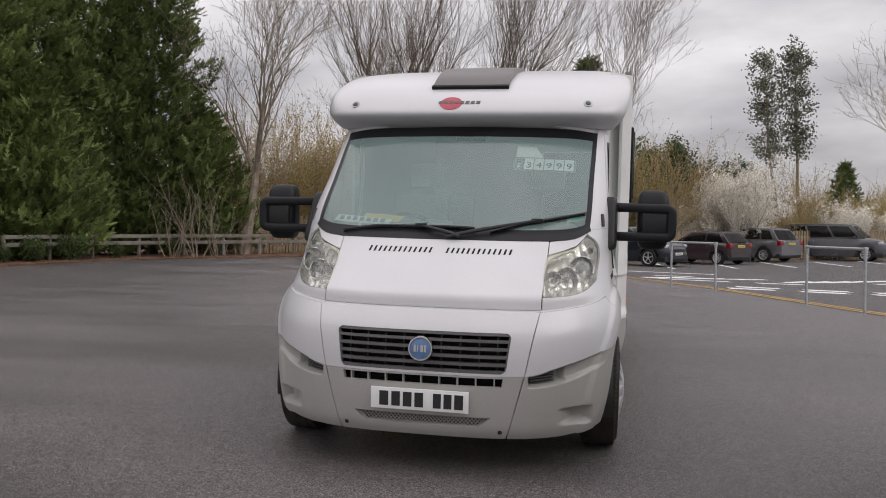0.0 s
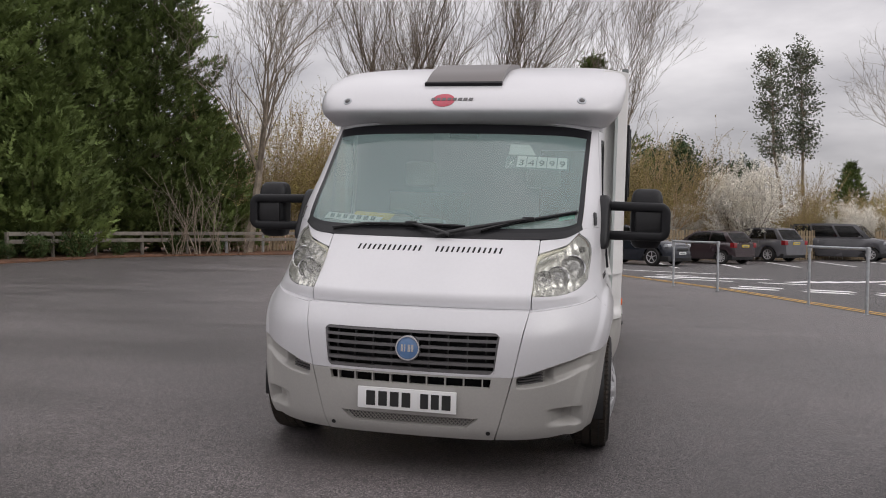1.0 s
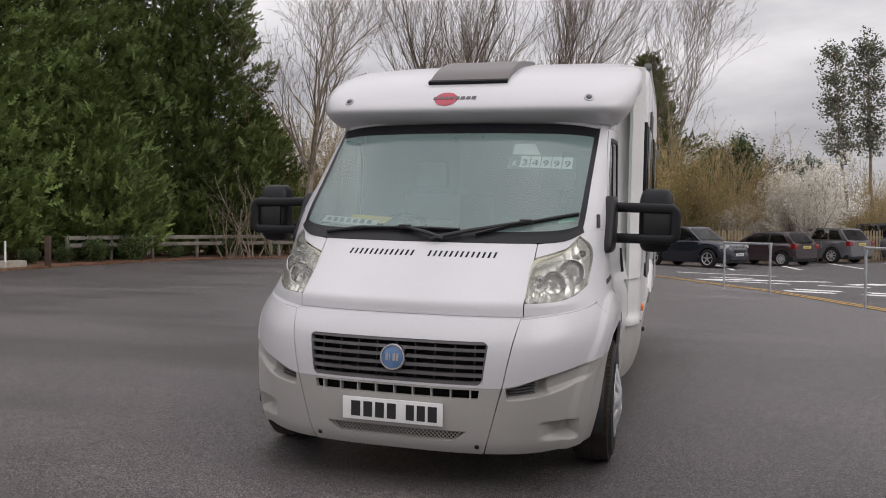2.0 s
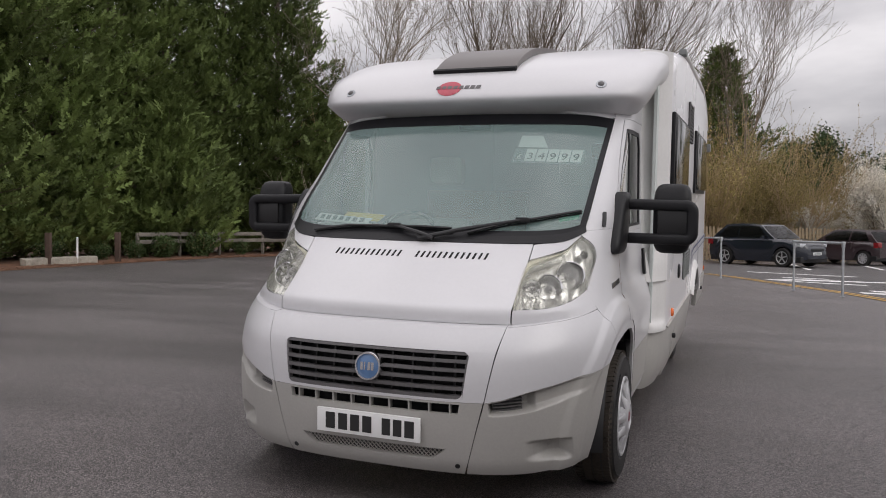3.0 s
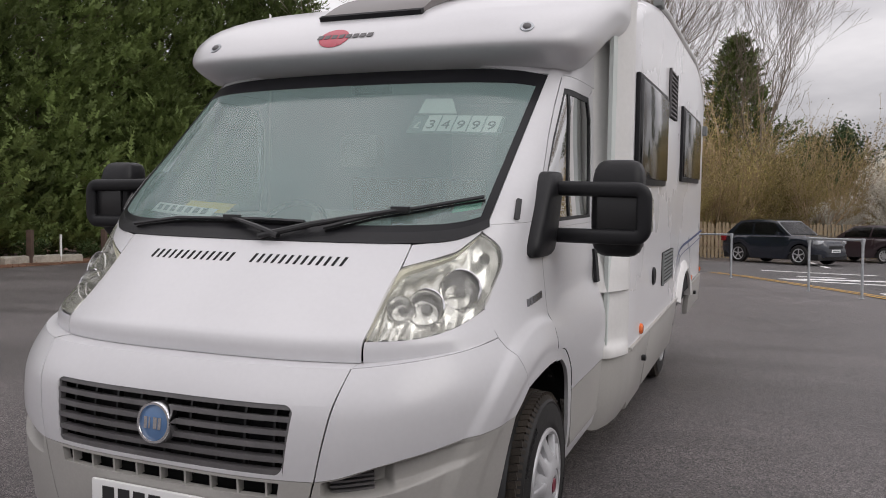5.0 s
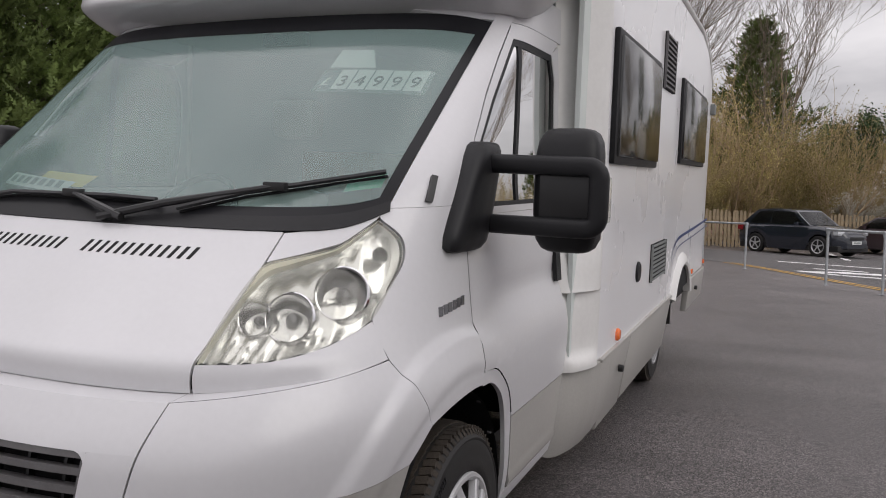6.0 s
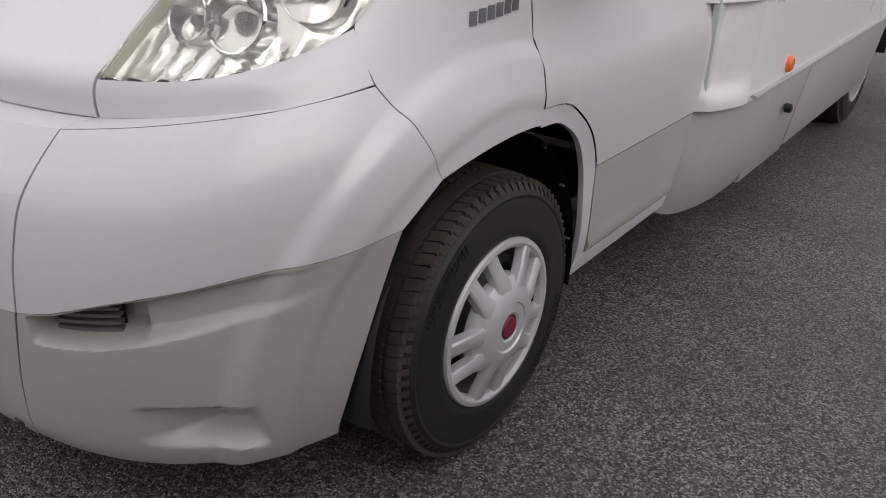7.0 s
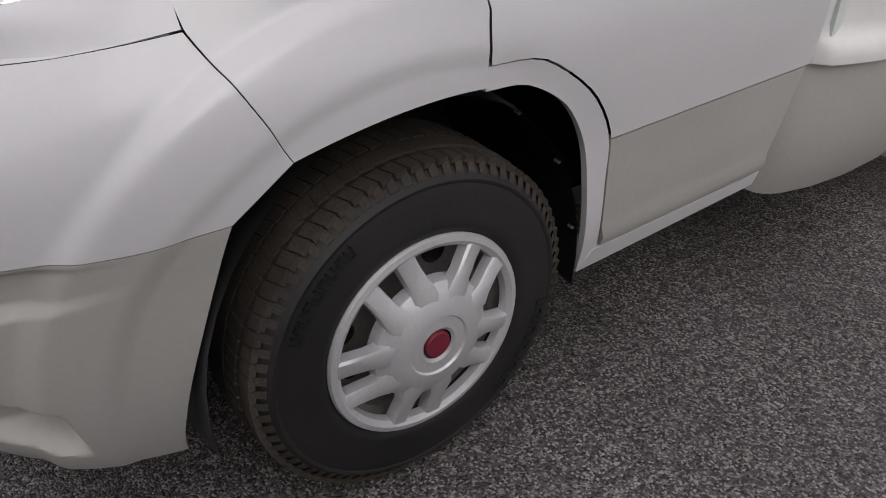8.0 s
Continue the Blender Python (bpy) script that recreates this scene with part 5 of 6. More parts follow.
# ---- outdoor materials ----
def tarmac(name, base, stone, wet):
    """Rolled asphalt: visible chippings, patches of damp and faint tracks."""
    m = bpy.data.materials.new(name)
    m.use_nodes = True
    n, l = m.node_tree.nodes, m.node_tree.links
    b = n["Principled BSDF"]
    co = n.new("ShaderNodeTexCoord")
    vor = n.new("ShaderNodeTexVoronoi"); vor.inputs["Scale"].default_value = 200
    l.new(co.outputs["Object"], vor.inputs["Vector"])
    fine = n.new("ShaderNodeTexNoise"); fine.inputs["Scale"].default_value, fine.inputs["Detail"].default_value = 140, 4
    l.new(co.outputs["Object"], fine.inputs["Vector"])
    big = n.new("ShaderNodeTexNoise"); big.inputs["Scale"].default_value, big.inputs["Detail"].default_value = 0.35, 6
    l.new(co.outputs["Object"], big.inputs["Vector"])
    stretch = n.new("ShaderNodeMapping"); stretch.inputs["Scale"].default_value = (0.16, 1.3, 1); stretch.inputs["Rotation"].default_value = (0, 0, radians(12))
    l.new(co.outputs["Object"], stretch.inputs[0])
    track = n.new("ShaderNodeTexNoise"); track.inputs["Scale"].default_value, track.inputs["Detail"].default_value = 1.2, 4
    l.new(stretch.outputs[0], track.inputs["Vector"])
    chips = n.new("ShaderNodeValToRGB")
    e = chips.color_ramp.elements
    e[0].position, e[0].color = 0.12, (*[c * 0.18 for c in base], 1)
    e[1].position, e[1].color = 0.95, (*stone, 1)
    mid = chips.color_ramp.elements.new(0.66); mid.color = (*base, 1)
    sepc = n.new("ShaderNodeSeparateColor")
    l.new(vor.outputs["Color"], sepc.inputs[0])
    l.new(sepc.outputs[0], chips.inputs[0])
    mr = n.new("ShaderNodeMapRange")
    mr.inputs["From Min"].default_value, mr.inputs["From Max"].default_value = 0.3, 0.7
    mr.inputs["To Min"].default_value, mr.inputs["To Max"].default_value = 0.58, 1.48
    add = n.new("ShaderNodeMath"); add.operation = "MULTIPLY_ADD"; add.inputs[1].default_value = 0.5
    half = n.new("ShaderNodeMath"); half.operation = "MULTIPLY"; half.inputs[1].default_value = 0.5
    l.new(track.outputs["Fac"], half.inputs[0])
    l.new(big.outputs["Fac"], add.inputs[0]); l.new(half.outputs[0], add.inputs[2])
    l.new(add.outputs[0], mr.inputs[0])
    sc = n.new("ShaderNodeVectorMath"); sc.operation = "SCALE"
    mott = n.new("ShaderNodeTexNoise"); mott.inputs["Scale"].default_value, mott.inputs["Detail"].default_value = 14, 5
    mott.inputs["Roughness"].default_value = 0.75
    l.new(co.outputs["Object"], mott.inputs["Vector"])
    mm = n.new("ShaderNodeMapRange")
    mm.inputs["From Min"].default_value, mm.inputs["From Max"].default_value = 0.3, 0.7
    mm.inputs["To Min"].default_value, mm.inputs["To Max"].default_value = 0.82, 1.18
    l.new(mott.outputs["Fac"], mm.inputs[0])
    both = n.new("ShaderNodeMath"); both.operation = "MULTIPLY"
    l.new(mr.outputs[0], both.inputs[0]); l.new(mm.outputs[0], both.inputs[1])
    l.new(chips.outputs[0], sc.inputs[0]); l.new(both.outputs[0], sc.inputs["Scale"])
    l.new(sc.outputs[0], b.inputs["Base Color"])
    rr = n.new("ShaderNodeMapRange")
    rr.inputs["From Min"].default_value, rr.inputs["From Max"].default_value = 0.35, 0.65
    rr.inputs["To Min"].default_value, rr.inputs["To Max"].default_value = wet, wet + 0.2
    l.new(add.outputs[0], rr.inputs[0]); l.new(rr.outputs[0], b.inputs["Roughness"])
    bp = n.new("ShaderNodeBump"); bp.inputs["Strength"].default_value, bp.inputs["Distance"].default_value = 0.85, 0.005
    mixh = n.new("ShaderNodeMath"); mixh.operation = "MULTIPLY_ADD"; mixh.inputs[1].default_value = -0.8
    l.new(vor.outputs["Distance"], mixh.inputs[0]); l.new(fine.outputs["Fac"], mixh.inputs[2])
    l.new(mixh.outputs[0], bp.inputs["Height"]); l.new(bp.outputs[0], b.inputs["Normal"])
    return m


LOT = tarmac("dark_tarmac", (0.106, 0.094, 0.096), (0.30, 0.268, 0.260), 0.33)
ROADTAR = tarmac("worn_road_tarmac", (0.105, 0.098, 0.098), (0.19, 0.18, 0.175), 0.6)
YELLOW = mat("worn_yellow_line", (0.62, 0.36, 0.07), 0.7, var=0.25, scale=3, fine=0.2, fine_scale=60)
ROADWHITE = mat("worn_white_marking", (0.82, 0.81, 0.80), 0.7, var=0.2, scale=2, fine=0.15, fine_scale=50)
LITTER = mat("leaf_litter", (0.17, 0.085, 0.05), 0.95, var=0.5, scale=1.5, fine=0.5, fine_scale=30, bump=0.5)
BARK = mat("grey_brown_bark", (0.17, 0.135, 0.10), 0.9, var=0.4, scale=3, fine=0.3, fine_scale=40, bump=0.4)
PALEBARK = mat("pale_bark", (0.27, 0.225, 0.175), 0.9, var=0.35, scale=3, fine=0.25, fine_scale=40, bump=0.3)
TWIG = mat("brown_twigs", (0.46, 0.34, 0.21), 0.9, var=0.35, scale=0.7, piece=0.3)
OLIVETWIG = mat("olive_twigs", (0.40, 0.32, 0.15), 0.9, var=0.35, scale=0.7, piece=0.3)
CONIFER = leafy("conifer_spray", (0.155, 0.205, 0.066), var=0.55, through=0.15)
PINE = leafy("pine_needles", (0.055, 0.085, 0.035), var=0.5, through=0.15)
GUM = leafy("grey_green_leaves", (0.19, 0.21, 0.15), var=0.4)
BLOSSOM = leafy("white_blossom", (0.80, 0.77, 0.70), var=0.15, through=0.35)
BUD = leafy("olive_buds", (0.42, 0.35, 0.14), var=0.4)
IVY = leafy("bramble_leaves", (0.075, 0.115, 0.040), var=0.5)
FENCEWOOD = mat("weathered_fence_wood", (0.30, 0.23, 0.145), 0.85, var=0.3, scale=3, fine=0.2, fine_scale=30, piece=0.2)
GREYWOOD = mat("grey_rail_wood", (0.20, 0.18, 0.155), 0.85, var=0.3, scale=3, fine=0.2, fine_scale=30)
POSTWOOD = mat("dark_post_wood", (0.085, 0.055, 0.042), 0.85, var=0.3, scale=4, fine=0.2)
STONE = mat("pale_kerb_stone", (0.34, 0.31, 0.26), 0.9, var=0.3, scale=5, fine=0.2, bump=0.3)


def ground_z(x, y):
    """The tarmac falls gently away towards the parking bays."""
    u = max(0, min(1, (x + .45 * (y - 12) - 1) / 12))
    return -.28 * u * u * (3 - 2 * u)


def at(x, y):
    return Matrix.Translation((x, y, ground_z(x, y)))


CUT_X = [-24, -16, -10] + [-6 + .75 * k for k in range(36)] + [24, 28, 34, 44, 60]
CUT_Y = [-30, -20, -14] + [-8 + 1.0 * k for k in range(56)] + [54, 62, 75, 95]


def sheet(name, pts, z, material, label, category, kind="structure"):
    """A flat sheet cut into cells and laid on the ground's fall."""
    bm = bmesh.new()
    bm.faces.new([bm.verts.new((x, y, 0)) for x, y in pts])
    bmesh.ops.recalc_face_normals(bm, faces=bm.faces)
    if bm.faces[:][0].normal.z < 0:
        bmesh.ops.reverse_faces(bm, faces=bm.faces)
    for axis, cuts in ((Vector((1, 0, 0)), CUT_X), (Vector((0, 1, 0)), CUT_Y)):
        for c in cuts:
            bmesh.ops.bisect_plane(bm, geom=bm.verts[:] + bm.edges[:] + bm.faces[:], plane_co=axis * c, plane_no=axis)
    for v in bm.verts:
        v.co.z = z + ground_z(v.co.x, v.co.y)
    ob = part(name, bm, material, None, label)
    return tagged(ob, label, category, kind=kind)


def strip(name, run, width, z, material, label, category, parent=None):
    """A painted band along a run of plan points."""
    bm = bmesh.new()
    P = []
    for (x0, y0), (x1, y1) in zip(run, run[1:]):
        n = max(1, int(math.hypot(x1 - x0, y1 - y0) / .6))
        P += [Vector((x0 + (x1 - x0) * k / n, y0 + (y1 - y0) * k / n, 0)) for k in range(n)]
    P.append(Vector((*run[-1], 0)))
    L, R = [], []
    for i, p in enumerate(P):
        d = (P[min(i + 1, len(P) - 1)] - P[max(i - 1, 0)]).normalized()
        nn = Vector((-d.y, d.x, 0)) * width / 2
        for lst, q in ((L, p + nn), (R, p - nn)):
            lst.append(bm.verts.new((q.x, q.y, z + ground_z(q.x, q.y))))
    for i in range(len(P) - 1):
        bm.faces.new((R[i], R[i + 1], L[i + 1], L[i]))
    return part(name, bm, material, parent, smooth=False)


sheet("ground", [(-600, -600), (600, -600), (600, 900), (-600, 900)], 0.0, LOT, "dark damp tarmac of the parking area", "ground")
EDGE = rounded([(-16.2, -30), (-16.6, 0), (-17.2, 12), (-17.5, 18), (-17.2, 22.5), (-15.6, 25.4), (-13.6, 27.6), (-10.5, 31), (-7, 35), (-3.5, 39), (2, 45), (10, 54)], 3)
verge = sheet("verge", EDGE + [(10, 300), (-300, 300), (-300, -30)], 0.006, LITTER, "brown leaf litter and bare soil verge", "verge")
YL = rounded([(0.2, 20.6), (1.0, 19.4), (1.75, 18.0), (2.55, 16.4), (3.35, 14.8), (4.0, 12.9), (4.45, 11.5), (5.1, 9.65), (5.75, 7.8), (6.6, 5.2), (8.4, 0), (11, -8)], 4)
road = sheet("road", [(x + .12, y) for x, y in YL] + [(60, -8), (90, 60), (60, 70), (24, 47), (14, 39.5), (6, 33.0), (-1.5, 29.0), (-5, 27.5), (-4, 24)], 0.007, ROADTAR, "worn grey tarmac road with white markings", "road")
strip("yellow_line", [(x + .05, y) for x, y in YL], .085, .012, YELLOW, "worn double yellow line along the road", "road marking", road)
strip("yellow_line", [(x + .26, y + .04) for x, y in YL], .085, .012, YELLOW, "worn double yellow line along the road", "road marking", road)


def marking(x0, y0, x1, y1, w):
    w *= 1.8
    strip("white_line", [(x0, y0), (x1, y1)], w, .012, ROADWHITE, "worn white road marking", "road marking", road)


# dashed give-way lines across the road and worn lettering strokes
gx, gy = .93, .36
for row, (sx0, sy0, n) in enumerate(((3.75, 15.4, 7), (3.55, 16.25, 7))):
    for k in range(n):
        a = k * 1.72 + (.55 if row else 0)
        marking(sx0 + gx * a, sy0 + gy * a * .25, sx0 + gx * (a + 1.1), sy0 + gy * (a + 1.1) * .25, .26)
for k in range(5):
    marking(2.25 + k * .62, 19.15 + k * .42, 3.25 + k * .62, 20.35 + k * .30, .19)
for k in range(5):
    marking(6.0 + k * .62, 20.2 + k * .42, 7.0 + k * .62, 21.5 + k * .30, .19)
for x0, y0, x1, y1 in ((2.0, 19.2, 2.9, 18.7), (2.9, 18.7, 4.3, 18.9), (2.4, 20.9, 3.6, 21.3), (5.0, 19.0, 6.3, 19.3), (8.6, 21.0, 10.2, 21.2), (1.5, 23.6, 4.6, 24.1)):
    marking(x0, y0, x1, y1, .2)
for k in range(8):
    marking(3.6 + k * 2.55, 28.2 + k * 1.5, 3.2 + k * 2.55, 33 + k * 1.6, .1)

# ---- tubular hoop barriers ----
hoop = None
for (xa, ya), (xb, yb) in (((4.44, 11.10), (4.98, 9.59)), ((2.45, 15.14), (3.22, 13.87)), ((-.16, 19.50), (.88, 18.36))):
    d = Vector((xb - xa, yb - ya, 0))
    L = d.length
    if hoop is None:
        hoop = empty("hoop_barrier", Matrix.Identity(4), "galvanised steel tube hoop barrier set in tarmac", "barrier", "hoop barriers")
        for x in (0, 1.55):
            bm = bmesh.new(); tube(bm, [(x, 0, 0), (x, 0, 1.0)], .024, 14); part("post", bm, STEEL, hoop)
            bm = bmesh.new()
            tube(bm, [(x, 0, .95), (x, 0, 1.055)], .034, 14)
            box(bm, x - .034, x + .034, -.034, .034, 1.0, 1.06, .02)
            part("elbow", bm, STEEL, hoop)
            bm = bmesh.new(); lathe(bm, [(.0, .006), (.05, .006), (.05, 0)], Matrix.Translation((x, 0, 0)) @ pose(0, 0, 0, 0, -90, 0), 20); part("foot_plate", bm, STEEL, hoop)
        bm = bmesh.new(); tube(bm, [(0, 0, 1.03), (1.55, 0, 1.03)], .024, 14); part("top_rail", bm, STEEL, hoop)
        hoop.matrix_world = at(xa, ya) @ pose(0, 0, 0, 0, 0, math.degrees(math.atan2(d.y, d.x)))
    else:
        copy_thing(hoop, at(xa, ya) @ pose(0, 0, 0, 0, 0, math.degrees(math.atan2(d.y, d.x))))


# ---- plants ----
def mesh_object(name, verts, faces, material, label="", category="", group="", kind="", parent=None, mats=None, ids=None):
    me = bpy.data.meshes.new(name)
    me.from_pydata(verts, [], faces)
    for k in (mats or [material]):
        me.materials.append(k)
    if ids is not None:
        me.polygons.foreach_set("material_index", ids)
    ob = new(name, me)
    ob.parent = parent
    return tagged(ob, label, category, group, kind)


def limb(V, F, a, b, ra, rb, sides=5):
    ra, rb = max(ra, .0075), max(rb, .006)
    d = (b - a).normalized()
    u = d.cross(Vector((0.3, 0.9, 0.2))).normalized()
    w = d.cross(u)
    k = len(V)
    for p, r in ((a, ra), (b, rb)):
        for i in range(sides):
            t = 2 * math.pi * i / sides
            V.append(p + r * (math.cos(t) * u + math.sin(t) * w))
    for i in range(sides):
        j = (i + 1) % sides
        F.append((k + i, k + j, k + sides + j, k + sides + i))


def grow(rng, V, F, tips, p, d, length, r, level, deep, fork=3, spread_a=.55, lift=.15, wander=.16, thin=3):
    """A branch in pieces, with side branches, down to twigs."""
    n = 4 if level < 2 else 3
    q = p.copy()
    rr = r
    for i in range(n):
        k = wander * (.45 if level == 0 else 1)
        d = (d + Vector((rng.gauss(0, k), rng.gauss(0, k), rng.gauss(0, k) + lift * .25))).normalized()
        e = q + d * (length / n)
        r2 = r * (1 - .62 * (i + 1) / n)
        limb(V, F, q, e, rr, r2, 7 if level == 0 else (5 if level == 1 else 3))
        if level < deep and (i > 0 or level > 0):
            f = fork if level < 2 else min(fork, thin)
            for _ in range(f if i == n - 1 else max(1, f - 1)):
                side = Vector((rng.gauss(0, 1), rng.gauss(0, 1), rng.gauss(0, .5)))
                side = (side - d * side.dot(d)).normalized()
                nd = (d * math.cos(spread_a) + side * math.sin(spread_a) * rng.uniform(.7, 1.3) + Vector((0, 0, lift))).normalized()
                grow(rng, V, F, tips, e, nd, length * rng.uniform(.48, .74), r2 * rng.uniform(.48, .66), level + 1, deep, fork, spread_a, lift, wander, thin)
        elif level >= deep:
            tips.append(e.copy())
        q, rr = e, r2


def leaf_cloud(rng, places, per, reach, size, droop=0.0):
    """Small leaves, three-cornered, scattered round places."""
    V, F = [], []
    for c in places:
        for _ in range(per):
            o = Vector((rng.gauss(0, reach), rng.gauss(0, reach), rng.gauss(0, reach) - droop))
            a = Vector((rng.gauss(0, 1), rng.gauss(0, 1), rng.gauss(0, 1))).normalized()
            b = a.cross(Vector((rng.gauss(0, 1), rng.gauss(0, 1), rng.gauss(0, 1)))).normalized()
            s = size * rng.uniform(.6, 1.4)
            k = len(V)
            p = c + o
            V += [p, p + a * s + b * s * .4, p + a * s * 1.5 , p + a * s - b * s * .4]
            F.append((k, k + 1, k + 2, k + 3))
    return V, F


def tree(name, seed, height, radius, deep, bark, label, fork=3, spread_a=.5, lift=.2, leaves=None, first=.3, stems=1, lean=0.0, category="tree"):
    """A trunk with limbs in one mesh, and a crown of leaves where it has them, standing at the origin."""
    rng = random.Random(seed)
    ob = empty(name, Matrix.Identity(4), label, category)
    V, F, tips = [], [], []
    for s in range(stems):
        d = Vector((rng.gauss(0, .12 + .25 * (stems > 1)), rng.gauss(0, .12 + .25 * (stems > 1)), 1)).normalized()
        base = Vector((rng.gauss(0, .15 * (stems > 1)), rng.gauss(0, .15 * (stems > 1)), -.05))
        grow(rng, V, F, tips, base, d, height * (.55 if stems == 1 else .6) * rng.uniform(.8, 1.1), radius * rng.uniform(.7, 1), 0, deep, fork, spread_a, lift, thin=3 if leaves else 2)
    mesh_object("trunk", V, F, bark, parent=ob)
    if not leaves:
        V, F = [], []
        for c in tips:
            if rng.random() < .6:
                d = Vector((rng.gauss(0, 1), rng.gauss(0, 1), rng.gauss(.6, .7))).normalized()
                w = d.cross(Vector((rng.gauss(0, 1), rng.gauss(0, 1), rng.gauss(0, 1)))).normalized() * .008
                k = len(V)
                V += [c - w, c + w, c + d * rng.uniform(.25, .65)]
                F.append((k, k + 1, k + 2))
        mesh_object("crown", V, F, bark, parent=ob)
    if leaves:
        material, per, reach, size = leaves
        V, F = leaf_cloud(rng, tips, per, reach, size)
        mesh_object("crown", V, F, material, parent=ob)
    return ob


def conifer(seed, height, width, n, lean=.75, low=.35):
    """A dense evergreen: trunk and limbs, and a ragged crown of plumes, each a rib with narrow leaflets."""
    rng = random.Random(seed)
    ob = empty("conifer_tree", Matrix.Identity(4), "tall dense dark green evergreen hedge tree", "tree", "evergreen screen")
    V, F = [], []
    limb(V, F, Vector((0, 0, -.05)), Vector((0, 0, height * .97)), .22, .02, 8)

    def reach_at(u, a):
        r = width * min(1, .72 + u * 2.2) * (1 - u) ** lean
        return r * (1 + .16 * math.sin(3 * a + 11 * u + seed) + .13 * math.sin(5 * a - 23 * u + 2 * seed) + .10 * math.sin(37 * u + 2 * a))
    V2, F2 = [], []
    for b in range(n):
        u = ((b + rng.random()) / n) ** 1.3
        a = b * 2.399 + rng.uniform(-.5, .5)
        z = low + (height - low - .3) * u
        d = Vector((math.cos(a), math.sin(a), rng.uniform(.15, .6)))
        reach = reach_at(u, a) * rng.uniform(.78, 1.12)
        base, tip = Vector((0, 0, z - .25 * reach)), Vector((0, 0, z - .25 * reach)) + d * reach
        base.z, tip.z = max(.2, base.z), max(.3, tip.z)
        if b % 2 == 0:
            limb(V, F, base, base.lerp(tip, .9), .03, .008, 3)
        for k in range(22):
            f = 1 - .62 * rng.random() ** 1.5
            thick = .14 + .42 * (1 - f)
            root = base.lerp(tip, f) + Vector((rng.gauss(0, thick), rng.gauss(0, thick), rng.gauss(0, thick * .7)))
            L = rng.uniform(.22, .52) * (1 - .25 * u)
            out = (d * rng.uniform(.5, 1.1) + Vector((rng.gauss(0, .42), rng.gauss(0, .42), rng.uniform(-.25, .75)))).normalized()
            side = Matrix.Rotation(rng.uniform(-1.2, 1.2), 3, out) @ out.cross(Vector((0, 0, 1))).normalized()
            up = side.cross(out)
            k0 = len(V2)
            rib = [root + out * L * g + up * (.12 * L * g * g) for g in (0, .3, .6, .9)]
            V2 += rib + [root + out * L * 1.3 + up * .2 * L]
            for j in range(4):
                w = L * (.50, .52, .42, .26)[j]
                for sd in (-1, 1):
                    V2.append(rib[j] + (out * .75 + side * sd * rng.uniform(.5, .85) + up * rng.uniform(-.15, .3)) * w)
                    F2.append((k0 + j, k0 + j + 1, len(V2) - 1))
    mesh_object("trunk", V, F, BARK, parent=ob)
    mesh_object("crown", V2, F2, CONIFER, parent=ob)
    return ob


rng = random.Random(11)
kinds = [conifer(3, 18.5, 3.6, 620), conifer(8, 17.2, 3.5, 620), conifer(14, 7.4, 3.1, 340, lean=.55)]
# the tall screen, with one lower tree at its end
spots = [(0, -21.6, 3.6), (1, -22.2, 7.4), (0, -22.8, 11.0), (1, -23.2, 14.2), (0, -23.5, 17.2), (1, -23.6, 20.0), (0, -23.4, 22.8), (1, -22.8, 25.6), (0, -21.6, 28.2), (1, -20.0, 30.3), (2, -18.4, 31.9), (2, -21.4, 24.0)]
used = set()
for i, (k, x, y) in enumerate(spots):
    m = at(x, y) @ pose(0, 0, 0, 0, 0, 97 * i) @ Matrix.Scale(1 + .05 * math.sin(3 * i), 4)
    if k not in used:
        used.add(k)
        kinds[k].matrix_world = m
    else:
        copy_thing(kinds[k], m)

# bare broadleaf trees
bare = [tree("bare_tree", 21, 16, .25, 4, PALEBARK, "leafless pale-barked tree with fine twigs", 3, .42, .20),
        tree("bare_tree", 34, 15.5, .20, 3, BARK, "leafless brown tree with many upright stems and fine twigs", 4, .36, .30, stems=5),
        tree("bare_tree", 47, 15, .20, 4, PALEBARK, "slim leafless tree with rising bare branches", 3, .40, .24)]
for k, o in enumerate(bare):
    o["group"] = "bare trees"
spots = [(0, -15.6, 30.9, 20, 1.0), (1, -9.3, 40.0, 0, 1.0), (2, -13.0, 44.5, 70, .85), (2, 1.5, 40.6, 30, 1.08), (0, 17.2, 43.5, 300, 1.0), (2, -5.6, 46.0, 160, .8), (2, 20.4, 47.0, 100, 1.0)]
used = set()
for k, x, y, a, sc in spots:
    m = at(x, y) @ pose(0, 0, 0, 0, 0, a) @ Matrix.Scale(sc, 4)
    if k not in used:
        used.add(k)
        bare[k].matrix_world = m
    else:
        copy_thing(bare[k], m)


def shrub(name, seed, height, stems, material, label, leaves, deep=3, fork=3, category="shrub", group=""):
    """Many thin stems from one base, with twigs and small leaves or flowers."""
    r = random.Random(seed)
    ob = empty(name, Matrix.Identity(4), label, category, group)
    V, F, tips = [], [], []
    for k in range(stems):
        a = r.uniform(0, 6.28)
        base = Vector((math.cos(a), math.sin(a), 0)) * r.uniform(0, height * .14)
        d = Vector((math.cos(a) * r.uniform(.05, .6), math.sin(a) * r.uniform(.05, .6), 1)).normalized()
        grow(r, V, F, tips, base - Vector((0, 0, .05)), d, height * r.uniform(.45, .68), .035 * height / 5, 1, deep, fork, .5, .16, .14)
    mesh_object("branchwork", V, F, material, parent=ob)
    if leaves:
        lm, per, reach, size = leaves
        V, F = leaf_cloud(r, tips, per, reach, size)
        mesh_object("foliage", V, F, lm, parent=ob)
    return ob


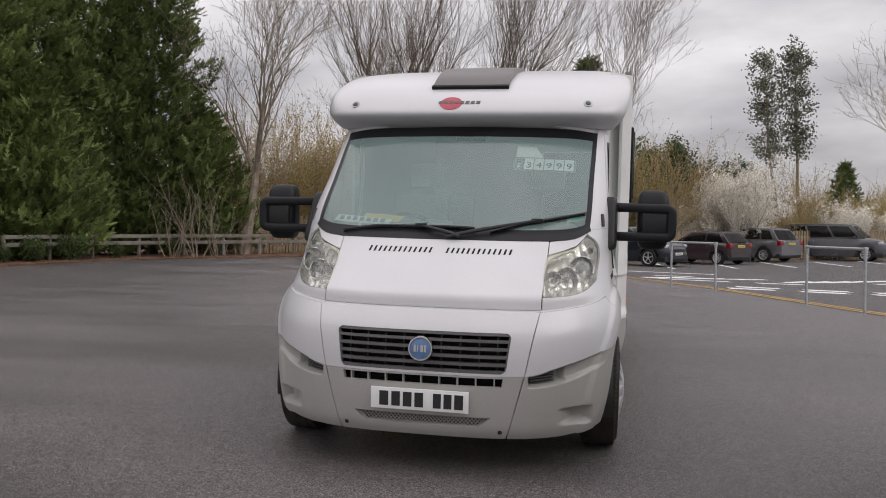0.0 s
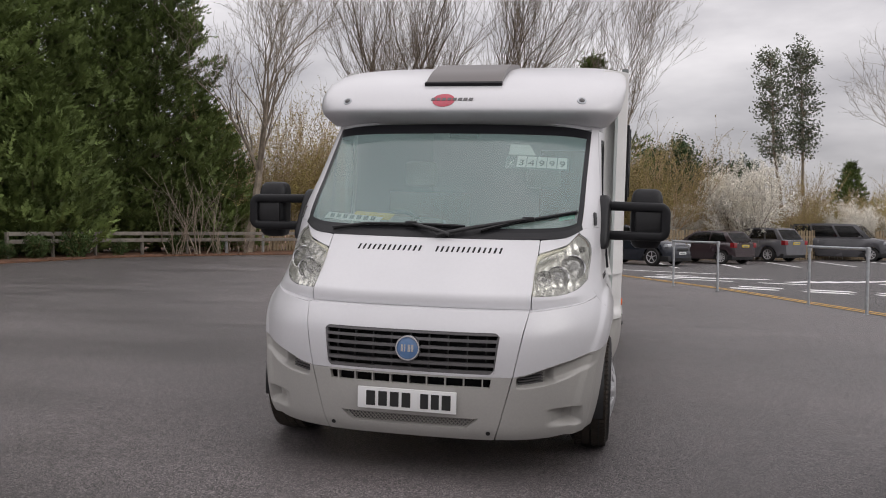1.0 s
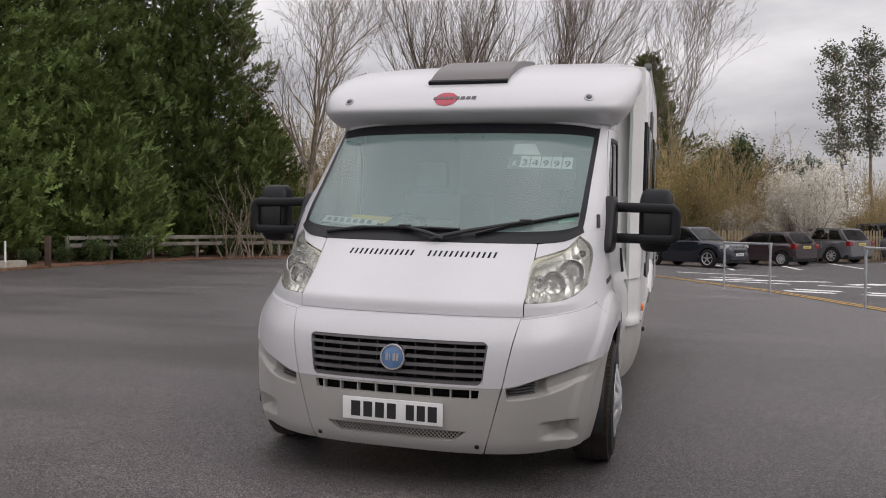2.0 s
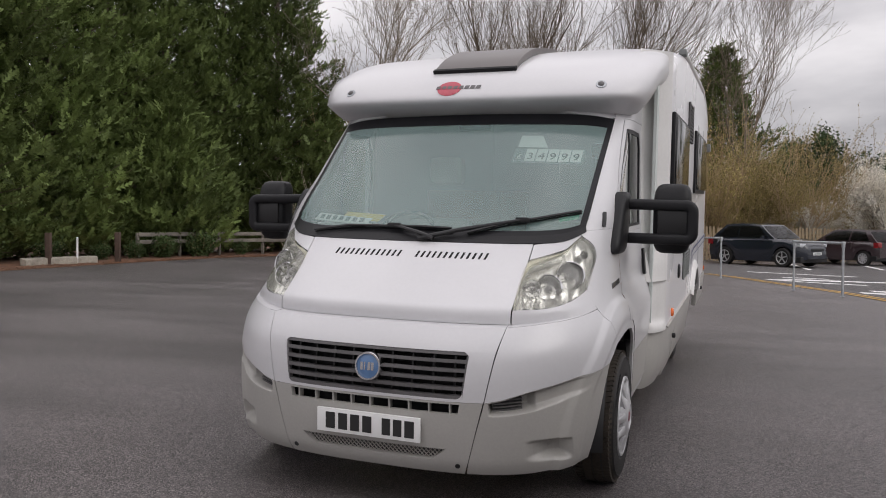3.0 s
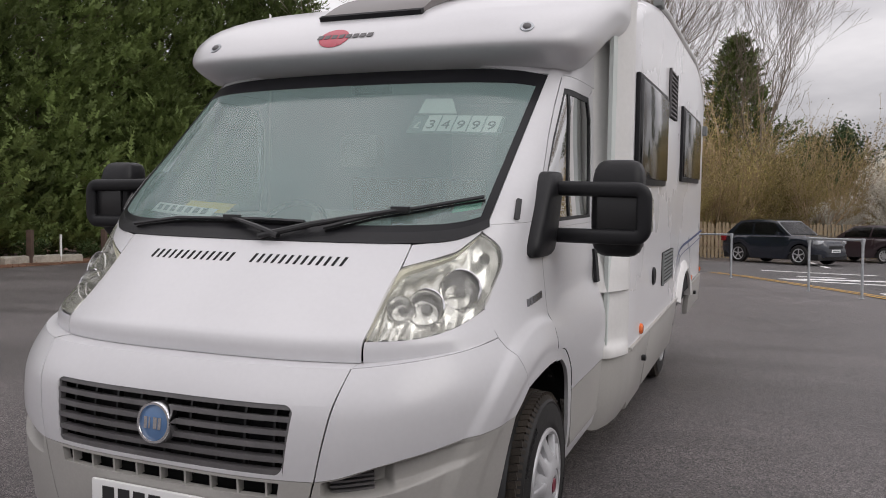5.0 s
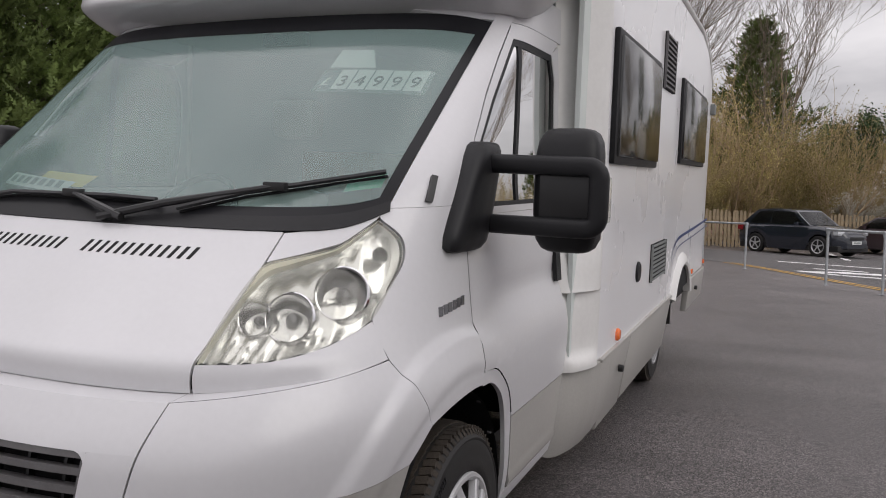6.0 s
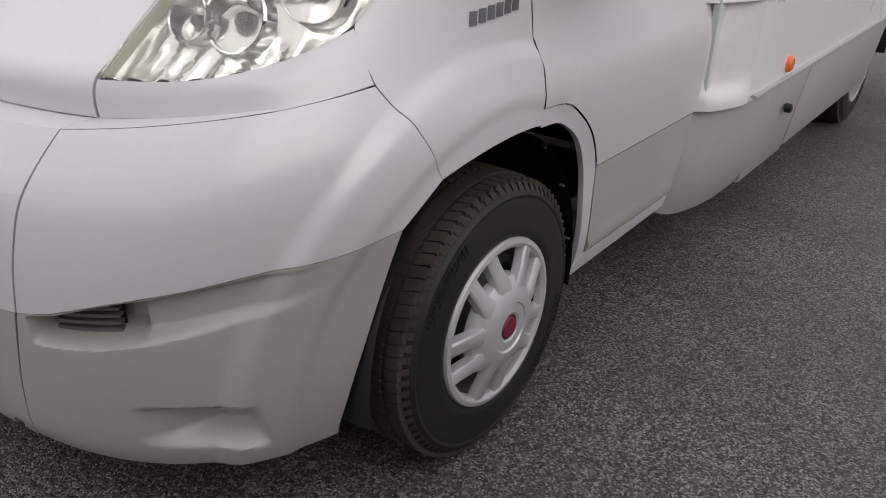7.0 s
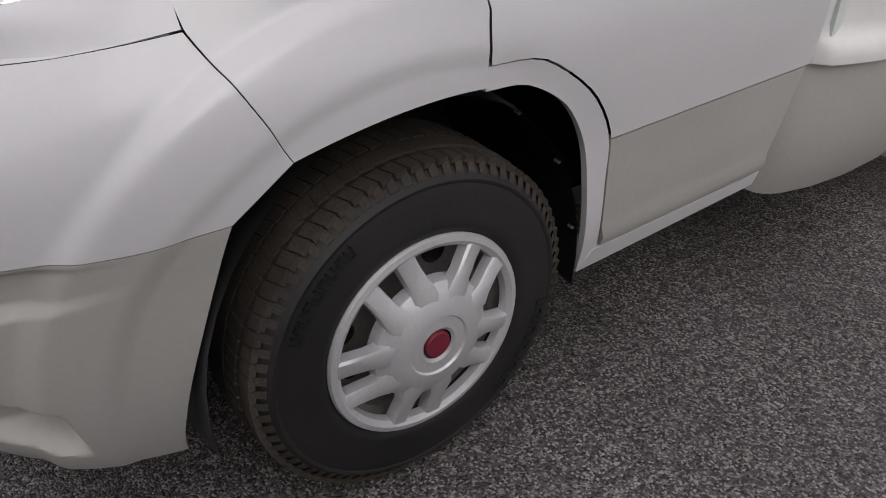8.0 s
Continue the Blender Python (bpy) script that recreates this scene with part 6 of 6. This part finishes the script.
thicket = [shrub("hedgerow_shrub", 5, 5.2, 11, TWIG, "leafless brown hedgerow shrub with dense twigs", (BUD, 5, .08, .05), group="hedgerow shrubs"),
           shrub("hedgerow_shrub", 6, 4.6, 12, OLIVETWIG, "olive-brown hedgerow shrub just coming into bud", (BUD, 7, .08, .055), group="hedgerow shrubs"),
           shrub("hedgerow_shrub", 7, 6.4, 10, TWIG, "tall leafless brown hedgerow shrub", (BUD, 5, .08, .05), group="hedgerow shrubs")]
line = []
# left of the van, behind the wooden fence
for k in range(12):
    u = k / 11
    line.append((-17.0 + 16 * u + rng.uniform(-.6, .6), 33.6 + 12.5 * u + rng.uniform(-.8, 1.6)))
# behind the parked cars
for k in range(26):
    u = k / 25
    line.append((-3.0 + 31 * u + rng.uniform(-.6, .6), 35.6 + 16.5 * u + rng.uniform(-.8, 1.2)))
line += [(-16.6, 35.4), (-15.2, 36.0), (-13.7, 37.0), (-16.0, 38.2), (-12.6, 38.0), (-14.4, 38.8)]
for k in range(12):
    u = k / 11
    line.append((-1.0 + 27 * u + rng.uniform(-.8, .8), 40.5 + 16.5 * u + rng.uniform(-.8, 1.5)))
used = set()
for i, (x, y) in enumerate(line):
    k = i % 3
    m = at(x, y) @ pose(0, 0, 0, 0, 0, rng.uniform(0, 360)) @ Matrix.Scale(rng.uniform(.72, 1.12) * (.62 if x > 3.6 else 1), 4)
    if k not in used:
        used.add(k)
        thicket[k].matrix_world = m
    else:
        copy_thing(thicket[k], m)

blossom = shrub("blossom_tree", 9, 5.6, 11, BARK, "spreading bush covered in white spring blossom", (BLOSSOM, 34, .10, .065), group="blossom bushes")
blossom.matrix_world = at(7.9, 38.4) @ Matrix.Scale(.74, 4)
for x, y, a, sc in ((13.6, 42.9, 150, .62), (4.6, 38.8, 300, .5), (16.0, 45.0, 80, .55)):
    copy_thing(blossom, at(x, y) @ pose(0, 0, 0, 0, 0, a) @ Matrix.Scale(sc, 4))


# the two-stemmed tall leafy tree and far evergreens
def clumpy(name, seed, height, radius, label, material, clumps, per, reach, size, bark, top=.45, wide=.16):
    """A tall tree whose foliage sits in separate clumps on its upper limbs."""
    r = random.Random(seed)
    ob = empty(name, Matrix.Identity(4), label, "tree")
    V, F, C = [], [], []
    p = Vector((0, 0, -.05))
    d = Vector((r.gauss(0, .05), r.gauss(0, .05), 1)).normalized()
    n = 9
    stem = [p]
    for i in range(n):
        d = (d + Vector((r.gauss(0, .06), r.gauss(0, .06), .1))).normalized()
        q = p + d * height / n
        limb(V, F, p, q, radius * (1 - .85 * i / n), radius * (1 - .85 * (i + 1) / n), 7)
        p = q
        stem.append(q)
    for k in range(clumps):
        u = top + (1 - top) * r.random()
        k0 = min(n - 1, int(u * n))
        base = stem[k0].lerp(stem[k0 + 1], u * n - k0)
        a = r.uniform(0, 6.28)
        e = base + Vector((math.cos(a), math.sin(a), r.uniform(.2, .8))) * height * wide * r.uniform(.2, 1) * (1.2 - 1.1 * abs(u - .72))
        limb(V, F, base, e, radius * .22, radius * .05, 4)
        C.append(e)
    mesh_object("trunk", V, F, bark, parent=ob)
    V, F = leaf_cloud(r, C, per, reach, size)
    mesh_object("crown", V, F, material, parent=ob)
    return ob


clumpy("leafy_tree", 61, 14.0, .16, "tall slim tree with clumped grey-green leaves", GUM, 100, 42, .22, .13, PALEBARK, wide=.075).matrix_world = at(13.0, 56.0)
clumpy("leafy_tree", 66, 14.6, .16, "tall slim tree with clumped grey-green leaves", GUM, 105, 42, .22, .13, PALEBARK, wide=.075).matrix_world = at(14.4, 56.6)
pine = clumpy("pine_tree", 71, 10.5, .22, "dark distant pine with layered flat crown", PINE, 70, 130, .42, .2, BARK, top=.55, wide=.30)
pine.matrix_world = at(4.8, 70.0) @ Matrix.Scale(.8, 4)
pine["group"] = "distant pines"
for x, y, a in ((7.0, 73, 40), (11.4, 70, 90), (2.6, 66, 150), (0, 64, 300), (5.8, 67, 200), (3.6, 72, 20)):
    copy_thing(pine, at(x, y) @ pose(0, 0, 0, 0, 0, a) @ Matrix.Scale(.76 + .08 * math.sin(a), 4))
# a dark spruce behind the hedge
spruce = conifer(29, 11.8, 3.7, 330, lean=.85, low=1.5)
spruce.matrix_world = at(-.1, 44.6)
tagged(spruce, "dark green spruce rising behind the hedgerow", "tree", "spruces")
copy_thing(spruce, at(16.6, 53.5) @ Matrix.Scale(.52, 4))
# brambles along the foot of the evergreens
bramble = shrub("bramble", 15, 1.5, 16, TWIG, "low green bramble bush on the verge", (IVY, 6, .14, .11), deep=2, group="brambles")
spots = [(-18.9, 23.0), (-18.2, 25.2), (-19.8, 21.0), (-17.0, 27.4), (-19.4, 18.6), (-19.6, 16.6), (-19.4, 14.0), (-19.2, 11.6), (-15.9, 29.0), (-20.3, 24.2), (-19.2, 20.0), (-19.3, 22.0), (-18.9, 21.2)]
bramble.matrix_world = Matrix.Translation((*spots[0], 0)) @ Matrix.Scale(.6, 4)
for i, (x, y) in enumerate(spots[1:]):
    copy_thing(bramble, Matrix.Translation((x - .5, y + .2, 0)) @ pose(0, 0, 0, 0, 0, 61 * i) @ Matrix.Scale(.62 + .14 * (i % 3), 4))

# bare saplings in front of the rail
sapling = shrub("sapling", 44, 4.2, 7, PALEBARK, "thin bare saplings growing beside the rail", None, deep=2, fork=2, category="sapling", group="bare saplings")
sapling.matrix_world = at(-16.3, 27.6)
for x, y, a, sc in ((-15.7, 28.3, 80, .7), (-17.1, 27.0, 160, .85), (-15.0, 29.2, 250, .45)):
    copy_thing(sapling, at(x, y) @ pose(0, 0, 0, 0, 0, a) @ Matrix.Scale(sc, 4))

# ---- fences on the verge ----
rail = empty("crash_rail", Matrix.Identity(4), "low grey wooden two-rail barrier on posts beside the verge", "barrier")
run = [(-19.9, 20.6), (-19.6, 22.6), (-19.2, 24.6), (-18.2, 26.3), (-17.1, 28.0), (-16.0, 29.5), (-14.9, 31.0), (-13.8, 32.4), (-12.7, 33.8)]
for x, y in run:
    bm = bmesh.new(); box(bm, x - .05, x + .05, y - .05, y + .05, 0, .95, .008); part("post", bm, STEEL if (int(y) % 2) else GREYWOOD, rail)
for (x0, y0), (x1, y1) in zip(run, run[1:]):
    for z in (.62, .90):
        bm = bmesh.new()
        d = Vector((x1 - x0, y1 - y0, 0)); L = d.length
        box(bm, 0, L - .01, -.085, -.052, z - .09, z + .06, .008, m=Matrix.Translation((x0, y0, 0)) @ pose(0, 0, 0, 0, 0, math.degrees(math.atan2(d.y, d.x))))
        part("rail_board", bm, GREYWOOD, rail)


def pale_fence(name, x0, y0, x1, y1, h, pitch, material, label):
    """A fence of upright pales on two rails, each pale its own piece."""
    ob = empty(name, Matrix.Translation((x0, y0, 0)) @ pose(0, 0, 0, 0, 0, math.degrees(math.atan2(y1 - y0, x1 - x0))), label, "fence")
    L = math.hypot(x1 - x0, y1 - y0)
    bm = bmesh.new()
    w = pitch * .66
    vs = [bm.verts.new(p) for p in ((-w / 2, 0, 0), (w / 2, 0, 0), (w / 2, 0, h - .05), (0, 0, h), (-w / 2, 0, h - .05), (-w / 2, .02, 0), (w / 2, .02, 0), (w / 2, .02, h - .05), (0, .02, h), (-w / 2, .02, h - .05))]
    bm.faces.new(vs[4::-1]); bm.faces.new(vs[5:])
    for i in range(5):
        j = (i + 1) % 5
        bm.faces.new((vs[i], vs[j], vs[5 + j], vs[5 + i]))
    bmesh.ops.recalc_face_normals(bm, faces=bm.faces)
    first = part("pale", bm, material, ob, smooth=False)
    away = Vector((x1 - x0, y1 - y0)) / L

    def foot(d):
        return ground_z(x0 + away.x * d, y0 + away.y * d)
    first.matrix_basis = Matrix.Translation((pitch / 2, -.03, foot(0)))
    r = random.Random(5)
    for k in range(1, int(L / pitch)):
        o = new("pale", first.data)
        o.parent = ob
        o.matrix_basis = Matrix.Translation((pitch * (k + .5), -.03, foot(pitch * k) + r.uniform(-.05, .03))) @ pose(0, 0, 0, 0, r.uniform(-1.2, 1.2), 0)
    for z in (.35, h - .35):
        for d in np.arange(0, L - .1, 2.0):
            e = min(L, d + 2.0)
            bm = bmesh.new(); box(bm, 0, e - d, -.008, .05, z - .045, z + .045, .006)
            part("fence_rail", bm, material, ob).matrix_basis = Matrix.Translation((d, 0, foot((d + e) / 2)))
    return ob


pale_fence("wooden_fence", -18.6, 31.2, -11.2, 36.6, 1.95, .16, FENCEWOOD, "tall weathered wooden paling fence behind the verge")
pale_fence("paling_fence", -2.0, 33.6, 26.0, 48.4, 1.55, .17, FENCEWOOD, "low pale wooden paling fence behind parked cars")
for x, y, h in ((-18.9, 15.6, 1.0), (-18.35, 17.95, 1.0), (-18.9, 13.0, 1.0)):
    bm = bmesh.new(); box(bm, -.08, .08, -.08, .08, -.02, h, .012)
    o = part("wooden_post", bm, POSTWOOD, None)
    tagged(o, "dark brown square timber post on the verge", "post", "verge posts")
    o.matrix_world = Matrix.Translation((x, y, 0)) @ pose(0, 0, 0, 0, 0, 20)
for x, y, a in ((-18.8, 15.9, 60), (-18.75, 16.7, 75), (-18.9, 15.1, 100)):
    bm = bmesh.new(); box(bm, -.55, .55, -.12, .12, -.05, .22, .05)
    for v in bm.verts:
        v.co += Vector((noise.noise(v.co * 3 + Vector((x, y, 0))) * .06, 0, noise.noise(v.co * 4) * .05))
    o = part("kerb_stone", bm, STONE, None)
    tagged(o, "pale rough kerb stone lying on the verge", "stone", "kerb stones")
    o.matrix_world = Matrix.Translation((x, y, 0)) @ pose(0, 0, 0, 0, 0, a)
bm = bmesh.new(); tube(bm, [(0, 0, -.02), (0, 0, .85)], .035, 10)
o = part("marker_post", bm, ROADWHITE, None)
tagged(o, "thin white and dark marker post", "post")
o.matrix_world = Matrix.Translation((-18.7, 16.55, 0))
# fallen leaves and chippings on the verge edge
V, F = [], []
r = random.Random(77)
for k in range(5200):
    i = r.randrange(len(EDGE) - 1)
    a, b = EDGE[i], EDGE[i + 1]
    u = r.random()
    x, y = a[0] + (b[0] - a[0]) * u, a[1] + (b[1] - a[1]) * u
    if y < 5 or y > 45:
        continue
    o = abs(r.gauss(0, .9)) - .25
    x, y = x - o * .9, y + o * .35
    s, an = r.uniform(.03, .08), r.uniform(0, 6.28)
    k0 = len(V)
    V += [(x, y, .012), (x + s * math.cos(an), y + s * math.sin(an), .03), (x + s * math.cos(an + 1.2), y + s * math.sin(an + 1.2), .014)]
    F.append((k0, k0 + 1, k0 + 2))
mesh_object("fallen_leaves", V, F, leafy("dead_leaves", (0.22, 0.11, 0.06), var=.4), "scattered brown dead leaves along the verge", "leaves", kind="stuff")

# ---- parked vehicles ----
CARPLUM = mat("dark_plum_car_paint", (0.045, 0.030, 0.034), 0.25, var=0.1, scale=2, coat=0.8)
CARNAVY = mat("dark_blue_car_paint", (0.016, 0.020, 0.030), 0.22, var=0.1, scale=2, coat=0.8)
CARGREY = mat("grey_car_paint", (0.17, 0.17, 0.185), 0.25, metal=0.3, var=0.08, scale=2, coat=0.8)
CARDARKGREY = mat("dark_grey_car_paint", (0.10, 0.10, 0.108), 0.25, metal=0.2, var=0.08, scale=2, coat=0.8)
CARWHITE = mat("white_car_paint", (0.75, 0.75, 0.76), 0.25, var=0.04, scale=2, coat=0.8)
CARBRONZE = mat("bronze_grey_car_paint", (0.16, 0.15, 0.135), 0.28, metal=0.4, var=0.08, scale=2, coat=0.8)
TAILRED = mat("red_tail_lens", (0.24, 0.012, 0.016), 0.15, var=0.1, scale=20, coat=0.6)
HEADCLEAR = mat("clear_head_lens", (0.65, 0.67, 0.70), 0.12, metal=0.3, var=0.1, scale=20, coat=0.6)


def car_wheel(parent, x, y, side, r, spokes):
    m = Matrix.Translation((x, y, r)) @ (Matrix.Identity(4) if side > 0 else pose(0, 0, 0, 0, 0, 180))
    bm = bmesh.new()
    lathe(bm, [(r * .62, -.19), (r * .9, -.20), (r, -.17), (r, -.03), (r * .93, .0), (r * .70, .0), (r * .66, -.02)], m, 36)
    w = part("wheel", bm, RUBBER, parent, "road tyre on a spoked alloy wheel")
    bm = bmesh.new()
    lathe(bm, [(r * .68, -.02), (r * .66, .0), (r * .60, -.012), (r * .58, -.03)], m, 36)
    lathe(bm, [(r * .16, -.02), (r * .14, .0), (0, .0)], m, 16)
    for k in range(spokes):
        box(bm, -.022, -.006, -.022, .022, r * .10, r * .62, .004, m=m @ Matrix.Rotation(2 * math.pi * k / spokes, 4, "X"))
    part("alloy", bm, SILVER, w)
    bm = bmesh.new()
    lathe(bm, [(r * .62, -.05), (0, -.055)], m, 24)
    part("brake_shadow", bm, SATIN, w)


def car(name, label, paint, L, W, H, belt, bonnet, wb, front_o, wr, cabin, roof_w=.80, spokes=10, dark_rim=False, boxy=0.0):
    """A car standing at the origin with its nose towards +y. cabin: where its glass starts and ends, at the belt and at the roof."""
    ob = empty(name, Matrix.Identity(4), label, "car" if name != "van" else "van")
    hw = W / 2
    yb0, yb1, yt0, yt1 = cabin
    y_f = L / 2
    deck = smooth_curve([(-L / 2, belt - .06), (-L / 2 + .25, belt), (yb1 - .1, belt), (yb1 + .05, belt + .0), (L / 2 - .55, bonnet), (L / 2 - .12, bonnet - .14), (L / 2, bonnet - .30)])
    wid = smooth_curve([(-L / 2, hw * .86), (-L / 2 + .3, hw * .97), (0, hw), (L / 2 - .7, hw * .98), (L / 2 - .25, hw * .88), (L / 2, hw * .62)])
    bm = bmesh.new()
    rows = []
    for y in list(np.linspace(-L / 2, -L / 2 + .4, 5)) + list(np.linspace(-L / 2 + .6, L / 2 - .8, 16)) + list(np.linspace(L / 2 - .65, L / 2, 8)):
        w, d = wid(y), deck(y)
        z0 = .22 + .12 * max(0, abs(y) - L / 2 + .5) / .5
        for ay in (y_f - front_o, y_f - front_o - wb):
            a = abs(y - ay)
            if a < wr + .05:
                z0 = max(z0, wr + math.sqrt(max(0, (wr + .06) ** 2 - a * a)))
        z0 = min(z0, d - .15)
        half = [(w * .94, z0), (w * 1.0, z0 + (d - z0) * .30), (w * 1.0, z0 + (d - z0) * .62), (w * .965, d - .05), (w * .90, d), (w * .5, d + .025), (0, d + .03)]
        rows.append([bm.verts.new((x, y, z)) for x, z in half] + [bm.verts.new((-x, y, z)) for x, z in half[-2::-1]])
    for a, b in zip(rows, rows[1:]):
        for i in range(len(a) - 1):
            bm.faces.new((a[i], b[i], b[i + 1], a[i + 1]))
    bm.faces.new(rows[0]); bm.faces.new(rows[-1][::-1])
    bmesh.ops.recalc_face_normals(bm, faces=bm.faces)
    part("body", bm, paint, ob)
    bm = bmesh.new()
    box(bm, -hw * .93, hw * .93, -L / 2 + .1, L / 2 - .12, .20, .42, .03)
    part("underbody", bm, SATIN, ob)
    # cabin: pillars and roof in paint, panes proud of them
    rw = hw * roof_w
    bw = hw * .90

    def side_at(u, v, sd):
        """A place on the cabin's side: u from the rear to the front, v from the belt to the roof."""
        y = (yb0 + (yb1 - yb0) * u) * (1 - v) + (yt0 + (yt1 - yt0) * u) * v
        bulge = .035 * math.sin(math.pi * v)
        return Vector((sd * ((bw * (1 - v) + rw * v) + bulge), y, belt - .02 + (H - .05 - belt + .02) * v + .05 * v * math.sin(math.pi * max(0, min(1, u)))))
    bm = bmesh.new()
    nu, nv = 12, 5
    g = {sd: [[bm.verts.new(side_at(i / nu, j / nv, sd)) for j in range(nv + 1)] for i in range(nu + 1)] for sd in (1, -1)}
    for sd in (1, -1):
        for i in range(nu):
            for j in range(nv):
                bm.faces.new((g[sd][i][j], g[sd][i + 1][j], g[sd][i + 1][j + 1], g[sd][i][j + 1]))
    mids = [bm.verts.new((0, g[1][i][nv].co.y, g[1][i][nv].co.z + .035)) for i in range(nu + 1)]
    for i in range(nu):
        for sd in (1, -1):
            bm.faces.new((g[sd][i][nv], g[sd][i + 1][nv], mids[i + 1], mids[i]))
    for i in (0, nu):
        for j in range(nv):
            bm.faces.new((g[1][i][j], g[1][i][j + 1], g[-1][i][j + 1], g[-1][i][j]))
        bm.faces.new((g[1][i][nv], mids[i], g[-1][i][nv]))
    bmesh.ops.recalc_face_normals(bm, faces=bm.faces)
    part("cabin", bm, paint, ob)

    def pane(fn, nm):
        bm = bmesh.new()
        q = [[bm.verts.new(fn(i / 6, j / 4)) for j in range(5)] for i in range(7)]
        for i in range(6):
            for j in range(4):
                bm.faces.new((q[i][j], q[i + 1][j], q[i + 1][j + 1], q[i][j + 1]))
        bmesh.ops.extrude_face_region(bm, geom=list(bm.faces))
        part(nm, bm, ACRYLIC, ob, "dark tinted glass")
    for sd in (1, -1):
        for u0, u1 in ((.08, .30), (.33, .62), (.65, .93)) if L > 4.4 else ((.10, .42), (.45, .92)):
            pane(lambda a, b: side_at(u0 + (u1 - u0) * a, .12 + .74 * b, sd) + Vector((sd * .008, 0, 0)), "side_glass")
    for u, dy, nm in ((1, .010, "windscreen"), (0, -.010, "rear_glass")):
        def fn(a, b):
            p, q = side_at(u, .10 + .80 * b, 1), side_at(u, .10 + .80 * b, -1)
            return p * (.06 + .88 * a) + q * (.94 - .88 * a) + Vector((0, dy + (1 if u else -1) * .04 * math.sin(math.pi * a), .006))
        pane(fn, nm)
    for sd in (1, -1):
        bm = bmesh.new()
        box(bm, hw * .60, hw * .93, L / 2 - .30, L / 2 - .10, bonnet - .24, bonnet - .10, .03)
        for v in bm.verts:
            v.co.y -= .16 * max(0, v.co.x / hw - .60)
            v.co.x *= sd
        part("headlamp", bm, HEADCLEAR, ob)
        bm = bmesh.new()
        box(bm, hw * .70, hw * .985, -L / 2 + .0, -L / 2 + .22, belt - .24, belt - .02, .03)
        for v in bm.verts:
            v.co.x *= sd
            v.co.y -= .01
        part("tail_lamp", bm, TAILRED, ob)
        bm = bmesh.new()
        box(bm, hw * .96, hw * 1.12, yb1 - .55, yb1 - .42, belt - .0, belt + .13, .03)
        for v in bm.verts:
            v.co.x *= sd
        part("door_mirror", bm, paint, ob)
        for y in (y_f - front_o, y_f - front_o - wb):
            car_wheel(ob, sd * (hw - .005), y, sd, wr, spokes)
        for y in (.35, -.55):
            bm = bmesh.new()
            box(bm, hw * .985, hw * 1.005, y - .10, y + .08, belt - .14, belt - .11, .006)
            for v in bm.verts:
                v.co.x *= sd
            part("door_handle", bm, paint, ob)
    for y, mt, z in ((L / 2 - .015, PLATE, .48), (-L / 2 - .012, YELLOWPLATE, belt - .22)):
        bm = bmesh.new()
        box(bm, -.26, .26, y - .012, y + .018, z, z + .11, .004)
        p = part("number_plate", bm, mt, ob, "number plate with plain bars")
        bm = bmesh.new()
        yy = y + (.019 if y > 0 else -.013)
        box(bm, -.20, .20, yy - .001, yy + .001, z + .03, z + .08)
        part("plate_bar", bm, GREYCARD, p)
    bm = bmesh.new()
    box(bm, -hw * .45, hw * .45, L / 2 - .06, L / 2 + .005, .62, .74, .02)
    box(bm, -hw * .55, hw * .55, L / 2 - .10, L / 2 - .01, .30, .44, .03)
    part("front_grille", bm, SATIN, ob)
    return ob


def heading(x, y, dx, dy):
    return at(x, y) @ pose(0, 0, 0, 0, 0, math.degrees(math.atan2(-dx, dy)))


car("suv", "dark blue parked sport utility car", CARNAVY, 4.35, 1.85, 1.68, 1.08, 1.02, 2.64, .88, .37, (-2.05, .95, -1.40, .22), roof_w=.76, spokes=5).matrix_world = heading(2.2, 31.3, .80, -.60)
car("hatchback", "dark plum parked hatchback with red tail lamps", CARPLUM, 3.98, 1.72, 1.49, .98, .92, 2.49, .83, .31, (-1.90, .95, -1.45, .15), roof_w=.74, spokes=10).matrix_world = heading(5.4, 34.6, -.74, .67)
car("suv", "grey parked sport utility car", CARGREY, 4.5, 1.85, 1.65, 1.06, 1.0, 2.67, .9, .36, (-2.08, .95, -1.65, .25), roof_w=.76, spokes=8).matrix_world = heading(8.2, 38.6, -.70, .71)
car("van", "dark grey parked minibus van", CARDARKGREY, 4.9, 1.9, 1.90, 1.15, 1.10, 3.0, .9, .34, (-2.38, 1.55, -2.30, .85), roof_w=.86, spokes=8).matrix_world = heading(12.8, 41.0, .90, -.44)
car("hatchback", "white parked hatchback behind the van", CARWHITE, 4.2, 1.78, 1.50, .98, .92, 2.55, .85, .32, (-2.0, .95, -1.5, .2), roof_w=.76).matrix_world = heading(17.2, 44.8, .934, -.357)
car("suv", "bronze-grey car parked beside the motorhome", CARBRONZE, 4.5, 1.84, 1.62, 1.04, 1.0, 2.67, .9, .36, (-2.08, .95, -1.65, .25), roof_w=.76, spokes=5).matrix_world = heading(3.405, -1.50, 0, -1)
